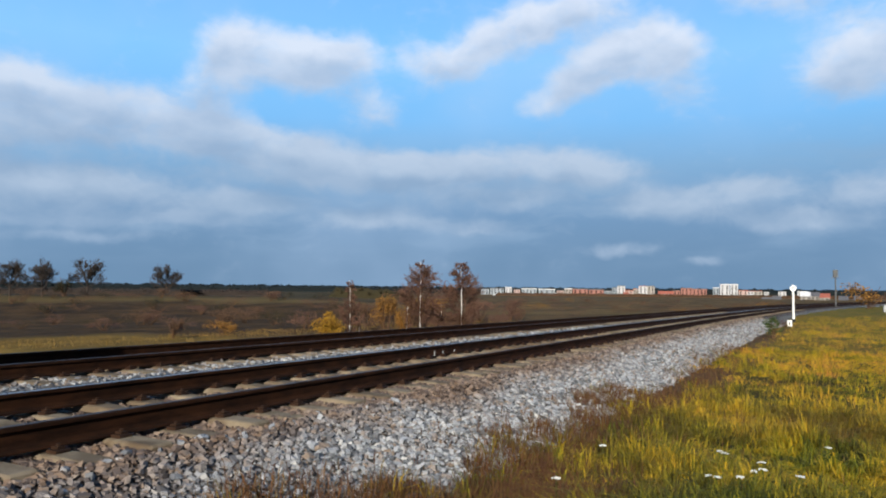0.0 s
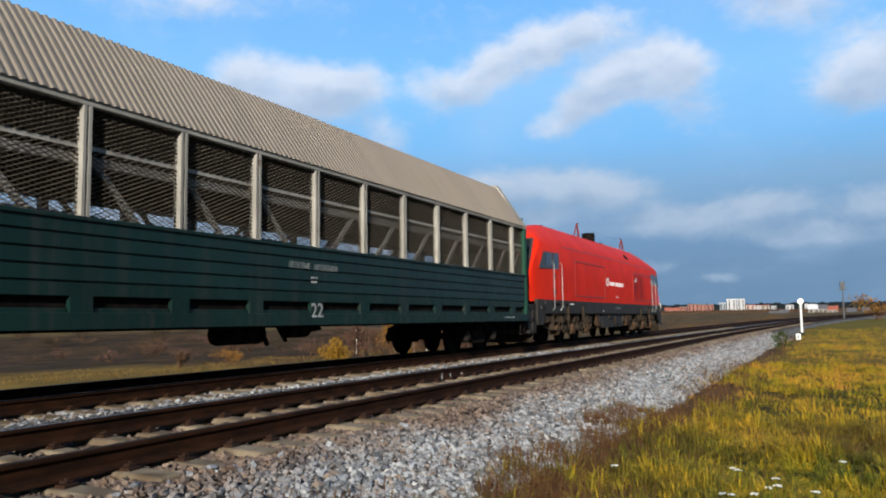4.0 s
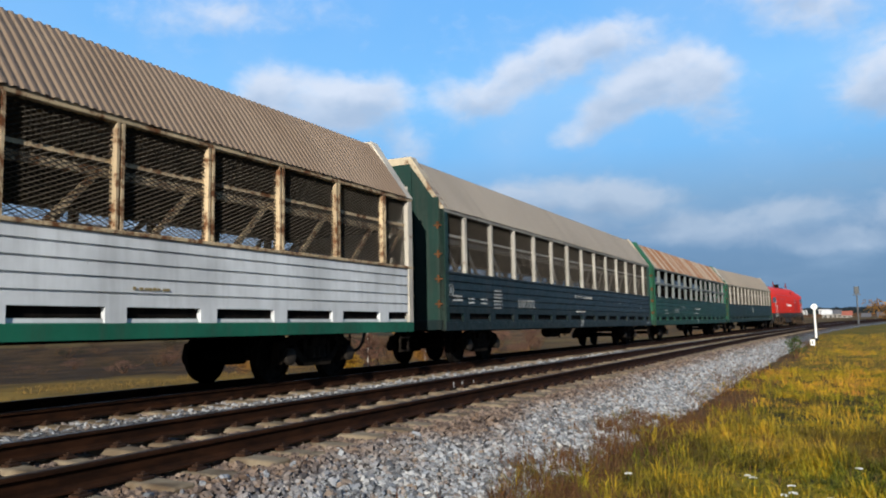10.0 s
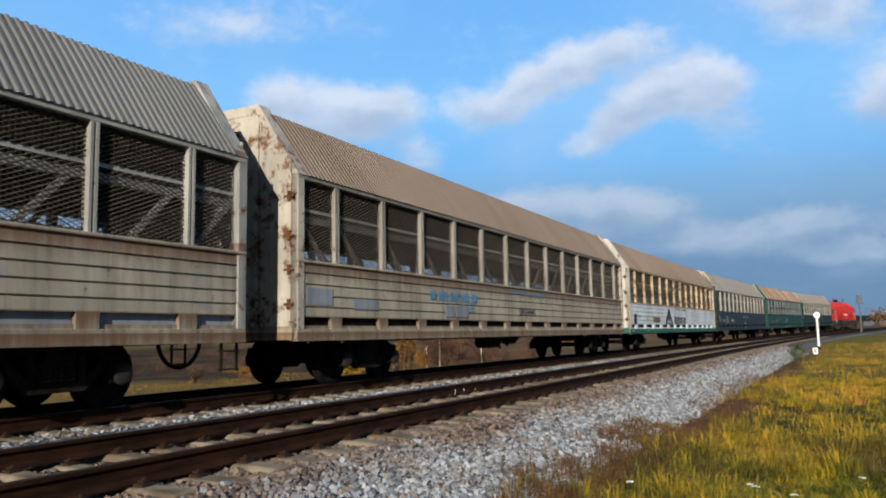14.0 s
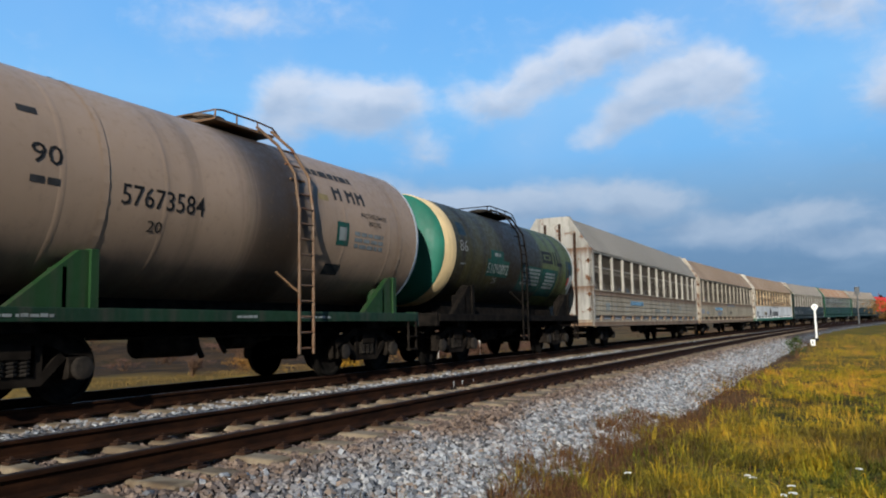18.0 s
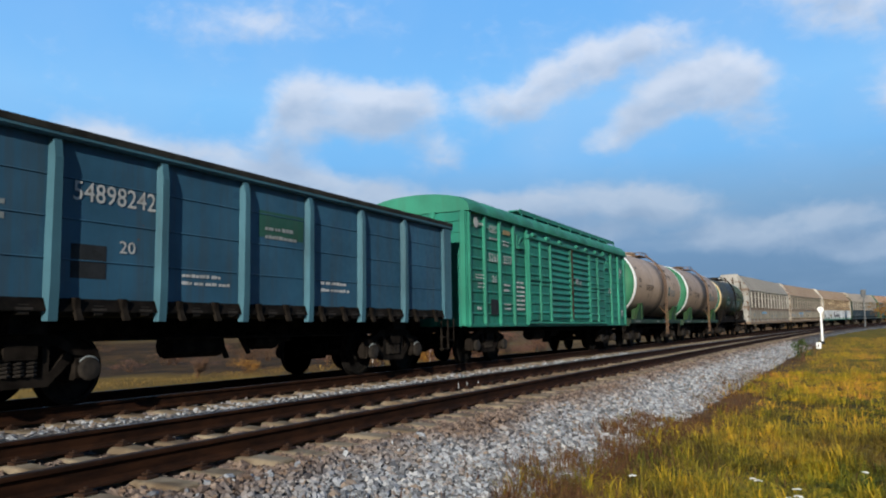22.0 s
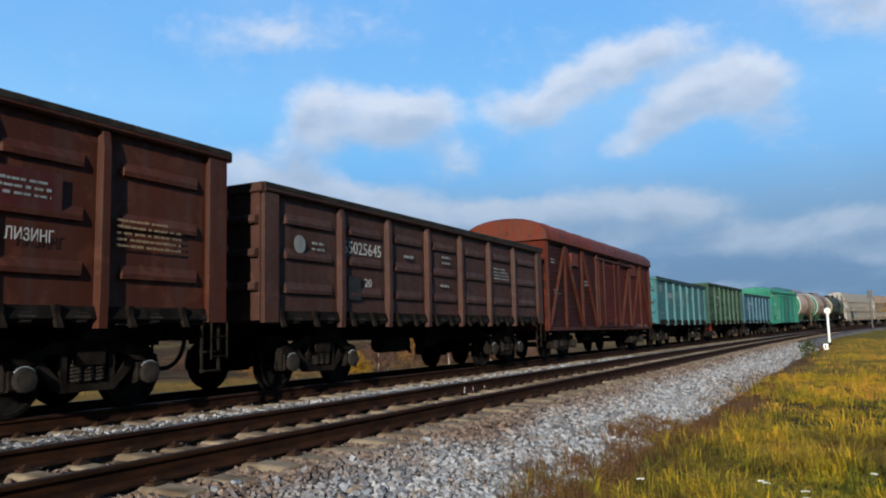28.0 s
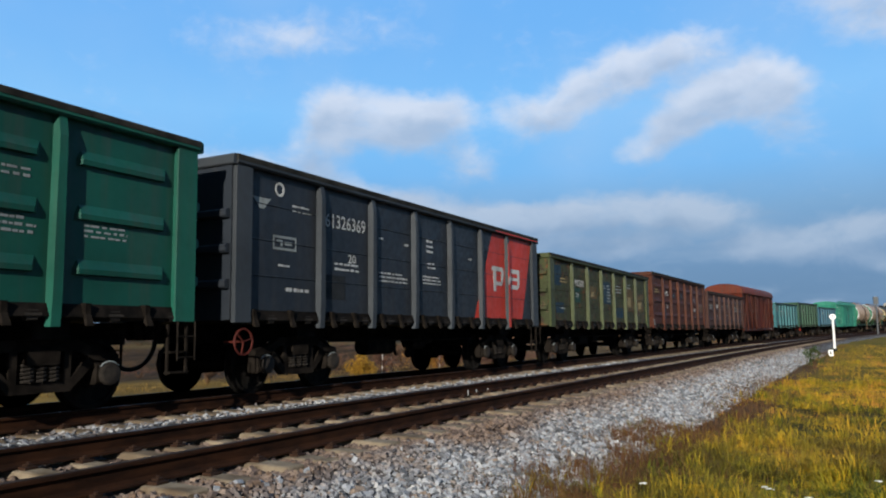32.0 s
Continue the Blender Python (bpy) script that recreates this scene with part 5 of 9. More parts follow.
def carrier(label, lower, edging, roof, end, skirt=None, mid=3.2, slots=None, end_roof=None, screened=True, slot_fill=None):
    w = tagged(new("car_carrier_wagon"), label, "freight wagon", group="wagons of the train")
    H, O = C_HALF, C_OUT
    gear(w, H, 8.3, None, 0.98, True)
    part("roof", roof_mesh("roof", roof), None, w, "corrugated sheet roof")
    for side in (-1, 1):
        turn = pose(0, 0, 0, 0, 0, 0 if side < 0 else 180)
        # lower wall: horizontal boards with pressed grooves, and an open slot row
        xs = [-H + 0.03] + C_POSTS + [H - 0.03]
        for a, b in zip(xs, xs[1:]):
            sh = Shape()
            prof = [(-O + 0.02, 1.28)]
            for z in (1.46, 1.66, 1.86, 2.06):
                prof += [(-O + 0.02, z - 0.02), (-O + 0.045, z - 0.008), (-O + 0.045, z + 0.008), (-O + 0.008, z + 0.014)]
            prof += [(-O + 0.02, 2.24)]
            n = len(prof)
            sh.add([(x, y, z) for x in (a, b) for y, z in prof], [(j, n + j, n + j + 1, j + 1) for j in range(n - 1)])
            sh.add([(x, -O + 0.10, z) for x in (a, b) for z in (1.28, 2.24)], [(0, 1, 3, 2)])
            part("wall_panel", sh, lower, w, at=turn)
            sh = Shape()
            sh.box(a, a + 0.17, -O + 0.015, -O + 0.09, 1.06, 1.28)
            sh.box(b - 0.17, b, -O + 0.015, -O + 0.09, 1.06, 1.28)
            sh.box(a + 0.17, b - 0.17, -O + 0.05, -O + 0.09, 1.06, 1.13)
            part("slot_frame", sh, slots or lower, w, at=turn)
            # near-black plate puts the recess's shade into colour, unless slot_fill is given
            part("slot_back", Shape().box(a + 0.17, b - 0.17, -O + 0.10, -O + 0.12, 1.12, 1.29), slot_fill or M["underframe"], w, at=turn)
            # corner brace inside the screen
            d = 1 if (a + b) / 2 > 0 else -1
            inset = 0.15 if screened else 0.3
            br = Shape().bar(((b - 0.18) if d > 0 else (a + 0.18), -O + inset, mid - 0.12), ((b - 1.0) if d > 0 else (a + 1.0), -O + inset, 2.26), 0.05, 0.09)
            part("brace", br, edging if screened else M["brace_rust"], w, at=turn)
        part("skirt", Shape().prism([(-O - 0.005, 0.86), (-O - 0.005, 1.06), (-O + 0.03, 1.075), (-O + 0.16, 1.06), (-O + 0.16, 0.86)], -H, H), skirt or lower, w, at=turn)
        part("belt_rail", Shape().box(-H, H, -O - 0.015, -O + 0.1, 2.23, 2.29, 0.01), skirt and edging or lower, w, at=turn)
        part("eave_rail", Shape().box(-H + 0.02, H - 0.02, -O - 0.012, -O + 0.1, 3.72, 3.83, 0.012), edging, w, at=turn)
        part("mid_rail", Shape().box(-H + 0.2, H - 0.2, -O + (0.085 if screened else 0.0), -O + (0.125 if screened else 0.06), mid - (0.03 if screened else 0.045), mid + (0.03 if screened else 0.045)), edging, w, at=turn)
        part("deck_edge", Shape().box(-H + 0.2, H - 0.2, -O + 0.12, -O + 0.2, mid - 0.22, mid - 0.1), edging if screened else M["underframe"], w, at=turn)
        for x in C_POSTS:
            sh = Shape().box(x - 0.065, x - 0.02, -O - 0.01, -O + 0.12, 2.27, 3.74)
            sh.box(x + 0.015, x + 0.065, -O - 0.01, -O + 0.12, 2.27, 3.74)
            sh.box(x - 0.05, x + 0.05, -O + 0.03, -O + 0.12, 2.27, 3.74)
            part("window_post", sh, edging, w, at=turn)
        for d in (-1, 1):
            part("corner_post", Shape().box(d * (H - 0.1) - 0.1, d * (H - 0.1) + 0.1, -O - 0.008, -O + 0.16, 1.07, 3.82, 0.015), end, w, at=turn)
        if screened or side > 0:
            tagged(part("wire_screen", shared("screen%.2f" % mid, lambda: screen_mesh(mid)), None, w, "fine expanded-metal screen over the openings", at=turn), kind="stuff")
    # ends: folding doors with hinges, and the shoulder frames of the roof
    prof = [(-O, 0.9), (O, 0.9), (O, 3.82), (0.68, 5.10), (-0.68, 5.10), (-O, 3.82)]
    for d in (-1, 1):
        x = d * H
        part("end_wall", Shape().prism(prof, x - 0.05 if d > 0 else x, x if d > 0 else x + 0.05), end, w)
        ring = Shape()
        outer = [(-O - 0.025, 3.80), (-0.68, 5.185), (0.68, 5.185), (O + 0.025, 3.80)]
        inner = [(-O + 0.08, 3.80), (-0.64, 5.0), (0.64, 5.0), (O - 0.08, 3.80)]
        a0, a1 = (x - 0.27, x + 0.01) if d > 0 else (x - 0.01, x + 0.27)
        for i in range(3):
            ring.loft([[(xx, *outer[i]), (xx, *outer[i + 1]), (xx, *inner[i + 1]), (xx, *inner[i])] for xx in (a0, a1)])
        part("roof_end_frame", ring, end_roof or end, w)
        for y in (-1.12, -0.38, 0.38, 1.12):
            xa = x if d > 0 else x - 0.045
            part("end_door", Shape().box(xa, xa + 0.045, y - 0.33, y + 0.33, 1.1, 4.1 if abs(y) > 1 else 4.8, 0.012), end, w)
        for z in (1.5, 2.1, 2.7, 3.4):
            for y in (-1.42, 1.42):
                hg = Shape().rod((x + d * 0.05, y, z - 0.09), (x + d * 0.05, y, z + 0.09), 0.035, 7)
                hg.box(min(x + d * 0.03, x + d * 0.07), max(x + d * 0.03, x + d * 0.07), y - 0.1, y + 0.1, z - 0.02, z + 0.02)
                part("door_hinge", hg, M["hinge_rust"], w)
        fb = Shape().box(x - 0.06, x + 0.06, -1.5, 1.5, 0.88, 1.12, 0.01)
        part("end_beam", fb, skirt or lower, w)
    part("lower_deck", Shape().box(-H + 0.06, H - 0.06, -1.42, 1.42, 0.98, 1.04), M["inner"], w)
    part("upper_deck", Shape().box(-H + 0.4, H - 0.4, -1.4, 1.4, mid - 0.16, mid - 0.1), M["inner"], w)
    return w


def build_carriers():
    W = {}
    cream = paint("grey_cream_frame", (0.33, 0.31, 0.275), 0.3, 0.3, 0.6)
    roofs = {}
    for name, col, rust, rc in (("roof_pale", (0.215, 0.182, 0.148), 0.0, (0.195, 0.165, 0.135)), ("roof_grey", (0.20, 0.178, 0.155), 0.0, (0.18, 0.16, 0.14)), ("roof_brown", (0.18, 0.135, 0.10), 0.0, (0.15, 0.108, 0.078)), ("roof_tan", (0.20, 0.148, 0.108), 0.0, (0.165, 0.115, 0.078)), ("roof_silver", (0.155, 0.148, 0.138), 0.0, (0.135, 0.129, 0.12))):
        k = Look(name, 0.7)
        wash = k.noise(0.35, 4, 0.5, k.stretch(1.0, 0.5, 0.5))
        grime = k.noise(1.2, 5, 0.6, k.stretch(3.0, 0.25, 0.25))
        c = k.mix(k.ease(wash, 0.3, 0.7), rc, mul(col, 1.08))
        c = k.mix(k.calc("MULTIPLY", k.ease(grime, 0.5, 0.75), 0.3), c, mul(col, 0.55))
        k.b.inputs["Specular IOR Level"].default_value = 0.3
        roofs[name] = k.done(c)
    k = Look("rusted_roof", 0.8)
    band = k.noise(0.55, 4, 0.6, k.stretch(2.6, 0.12, 0.12))
    fine = k.noise(3.0, 6, 0.65, k.stretch(3, 0.7, 0.7))
    c = k.mix(k.ease(band, 0.42, 0.58), (0.30, 0.245, 0.19), (0.20, 0.085, 0.032))
    c = k.mix(k.calc("MULTIPLY", k.ease(fine, 0.48, 0.68), 0.8), c, (0.16, 0.058, 0.02))
    k.relief(fine, 0.2, 0.005)
    roofs["rusted"] = k.done(c)
    dk = paint("bottle_green_paint", (0.0042, 0.0195, 0.0155), 0.05, 0.35, 0.45)
    w = W["A"] = carrier("dark bottle-green car-carrying wagon with pale frames and grey roof", dk, cream, roofs["roof_pale"], paint("mid_green_paint", (0.012, 0.07, 0.04), 0.1), end_roof=cream)
    letter(w, "22", -0.2, 1.0, 0.27, M["ink_white"], "wagon_number", 0.36, 1.575)
    letter(w, "ЛЕГКОВЫЕ", -0.85, 1.87, 0.11, M["ink_pale"], "lettering", 0.62, 1.57)
    letter(w, "АВТОМОБИЛИ", -0.1, 1.86, 0.11, M["ink_pale"], "lettering", 0.75, 1.57)
    bars(w, -0.2, 1.6, 0.2, 0.16, M["ink_white"], 1.57, 2, 101)
    bars(w, 9.3, 0.93, 0.9, 0.09, M["ink_pale"], 1.575, 1, 102)
    gr = paint("rail_green_paint", (0.0042, 0.040, 0.026), 0.05, 0.4, 0.45)
    w = W["B"] = carrier("green car-carrying wagon with a rust-streaked corrugated roof", gr, paint("blue_grey_frame", (0.135, 0.15, 0.15), 0.15, 0.3), roofs["rusted"], paint("bright_green_paint", (0.010, 0.085, 0.046), 0.05), mid=3.03, screened=False)
    letter(w, "51008753", -6.92, 1.5, 0.25, M["ink_pale"], "wagon_number", 1.4, 1.57)
    letter(w, "ЛЕГКОВЫЕ", -1.1, 1.72, 0.11, M["ink_pale"], "lettering", 0.75, 1.57)
    letter(w, "АВТОМОБИЛИ", -0.2, 1.7, 0.11, M["ink_pale"], "lettering", 0.85, 1.57)
    bars(w, -1.25, 1.4, 1.6, 0.18, M["ink_pale"], 1.57, 1, 103)
    letter(w, "29", -0.45, 0.9, 0.22, M["ink_white"], "wagon_number", 0.36, 1.58)
    bars(w, -9.2, 1.4, 0.9, 0.3, M["ink_pale"], 1.57, 2, 104)
    bars(w, -4.6, 1.72, 0.6, 0.18, M["ink_pale"], 1.57, 2, 105)
    bk = paint("black_green_paint", (0.0042, 0.0125, 0.0135), 0.05, 0.35, 0.4)
    w = W["C"] = carrier("black-green car-carrying wagon with pale frames and ribbed grey roof", bk, cream, roofs["roof_grey"], paint("dark_end_green", (0.008, 0.03, 0.024), 0.1), end_roof=paint("rusty_cream", (0.45, 0.38, 0.27), 0.6))
    letter(w, "51017572", -6.56, 1.48, 0.24, M["ink_white"], "wagon_number", 1.38, 1.57)
    letter(w, "ЛЕГКОВЫЕ", -1.1, 1.9, 0.10, M["ink_white"], "lettering", 0.95, 1.57)
    letter(w, "АВТОМОБИЛИ", -0.05, 1.88, 0.10, M["ink_white"], "lettering", 1.1, 1.57)
    bars(w, -1.0, 1.35, 1.5, 0.13, M["ink_white"], 1.57, 1, 106)
    letter(w, "29", -0.5, 0.9, 0.24, M["ink_white"], "wagon_number", 0.36, 1.58)
    for x, z, ww, h, r in ((-10.85, 1.55, 0.55, 0.2, 2), (-9.95, 1.5, 0.35, 0.2, 2), (-9.2, 1.5, 0.4, 0.2, 2), (-8.35, 1.4, 0.6, 0.55, 6), (5.2, 1.75, 0.3, 0.16, 1), (9.0, 1.6, 0.25, 0.14, 1), (10.3, 0.92, 0.7, 0.12, 1)):
        bars(w, x, z, ww, h, M["ink_white"], 1.57, r, int(x * 11) + 200)
    ring = [(-10.95 + 0.14 * math.cos(q), -1.57, 1.84 + 0.14 * math.sin(q)) for q in [2 * math.pi * i / 20 for i in range(21)]]
    part("badge", Shape().tube(ring, 0.012, 4).box(-11.0, -10.9, -1.577, -1.57, 1.76, 1.92), M["ink_grey"], w, "grey ring-shaped badge")
    wh = paint("white_board_paint", (0.60, 0.62, 0.64), 0.12, 0.2, 0.55)
    rusty = paint("rusty_cream_frame", (0.52, 0.40, 0.25), 0.75, 0.3, 0.7)
    # end paint warmer than the boards, sunlight's tint put into its colour
    w = W["D"] = carrier("white boarded car-carrying wagon with rusty frames and green skirt", wh, rusty, roofs["roof_tan"], paint("warm_white_end", (0.48, 0.44, 0.375), 0.35, 0.2), skirt=paint("skirt_green_paint", (0.012, 0.105, 0.062), 0.05))
    # plain emblem and letter-like strokes
    tri = Shape()
    for pts in ([(-4.25, 1.3), (-3.95, 1.3), (-3.17, 2.0), (-3.27, 2.1), (-3.42, 2.1)], [(-2.4, 1.3), (-2.72, 1.3), (-3.42, 2.1), (-3.22, 2.1)]):
        tri.loft([[(x, y, z) for x, z in pts] for y in (-1.578, -1.57)])
    for i in range(5):
        z, h = 1.44 + 0.088 * i, 0.066
        q = math.sqrt(max(0.01, 0.24 ** 2 - (z + h / 2 - 1.66) ** 2))
        tri.box(-3.32 - q, -3.32 + q, -1.578, -1.57, z, z + h)
    tri.box(-3.75, -2.9, -1.578, -1.57, 1.3, 1.36)
    part("emblem", tri, M["ink_black"], w, "black triangular emblem of plain strokes")
    x = -2.1
    for i in range(8):
        st = Shape()
        lean = 0.12 if i in (0, 4, 6) else 0.0
        st.loft([[(x, y, 1.30), (x + 0.09, y, 1.30), (x + 0.09 + lean, y, 1.72), (x + lean, y, 1.72)] for y in (-1.578, -1.57)])
        st.box(x + 0.24, x + 0.32, -1.578, -1.57, 1.30, 1.72)
        if i % 2 == 0:
            st.box(x + 0.09, x + 0.24, -1.578, -1.57, 1.64, 1.72)
        part("emblem", st, M["ink_black"], w, "plain black strokes")
        x += 0.41
    letter(w, "ЛЕГКОВЫЕ", -1.55, 2.08, 0.10, M["ink_black"], "lettering", 1.0, 1.57)
    letter(w, "АВТОМОБИЛИ", 0.0, 2.06, 0.10, M["ink_black"], "lettering", 1.15, 1.57)
    letter(w, "15", -0.85, 1.92, 0.09, M["ink_black"], "wagon_number", 0.16, 1.57)
    patch(w, -6.72, -5.5, 1.36, 1.68, M["ink_yellow"], 1.566)
    letter(w, "51000263", -6.95, 1.4, 0.24, M["ink_black"], "wagon_number", 1.5, 1.572)
    bars(w, -8.3, 1.45, 0.4, 0.2, M["ink_yellow"], 1.57, 2, 107)
    bars(w, 3.6, 1.48, 0.8, 0.1, M["ink_yellow"], 1.57, 1, 108)
    patch(w, -10.55, -10.1, 1.28, 1.75, M["ink_dark"], 1.57)
    bars(w, -9.9, 1.6, 0.8, 0.12, M["ink_pale"], 1.57, 2, 109)
    bars(w, -11.0, 0.92, 0.5, 0.12, M["ink_white"], 1.58, 1, 110)
    bars(w, -8.2, 0.92, 0.3, 0.12, M["ink_white"], 1.58, 1, 111)
    be = paint("beige_board_paint", (0.36, 0.31, 0.225), 0.32, 0.5, 0.6, (0.39, 0.34, 0.255), 0.5, ledges=(2.24, 1.28, 1.0))
    w = W["E"] = carrier("weathered beige car-carrying wagon with blue repaint marks", be, paint("tan_frame", (0.25, 0.225, 0.185), 0.35, 0.35, 0.65), roofs["roof_brown"], paint("warm_beige_end", (0.42, 0.37, 0.30), 0.62, 0.3))
    for x0, x1, za, zb in ((-11.0, -10.2, 1.5, 1.8), (-9.5, -8.6, 1.45, 1.65), (-5.6, -5.1, 1.35, 1.62), (-5.0, -4.3, 1.35, 1.65)):
        patch(w, x0, x1, za, zb, M["ink_faded"], 1.57)
    x = -6.35
    for i in range(13):
        st = Shape().box(x, x + 0.055, -1.578, -1.57, 1.74, 1.95)
        if i % 3 != 1:
            st.box(x + 0.10, x + 0.155, -1.578, -1.57, 1.74, 1.95)
        st.box(x + 0.05, x + 0.105, -1.578, -1.57, 1.91 if i % 2 else 1.74, 1.95 if i % 2 else 1.78)
        part("emblem", st, M["ink_blue"], w, "plain blue strokes")
        x += 0.2
    letter(w, "58634445", -0.88, 1.46, 0.22, M["ink_black"], "wagon_number", 1.35, 1.57)
    letter(w, "ЛЕГКОВЫЕ", -1.6, 2.08, 0.10, M["ink_blue"], "lettering", 1.1, 1.57)
    letter(w, "АВТОМОБИЛИ", -0.2, 2.04, 0.10, M["ink_blue"], "lettering", 1.5, 1.57)
    bars(w, -4.3, 1.45, 0.35, 0.3, M["ink_blue"], 1.57, 3, 112)
    fe = paint("grey_beige_paint", (0.33, 0.29, 0.22), 0.30, 0.5, 0.65, (0.25, 0.25, 0.24), 0.35, ledges=(2.24, 1.28, 1.0))
    w = W["F"] = carrier("grey-beige car-carrying wagon with rust streaks, the last of its kind", fe, cream, roofs["roof_silver"], paint("rust_streaked_white", (0.32, 0.31, 0.285), 0.45, 0.7, 0.7, ledges=(3.9, 2.4)), slot_fill=paint("slot_plate_paint", (0.24, 0.26, 0.29), 0.25, 0.4, 0.7))
    bars(w, 5.0, 0.92, 1.5, 0.13, M["ink_dark"], 1.576, 1, 113)
    letter(w, "58635003", -0.8, 1.46, 0.2, M["ink_grey"], "wagon_number", 1.3, 1.57)
    x = -5.6
    for i in range(12):
        st = Shape().box(x, x + 0.05, -1.578, -1.57, 1.76, 1.94)
        st.box(x + 0.1, x + 0.15, -1.578, -1.57, 1.76, 1.94)
        part("emblem", st, M["ink_blue"], w, "plain blue strokes")
        x += 0.2
    for x0, x1, za, zb in ((2.0, 2.6, 1.4, 1.7), (-9.6, -9.0, 1.5, 1.8), (5.5, 5.9, 1.65, 1.85), (-11.0, -10.3, 0.9, 1.05), (-9.3, -8.6, 0.9, 1.05)):
        patch(w, x0, x1, za, zb, M["ink_pale"], 1.57)
    ribs = Shape()
    for y in (-0.9, -0.3, 0.3, 0.9):
        ribs.box(-C_HALF - 0.07, -C_HALF - 0.04, y - 0.05, y + 0.05, 1.2, 4.9 if abs(y) < 0.5 else 4.5)
    part("end_rib", ribs, M["clip"], w, "rusty vertical ribs on the end doors")
    return W


def build_loads(W):
    """Passenger cars on the lower decks."""
    cars = []
    glass = M["glass"]
    tones = [(0.55, 0.57, 0.6), (0.62, 0.63, 0.64), (0.018, 0.021, 0.026), (0.5, 0.52, 0.56), (0.10, 0.16, 0.27)]
    kit = []
    for i, tone in enumerate(tones):
        k = Look("car_lacquer", 0.22)
        k.b.inputs["Coat Weight"].default_value = 0.5
        lac = k.done(tone)
        car = tagged(new("passenger_car"), "new passenger car standing on the deck of a car carrier", "car", group="cars on the carriers")
        sh = Shape()
        sec = lambda x, w, z0, z1: [(x, -w, z0), (x, w, z0), (x, w + 0.02, (z0 + z1) / 2), (x, w - 0.06, z1), (x, -w + 0.06, z1), (x, -w - 0.02, (z0 + z1) / 2)]
        sh.loft([sec(-2.05, 0.72, 0.32, 0.82), sec(-1.9, 0.82, 0.24, 0.95), sec(-1.0, 0.85, 0.22, 0.98), (sec(0.7, 0.85, 0.22, 0.95)), sec(1.7, 0.82, 0.24, 0.86), sec(2.05, 0.7, 0.32, 0.72)])
        part("body", sh, lac, car, smooth=True)
        sh = Shape().loft([[(x0, -w, z), (x1, -w, z), (x1, w, z), (x0, w, z)] for x0, x1, w, z in ((-1.75, 1.1, 0.80, 0.94), (-1.25, 0.45, 0.64, 1.40))], caps=False)
        part("window_glass", sh, glass, car)
        sh = Shape().loft([[(x0, -w, z), (x1, -w, z), (x1, w, z), (x0, w, z)] for x0, x1, w, z in ((-1.32, 0.5, 0.655, 1.38), (-1.22, 0.4, 0.62, 1.43), (-1.0, 0.2, 0.5, 1.45))])
        part("roof", sh, lac, car, smooth=True)
        for x in (-1.3, 1.3):
            for y in (-0.72, 0.72):
                part("wheel", shared("car_wheel", lambda: ready(Shape().turn([(-0.09, 0.2), (-0.09, 0.29), (-0.05, 0.31), (0.05, 0.31), (0.09, 0.29), (0.09, 0.2)], 16, "y"), "wheel", M["rubber"])), None, car, at=pose(x, y, 0.31))
        kit.append(car)
    rng = random.Random(3)
    used = set()
    for key in "ABCDEF":
        for i, x in enumerate((-8.9, -4.5, 0.0, 4.5, 8.9)):
            j = rng.randrange(5)
            car = kit[j] if j not in used else copy_thing(kit[j], Matrix())
            used.add(j)
            cars.append((car, key, x + rng.uniform(-0.1, 0.1), 1.045))
        if key == "B":
            for x in (-6.8, -1.5, 3.6):
                cars.append((copy_thing(kit[2], Matrix()), key, x, 2.855))
    for j, car in enumerate(kit):
        if j not in used:
            cars.append((car, "B", 8.0, 2.855))
    return cars

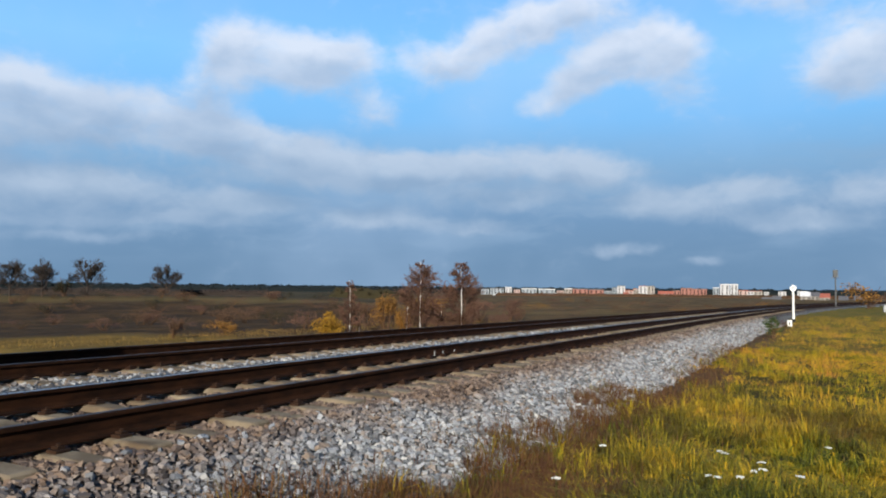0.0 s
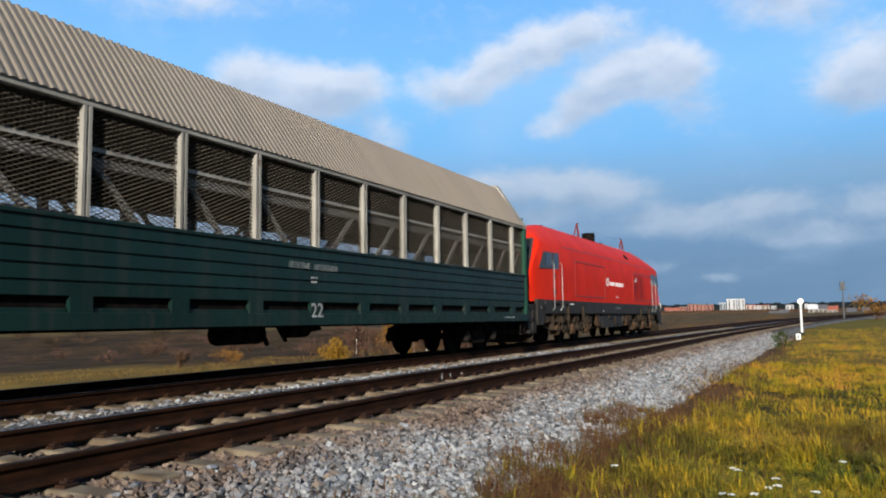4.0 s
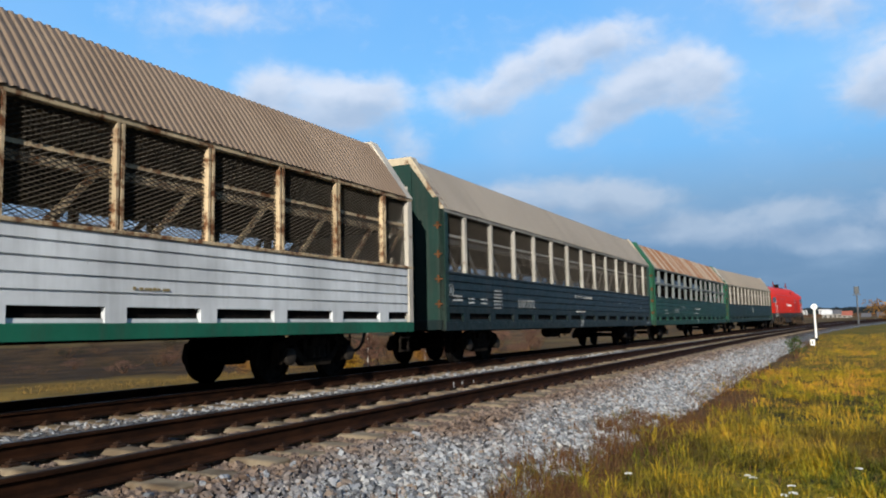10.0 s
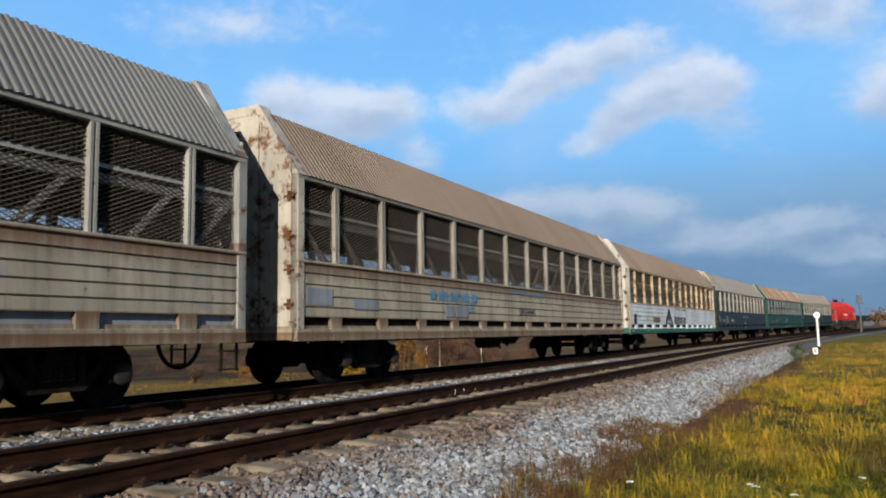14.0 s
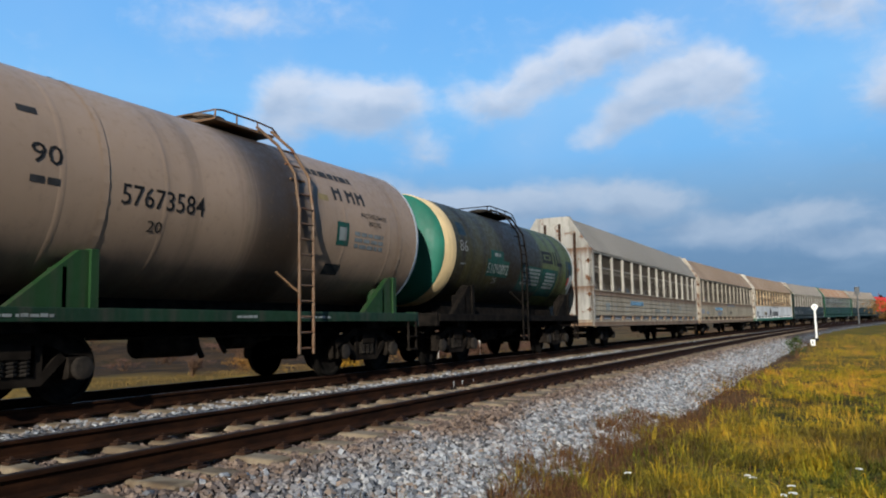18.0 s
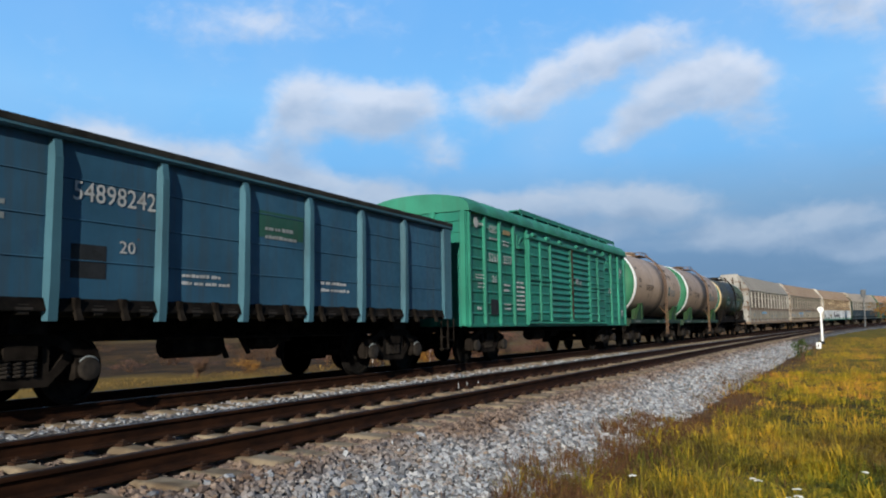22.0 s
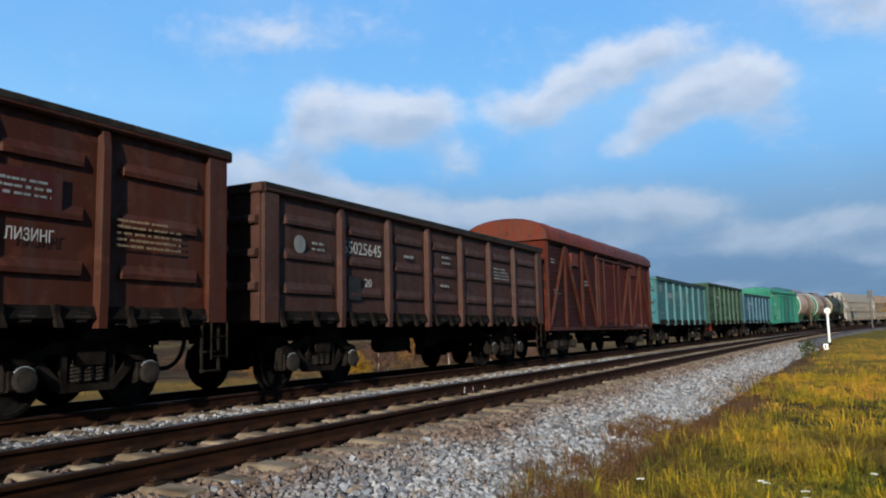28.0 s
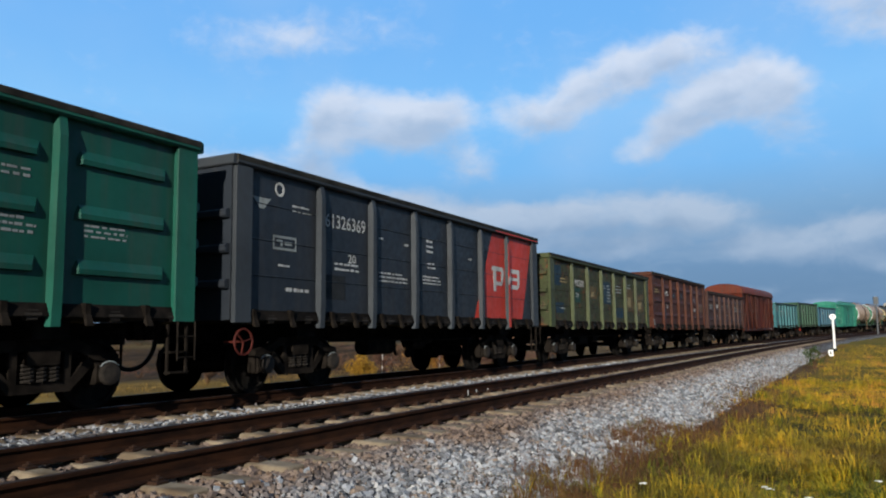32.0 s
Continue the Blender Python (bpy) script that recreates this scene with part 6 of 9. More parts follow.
# ---- tank wagons ----
def tank(label, skin, ring_back, end_back, frame_paint, r=1.6, c=2.89, half=5.12, shift=0.24, ring_w=0.3, ladder_paint=None, lx=0.92, wx=-0.15, run_len=1.55):
    t = tagged(new("tank_wagon"), label, "freight wagon", group="wagons of the train")
    gear(t, 5.5, 3.9, frame_paint)
    saddle_paint = frame_paint if ladder_paint == M["underframe"] else M["saddle_green"]
    lo, hi = shift - half, shift + half
    part("barrel", Shape().turn([(lo + ring_w, r)] + [(lo + ring_w + (hi - 0.12 - lo - ring_w) * i / 8, r) for i in range(1, 9)], 56, "x", (0, 0, c), caps=False), skin, t, smooth=True)
    part("end_ring", Shape().turn([(lo, r - 0.03), (lo + 0.05, r + 0.006), (lo + ring_w, r + 0.006)], 56, "x", (0, 0, c), caps=False), ring_back, t, "painted band round the rear end", smooth=True)
    part("end_ring", Shape().turn([(hi - 0.12, r + 0.004), (hi - 0.03, r + 0.004), (hi, r - 0.02)], 56, "x", (0, 0, c), caps=False), M["white_paint"], t, smooth=True)
    dome = [(0.42 * math.sin(a), (r - 0.02) * math.cos(a)) for a in [math.pi / 2 * i / 8 for i in range(9)]]
    part("end_cap", Shape().turn([(lo - d, max(q, 0.01)) for d, q in dome], 56, "x", (0, 0, c)), end_back, t, "domed painted steel end", smooth=True)
    part("end_cap", Shape().turn([(hi + d, max(q, 0.01)) for d, q in dome], 56, "x", (0, 0, c)), end_back, t, "domed painted steel end", smooth=True)
    for x in (lo + 1.25, lo + 2.9, hi - 2.9, hi - 1.25):
        part("weld_band", Shape().turn([(x - 0.05, r), (x - 0.03, r + 0.0025), (x + 0.03, r + 0.0025), (x + 0.05, r)], 56, "x", (0, 0, c), caps=False), skin, t, smooth=True)
    for y in (-1, 1):
        part("side_sill", Shape().box(-5.45, 5.45, y * 1.42 - 0.06, y * 1.42 + 0.06, 1.06, 1.24, 0.01), frame_paint, t)
    # added beam, blocks the daylight between barrel and frame
    part("cradle", Shape().loft([[(x, -0.75, 1.16), (x, 0.75, 1.16), (x, 0.62, c - r + 0.16), (x, -0.62, c - r + 0.16)] for x in (-4.4, 4.7)]), M["underframe"], t, "dark beam added to close the gap under the barrel")
    part("frame_deck", Shape().box(-5.4, 5.4, -1.3, 1.3, 1.10, 1.16), M["underframe"], t)
    for d in (-1, 1):
        part("end_beam", Shape().box(d * 5.5 - 0.06, d * 5.5 + 0.06, -1.45, 1.45, 0.95, 1.27, 0.012), frame_paint, t)
        x = 4.4 if d > 0 else (-3.15 if lx > 0 else -3.6)
        for y in (-1, 1):
            sh = Shape()
            sh.loft([[(x - 1.05, y * yy, 1.22), (x + 0.2, y * yy, 1.22), (x + 0.14, y * yy, 1.98), (x - 0.06, y * yy, 1.98)] for yy in (1.28, 1.40)])
            sd = part("saddle", sh, saddle_paint, t, "painted steel saddle under the barrel")
            part("saddle_plate", Shape().box(x + 0.08, x + 0.2, y * 1.2 - 0.24, y * 1.2 + 0.24, 1.22, 2.0), saddle_paint, sd)
            part("stiffener", Shape().box(x - 0.3, x - 0.24, y * 1.2 - 0.2, y * 1.2 + 0.18, 1.22, 1.75), saddle_paint, sd)
        strap = Shape()
        xs = x + 0.14
        ring = [[(xx, (r + 0.012) * math.cos(a), c + (r + 0.012) * math.sin(a)) for xx in (xs - 0.05, xs + 0.05)] for a in [math.radians(215 - 250 * i / 30) for i in range(31)]]
        strap.add([p for q in ring for p in q], [(2 * i, 2 * i + 1, 2 * i + 3, 2 * i + 2) for i in range(30)])
        part("hold_down_strap", strap, skin, t)
    lp = ladder_paint or frame_paint
    lad = Shape()
    for x in (lx, lx + 0.4):
        lad.tube([(x, -1.68, 0.5), (x, -1.68, c + 0.1), (x, -1.58, c + 0.75), (x, -1.2, c + 1.3), (x, -0.72, c + r + 0.1)], 0.028, 6)
    for i in range(14):
        z = 0.6 + 0.27 * i
        y = -1.68 if z < c + 0.2 else -1.68 + (z - c - 0.2) * 0.42
        if z < c + 1.3:
            lad.rod((lx, y, z), (lx + 0.4, y, z), 0.02, 5)
    lad.bar((lx, -1.66, 1.55), (lx - 0.32, -1.42, 1.9), 0.08, 0.03)
    part("ladder", lad, lp, t, "worn steel side ladder")
    top = c + r
    deck = Shape().box(wx, wx + run_len, -0.72, -0.1, top + 0.0, top + 0.04)
    deck.box(wx, wx + run_len, 0.1, 0.72, top + 0.0, top + 0.04)
    part("top_walkway", deck, lp, t)
    rail = Shape()
    for y in (-0.72, 0.72):
        rail.tube([(wx, y, top), (wx + 0.02, y, top + 0.17), (wx + 0.2, y, top + 0.2), (wx + run_len - 0.5, y, top + 0.2), (wx + run_len - 0.05, y, top + 0.17), (wx + run_len + 0.3, y, top - 0.05)], 0.018, 5)
        for k in (0.35, 0.7):
            rail.rod((wx + run_len * k, y, top), (wx + run_len * k, y, top + 0.2), 0.016, 5)
    rail.rod((wx + 0.02, -0.72, top + 0.17), (wx + 0.02, 0.72, top + 0.17), 0.016, 5)
    part("walkway_rail", rail, lp, t)
    part("filler_dome", Shape().turn([(top - 0.1, 0.36), (top + 0.14, 0.36), (top + 0.16, 0.40), (top + 0.2, 0.40), (top + 0.26, 0.2), (top + 0.27, 0.02)], 20, "z", (0.3, 0, 0)), skin, t, smooth=True)
    part("outlet_valve", Shape().rod((-0.2, 0, 0.55), (-0.2, 0, c - r + 0.05), 0.11, 10), M["underframe"], t)
    return t


ALONG = [0.9]           # from the marks' origin to the wagon's centre


def wrap(t, x0, x1, z0, z1, r, c, material, name="repainted_patch", label="", lift=0.003):
    """A painted field that follows the barrel."""
    x0, x1 = x0 + ALONG[0], x1 + ALONG[0]
    sh = Shape()
    a0, a1 = math.asin(max(-0.98, (z0 - c) / r)), math.asin(min(0.98, (z1 - c) / r))
    n = 36
    v = [(x, -(r + lift) * math.cos(a0 + (a1 - a0) * i / n), c + (r + lift) * math.sin(a0 + (a1 - a0) * i / n)) for i in range(n + 1) for x in (x0, x1)]
    sh.add(v, [(2 * i, 2 * i + 1, 2 * i + 3, 2 * i + 2) for i in range(n)])
    return part(name, sh, material, t, label)


def wrap_text(t, words, x, z, h, w, r, c, material, name="lettering", lift=0.0055):
    x += ALONG[0]
    me = text_mesh(words, h / 0.73, material, 0, width=w)
    # cut level by level, so that tall strokes bend with the barrel
    bm = bmesh.new()
    bm.from_mesh(me)
    for k in range(1, 8):
        bmesh.ops.bisect_plane(bm, geom=bm.verts[:] + bm.edges[:] + bm.faces[:], plane_co=(0, h * k / 8, 0), plane_no=(0, 1, 0))
    bm.to_mesh(me)
    bm.free()
    for v in me.vertices:
        a = math.asin(max(-0.98, min(0.98, (z - c) / r))) + v.co.y / r
        v.co = (x + v.co.x, -(r + lift) * math.cos(a), c + (r + lift) * math.sin(a))
    return part(name, me, None, t)


def wrap_bars(t, x, z, w, h, r, c, material, rows, seed, name="small_print"):
    x += ALONG[0]
    rng = random.Random(seed)
    sh = Shape()
    for k in range(rows):
        a = x
        z1 = z + h * (1 - k / rows)
        z0 = z1 - h / rows * 0.62
        while a < x + w * 0.95:
            b = min(a + rng.uniform(0.1, 0.28), x + w)
            a0, a1 = math.asin((z0 - c) / r), math.asin((z1 - c) / r)
            sh.add([(q, -(r + 0.0055) * math.cos(g), c + (r + 0.0055) * math.sin(g)) for g in (a0, a1) for q in (a, b)], [(0, 1, 3, 2)])
            a = b + 0.04
    return tagged(part(name, sh, material, t), kind="stuff")


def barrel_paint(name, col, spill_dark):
    """Pale tank paint: runs that follow the barrel down from the filler, weld-side grime, a dull film that also paints
    in the underside's shade.
    """
    k = Look(name, 0.5)
    k.b.inputs["Specular IOR Level"].default_value = 0.25
    x, y, z = k.split()
    runs = k.noise(1.0, 6, 0.62, k.stretch(1.9, 0.12, 0.12))
    fine, big = k.noise(8.0, 6, 0.62), k.noise(0.6, 4)
    c = k.mix(k.ease(big, 0.3, 0.7), mul(col, 0.9), mul(col, 1.1))
    c = k.mix(k.calc("MULTIPLY", k.ease(runs, 0.5, 0.72), 0.5), c, mul(col, 0.42))
    spill = k.calc("MULTIPLY", k.ease(x, -1.3, 0.5), k.ease(x, 1.9, 0.9))
    wet = k.ease(k.calc("ADD", runs, k.calc("MULTIPLY", spill, spill_dark)), 0.5, 0.74)
    c = k.mix(k.calc("MULTIPLY", wet, k.calc("MULTIPLY", spill, 0.92)), c, (0.022, 0.015, 0.010))
    c = k.mix(k.calc("MULTIPLY", k.ease(fine, 0.52, 0.75), 0.3), c, mul(col, 0.5))
    # dirt film whose dark lower half also stands for the underside's shade
    shade_film = k.ease(k.calc("ADD", z, k.calc("MULTIPLY", k.noise(1.1, 5, 0.6, k.stretch(2.5, 1, 1)), 0.7)), 2.55, 1.9)
    c = k.mix(k.calc("MULTIPLY", shade_film, 0.6), c, (0.06, 0.045, 0.033))
    k.relief(fine, 0.15, 0.004)
    return k.done(c, k.ease(fine, 0.3, 0.7, 0.42, 0.62))


def build_tanks():
    W = {}
    green = paint("frame_green_paint", (0.008, 0.030, 0.014), 0.1, 0.7, 0.6)
    endgreen = paint("end_green_paint", (0.03, 0.145, 0.075), 0.05, 0.2, 0.5)
    # olive
    k = Look("olive_tank_paint", 0.55)
    k.b.inputs["Specular IOR Level"].default_value = 0.25
    x = k.split()[0]
    drips = k.noise(1.0, 6, 0.65, k.stretch(2.2, 0.22, 0.22))
    fine = k.noise(9.0, 6, 0.65)
    c = k.mix(k.ease(k.calc("ADD", x, k.calc("MULTIPLY", drips, 2.5)), 0.5, 4.2), (0.044, 0.039, 0.012), (0.074, 0.092, 0.024))
    # oil run down from the filler, and thinner runs along the barrel
    spill = k.calc("MULTIPLY", k.ease(x, -1.9, 0.1), k.ease(x, 2.4, 1.3))
    wet = k.ease(k.calc("ADD", drips, k.calc("MULTIPLY", spill, 0.27)), 0.46, 0.64)
    c = k.mix(k.calc("MULTIPLY", wet, 0.9), c, (0.015, 0.0105, 0.0065))
    c = k.mix(k.calc("MULTIPLY", k.ease(fine, 0.5, 0.72), 0.45), c, (0.055, 0.028, 0.012))
    k.relief(fine, 0.2, 0.005)
    olive = k.done(c, k.ease(fine, 0.3, 0.7, 0.45, 0.7))
    cream = paint("cream_band_paint", (0.66, 0.50, 0.27), 0.1, 0.25, 0.6)
    r, c = 1.43, 2.9
    t = W["T1"] = tank("olive-green tank wagon, oil-stained, cream band and teal end", olive, cream, paint("teal_end_paint", (0.02, 0.13, 0.09), 0.1, 0.2), M["underframe"], r, c, 5.1, 0.1, 0.6, M["underframe"], -0.54, -0.8, 2.0)
    wrap(t, -0.83, 1.05, 2.0, 2.76, r, c, M["ink_teal"])
    wrap(t, 1.08, 2.6, 1.9, 2.76, r, c, M["ink_teal"])
    wrap_bars(t, -0.6, 2.15, 1.5, 0.55, r, c, M["ink_pale"], 5, 51)
    wrap_bars(t, 1.4, 2.1, 1.0, 0.55, r, c, M["ink_pale"], 5, 52)
    wrap(t, -3.3, -1.78, 2.32, 2.78, r, c, M["ink_teal"])
    wrap(t, -3.1, -2.2, 2.78, 3.04, r, c, M["ink_teal"])
    wrap_bars(t, -2.85, 2.82, 0.42, 0.15, r, c, M["ink_pale"], 1, 54)
    wrap_text(t, "51090892", -3.28, 2.40, 0.30, 1.46, r, c, M["ink_white"], "wagon_number")
    wrap_text(t, "25", -2.75, 2.14, 0.17, 0.27, r, c, M["ink_white"], "wagon_number")
    wrap_text(t, "86", -5.08, 2.86, 0.30, 0.46, r, c, M["ink_white"], "wagon_number")
    wrap_bars(t, -5.0, 2.5, 0.3, 0.06, r, c, M["ink_pale"], 1, 53)
    wrap(t, -5.05, -4.6, 3.28, 3.62, r, c, M["ink_navy"])
    for x0, x1, za, zb in ((1.1, 2.1, 2.95, 3.06), (1.1, 1.25, 2.95, 3.35), (1.95, 2.1, 2.95, 3.35), (1.1, 2.1, 3.25, 3.35), (1.4, 1.8, 3.1, 3.2), (2.25, 2.38, 2.92, 3.4), (2.5, 2.63, 2.92, 3.4), (2.63, 3.05, 2.92, 3.04)):
        wrap(t, x0, x1, za, zb, r, c, M["ink_dark"], "emblem")
    wrap(t, 3.5, 4.05, 2.55, 3.15, r, c, M["ink_navy"], "plate")
    for x, z, ink in ((3.75, 2.45, "ink_red"), (4.0, 2.55, "ink_white"), (3.95, 2.3, "ink_white"), (3.7, 2.75, "ink_dark")):
        wrap(t, x - 0.12, x + 0.12, z - 0.12, z + 0.12, r, c, M[ink], "hazard_plate", lift=0.0065)
    # two beige ones
    ALONG[0] = 0.68
    r, c = 1.6, 2.89
    for key, digits, place_no, dirt in (("T2", "57673584", "90", 0.6), ("T3", "58285099", "106", 0.35)):
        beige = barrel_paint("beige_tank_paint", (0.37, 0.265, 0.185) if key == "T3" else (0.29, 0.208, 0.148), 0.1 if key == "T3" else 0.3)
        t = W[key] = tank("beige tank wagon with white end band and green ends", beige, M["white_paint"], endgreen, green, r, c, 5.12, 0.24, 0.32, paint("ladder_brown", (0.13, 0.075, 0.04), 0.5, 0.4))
        wrap_text(t, digits, -3.45, 2.62, 0.29, 1.5, r, c, M["ink_black"], "wagon_number")
        wrap_text(t, place_no, -4.75, 2.95, 0.26, 0.42, r, c, M["ink_black"], "wagon_number")
        wrap_text(t, "20", -2.95, 2.3, 0.17, 0.26, r, c, M["ink_black"], "wagon_number")
        wrap_bars(t, -4.75, 2.65, 0.4, 0.14, r, c, M["ink_black"], 1, 61)
        wrap_bars(t, -4.85, 3.5, 0.3, 0.14, r, c, M["ink_black"], 1, 62)
        wrap_bars(t, 0.9, 3.72, 1.6, 0.2, r, c, M["ink_black"], 1, 63, "emblem")
        for x0 in (1.5, 1.95, 2.3):
            wrap(t, x0, x0 + 0.09, 3.36, 3.62, r, c, M["ink_black"], "emblem")
            wrap(t, x0 + 0.2, x0 + 0.28, 3.36, 3.62, r, c, M["ink_black"], "emblem")
            wrap(t, x0 + 0.08, x0 + 0.21, 3.50, 3.57, r, c, M["ink_black"], "emblem")
        wrap(t, 1.0, 1.3, 3.3, 3.42, r, c, M["ink_yellow"], "emblem")
        wrap(t, 1.5, 1.9, 2.5, 2.95, r, c, M["ink_teal"], "plate")
        wrap(t, 1.58, 1.82, 2.6, 2.85, r, c, M["ink_pale"], "plate", lift=0.0045)
        wrap_text(t, "РАСТИТЕЛЬНОЕ", 2.35, 3.12, 0.095, 0.95, r, c, M["ink_black"])
        wrap_text(t, "МАСЛО", 2.6, 2.97, 0.095, 0.45, r, c, M["ink_black"])
        wrap_bars(t, 2.1, 2.45, 1.05, 0.36, r, c, M["ink_grey"], 3, 64)
        wrap(t, 1.35, 1.85, 1.95, 2.15, r, c, M["ink_dark"], "plate")
        for x0, w0 in ((-4.6, 1.2), (-0.4, 0.5), (1.2, 1.1)):
            bars(t, x0, 1.09, w0, 0.1, M["ink_pale"], 1.482, 1, int(x0 * 10) + 500)
    return W

# ---- covered wagons ----
def arch(half_w, eave, top, n=14):
    return [(-half_w * math.cos(math.pi * i / n), eave + (top - eave) * math.sin(math.pi * i / n) ** 0.8) for i in range(n + 1)]


def build_mint():
    skin = paint("mint_green_paint", (0.016, 0.155, 0.108), 0.06, 0.35, 0.5)
    post = paint("mint_post_paint", (0.026, 0.19, 0.126), 0.08, 0.25)
    roof = paint("mint_roof_paint", (0.032, 0.19, 0.125), 0.04, 0.2, 0.55)
    w = tagged(new("covered_wagon"), "mint-green steel covered wagon with louvred doors and roof walkway", "freight wagon", group="wagons of the train")
    H, O = 7.85, 1.5
    gear(w, H, 5.9, skin)
    rp = arch(O + 0.08, 3.98, 4.45)
    part("roof", Shape().loft([[(x, y, z) for y, z in rp] + [(x, O + 0.08, 3.93), (x, -O - 0.08, 3.93)] for x in (-H - 0.08, H + 0.08)]), roof, w, "arched sheet roof", smooth=True)
    for i in range(14):
        x = -H + 0.55 + i * 1.14
        pillow = [[(x + dx, y * (1 + 0.3 * lift), z + lift) for y, z in rp] + [(x + dx, y, z - 0.03) for y, z in reversed(rp)] for dx, lift in ((-0.52, -0.01), (-0.36, 0.025), (-0.18, 0.042), (0.18, 0.042), (0.36, 0.025), (0.52, -0.01))]
        part("roof_panel", Shape().loft(pillow), roof, w, smooth=True)
    deck = Shape().box(-3.6, 7.3, -1.22, -0.86, 4.49, 4.53)
    deck.box(-3.6, 7.3, -1.245, -1.215, 4.42, 4.55)
    walkway = part("roof_walkway", deck, skin, w, "dark green walkway board on brackets")
    for i in range(10):
        x = -3.5 + 1.19 * i
        brace = Shape().bar((x, -1.22, 4.51), (x, -1.30, 4.24), 0.05, 0.03)
        brace.bar((x, -0.9, 4.51), (x, -0.95, 4.36), 0.05, 0.03)
        part("bracket", brace, skin, walkway)
    for side in (-1, 1):
        turn = pose(0, 0, 0, 0, 0, 0 if side < 0 else 180)
        for lo, hi in ((-H, -3.75), (4.6, H)):
            n = 4 if lo < 0 else 3
            step = (hi - lo) / n
            for i in range(n):
                a = lo + step * i
                panel = part("wall_panel", Shape().box(a, a + step, -O + 0.05, -O + 0.10, 1.03, 3.95), skin, w, at=turn)
                for j in range(9):
                    z = 1.3 + 0.29 * j
                    part("pressed_rib", Shape().loft([[(xx, -O + 0.052, z - 0.05), (xx, -O + 0.02, z - 0.012), (xx, -O + 0.02, z + 0.012), (xx, -O + 0.052, z + 0.05)] for xx in (a + 0.14, a + step - 0.1)]), skin, panel)
            for i in range(n + 1):
                x = min(max(lo + step * i, -H + 0.07), H - 0.07)
                part("wall_post", Shape().box(x - 0.065, x + 0.065, -O - 0.03, -O + 0.06, 1.0, 3.93, 0.02), post, w, at=turn)
        for a, b in ((-3.7, -2.75), (-2.75, -1.85), (2.55, 3.55), (3.55, 4.55)):
            sh = Shape().box(a + 0.02, b - 0.02, -O - 0.03, -O + 0.04, 1.16, 3.62, 0.012)
            leaf = part("plug_door", sh, skin, w, at=turn)
            for j in range(8):
                z = 1.38 + 0.29 * j
                part("pressed_rib", Shape().loft([[(xx, -O - 0.030, z - 0.05), (xx, -O - 0.062, z - 0.014), (xx, -O - 0.062, z + 0.012), (xx, -O - 0.030, z + 0.05)] for xx in (a + 0.16, b - 0.12)]), skin, leaf)
            part("door_bar", Shape().box(a + 0.06, b - 0.06, -O - 0.085, -O - 0.05, 2.36, 2.41, 0.01), post, leaf)
            part("door_post", Shape().box(a - 0.05, a + 0.05, -O - 0.075, -O + 0.02, 1.12, 3.66, 0.015), post, w, at=turn)
        for a, b in ((-1.82, 0.28), (0.34, 2.5)):
            leaf = part("louvred_door", Shape().box(a, b, -O - 0.01, -O + 0.04, 1.14, 3.62), skin, w, at=turn)
            for j in range(12):
                z = 1.28 + 0.195 * j
                part("louvre", Shape().loft([[(xx, -O - 0.012, z - 0.07), (xx, -O - 0.065, z - 0.045), (xx, -O - 0.065, z - 0.02), (xx, -O - 0.012, z + 0.07)] for xx in (a + 0.07, b - 0.07)]), skin, leaf)
            for x in (a + 0.04, b - 0.04):
                part("door_stile", Shape().box(x - 0.045, x + 0.045, -O - 0.075, -O, 1.12, 3.64), post, leaf)
        part("door_track", Shape().box(-3.85, 4.65, -O - 0.11, -O + 0.02, 3.60, 3.72, 0.02), post, w, at=turn)
        part("door_track", Shape().box(-3.85, 4.65, -O - 0.08, -O + 0.02, 1.03, 1.11, 0.015), post, w, at=turn)
        for x in (-3.4, -2.2, -0.9, 0.9, 2.0, 3.2, 4.2):
            part("door_roller", Shape().rod((x - 0.14, -O - 0.10, 3.74), (x + 0.14, -O - 0.10, 3.74), 0.06, 8), post, w, at=turn)
        for hx in (-4.55, 4.72):
            hatch = part("hatch", Shape().box(hx, hx + 0.55, -O - 0.01, -O + 0.03, 3.25, 3.66, 0.015), skin, w, at=turn)
            part("hatch_handle", Shape().tube([(hx + 0.12, -O - 0.01, 3.38), (hx + 0.14, -O - 0.05, 3.52), (hx + 0.28, -O - 0.05, 3.58), (hx + 0.42, -O - 0.05, 3.52), (hx + 0.44, -O - 0.01, 3.38)], 0.018, 6), post, hatch)
            part("hatch_hinge", Shape().rod((hx + 0.02, -O - 0.03, 3.26), (hx + 0.53, -O - 0.03, 3.26), 0.035, 7), post, hatch)
        part("wall_above", Shape().box(-3.75, 4.6, -O + 0.04, -O + 0.1, 3.6, 3.95), skin, w, at=turn)
        part("door_sill", Shape().box(-H, H, -O + 0.0, -O + 0.12, 0.96, 1.05, 0.012), skin, w, at=turn)
        bolt = Shape().rod((0.31, -O - 0.09, 1.2), (0.31, -O - 0.09, 3.6), 0.025, 6)
        for z in (1.6, 2.1, 2.7, 3.3):
            bolt.box(0.24, 0.38, -O - 0.11, -O - 0.06, z - 0.04, z + 0.04)
        part("door_bolt", bolt, M["clip"], w, at=turn)
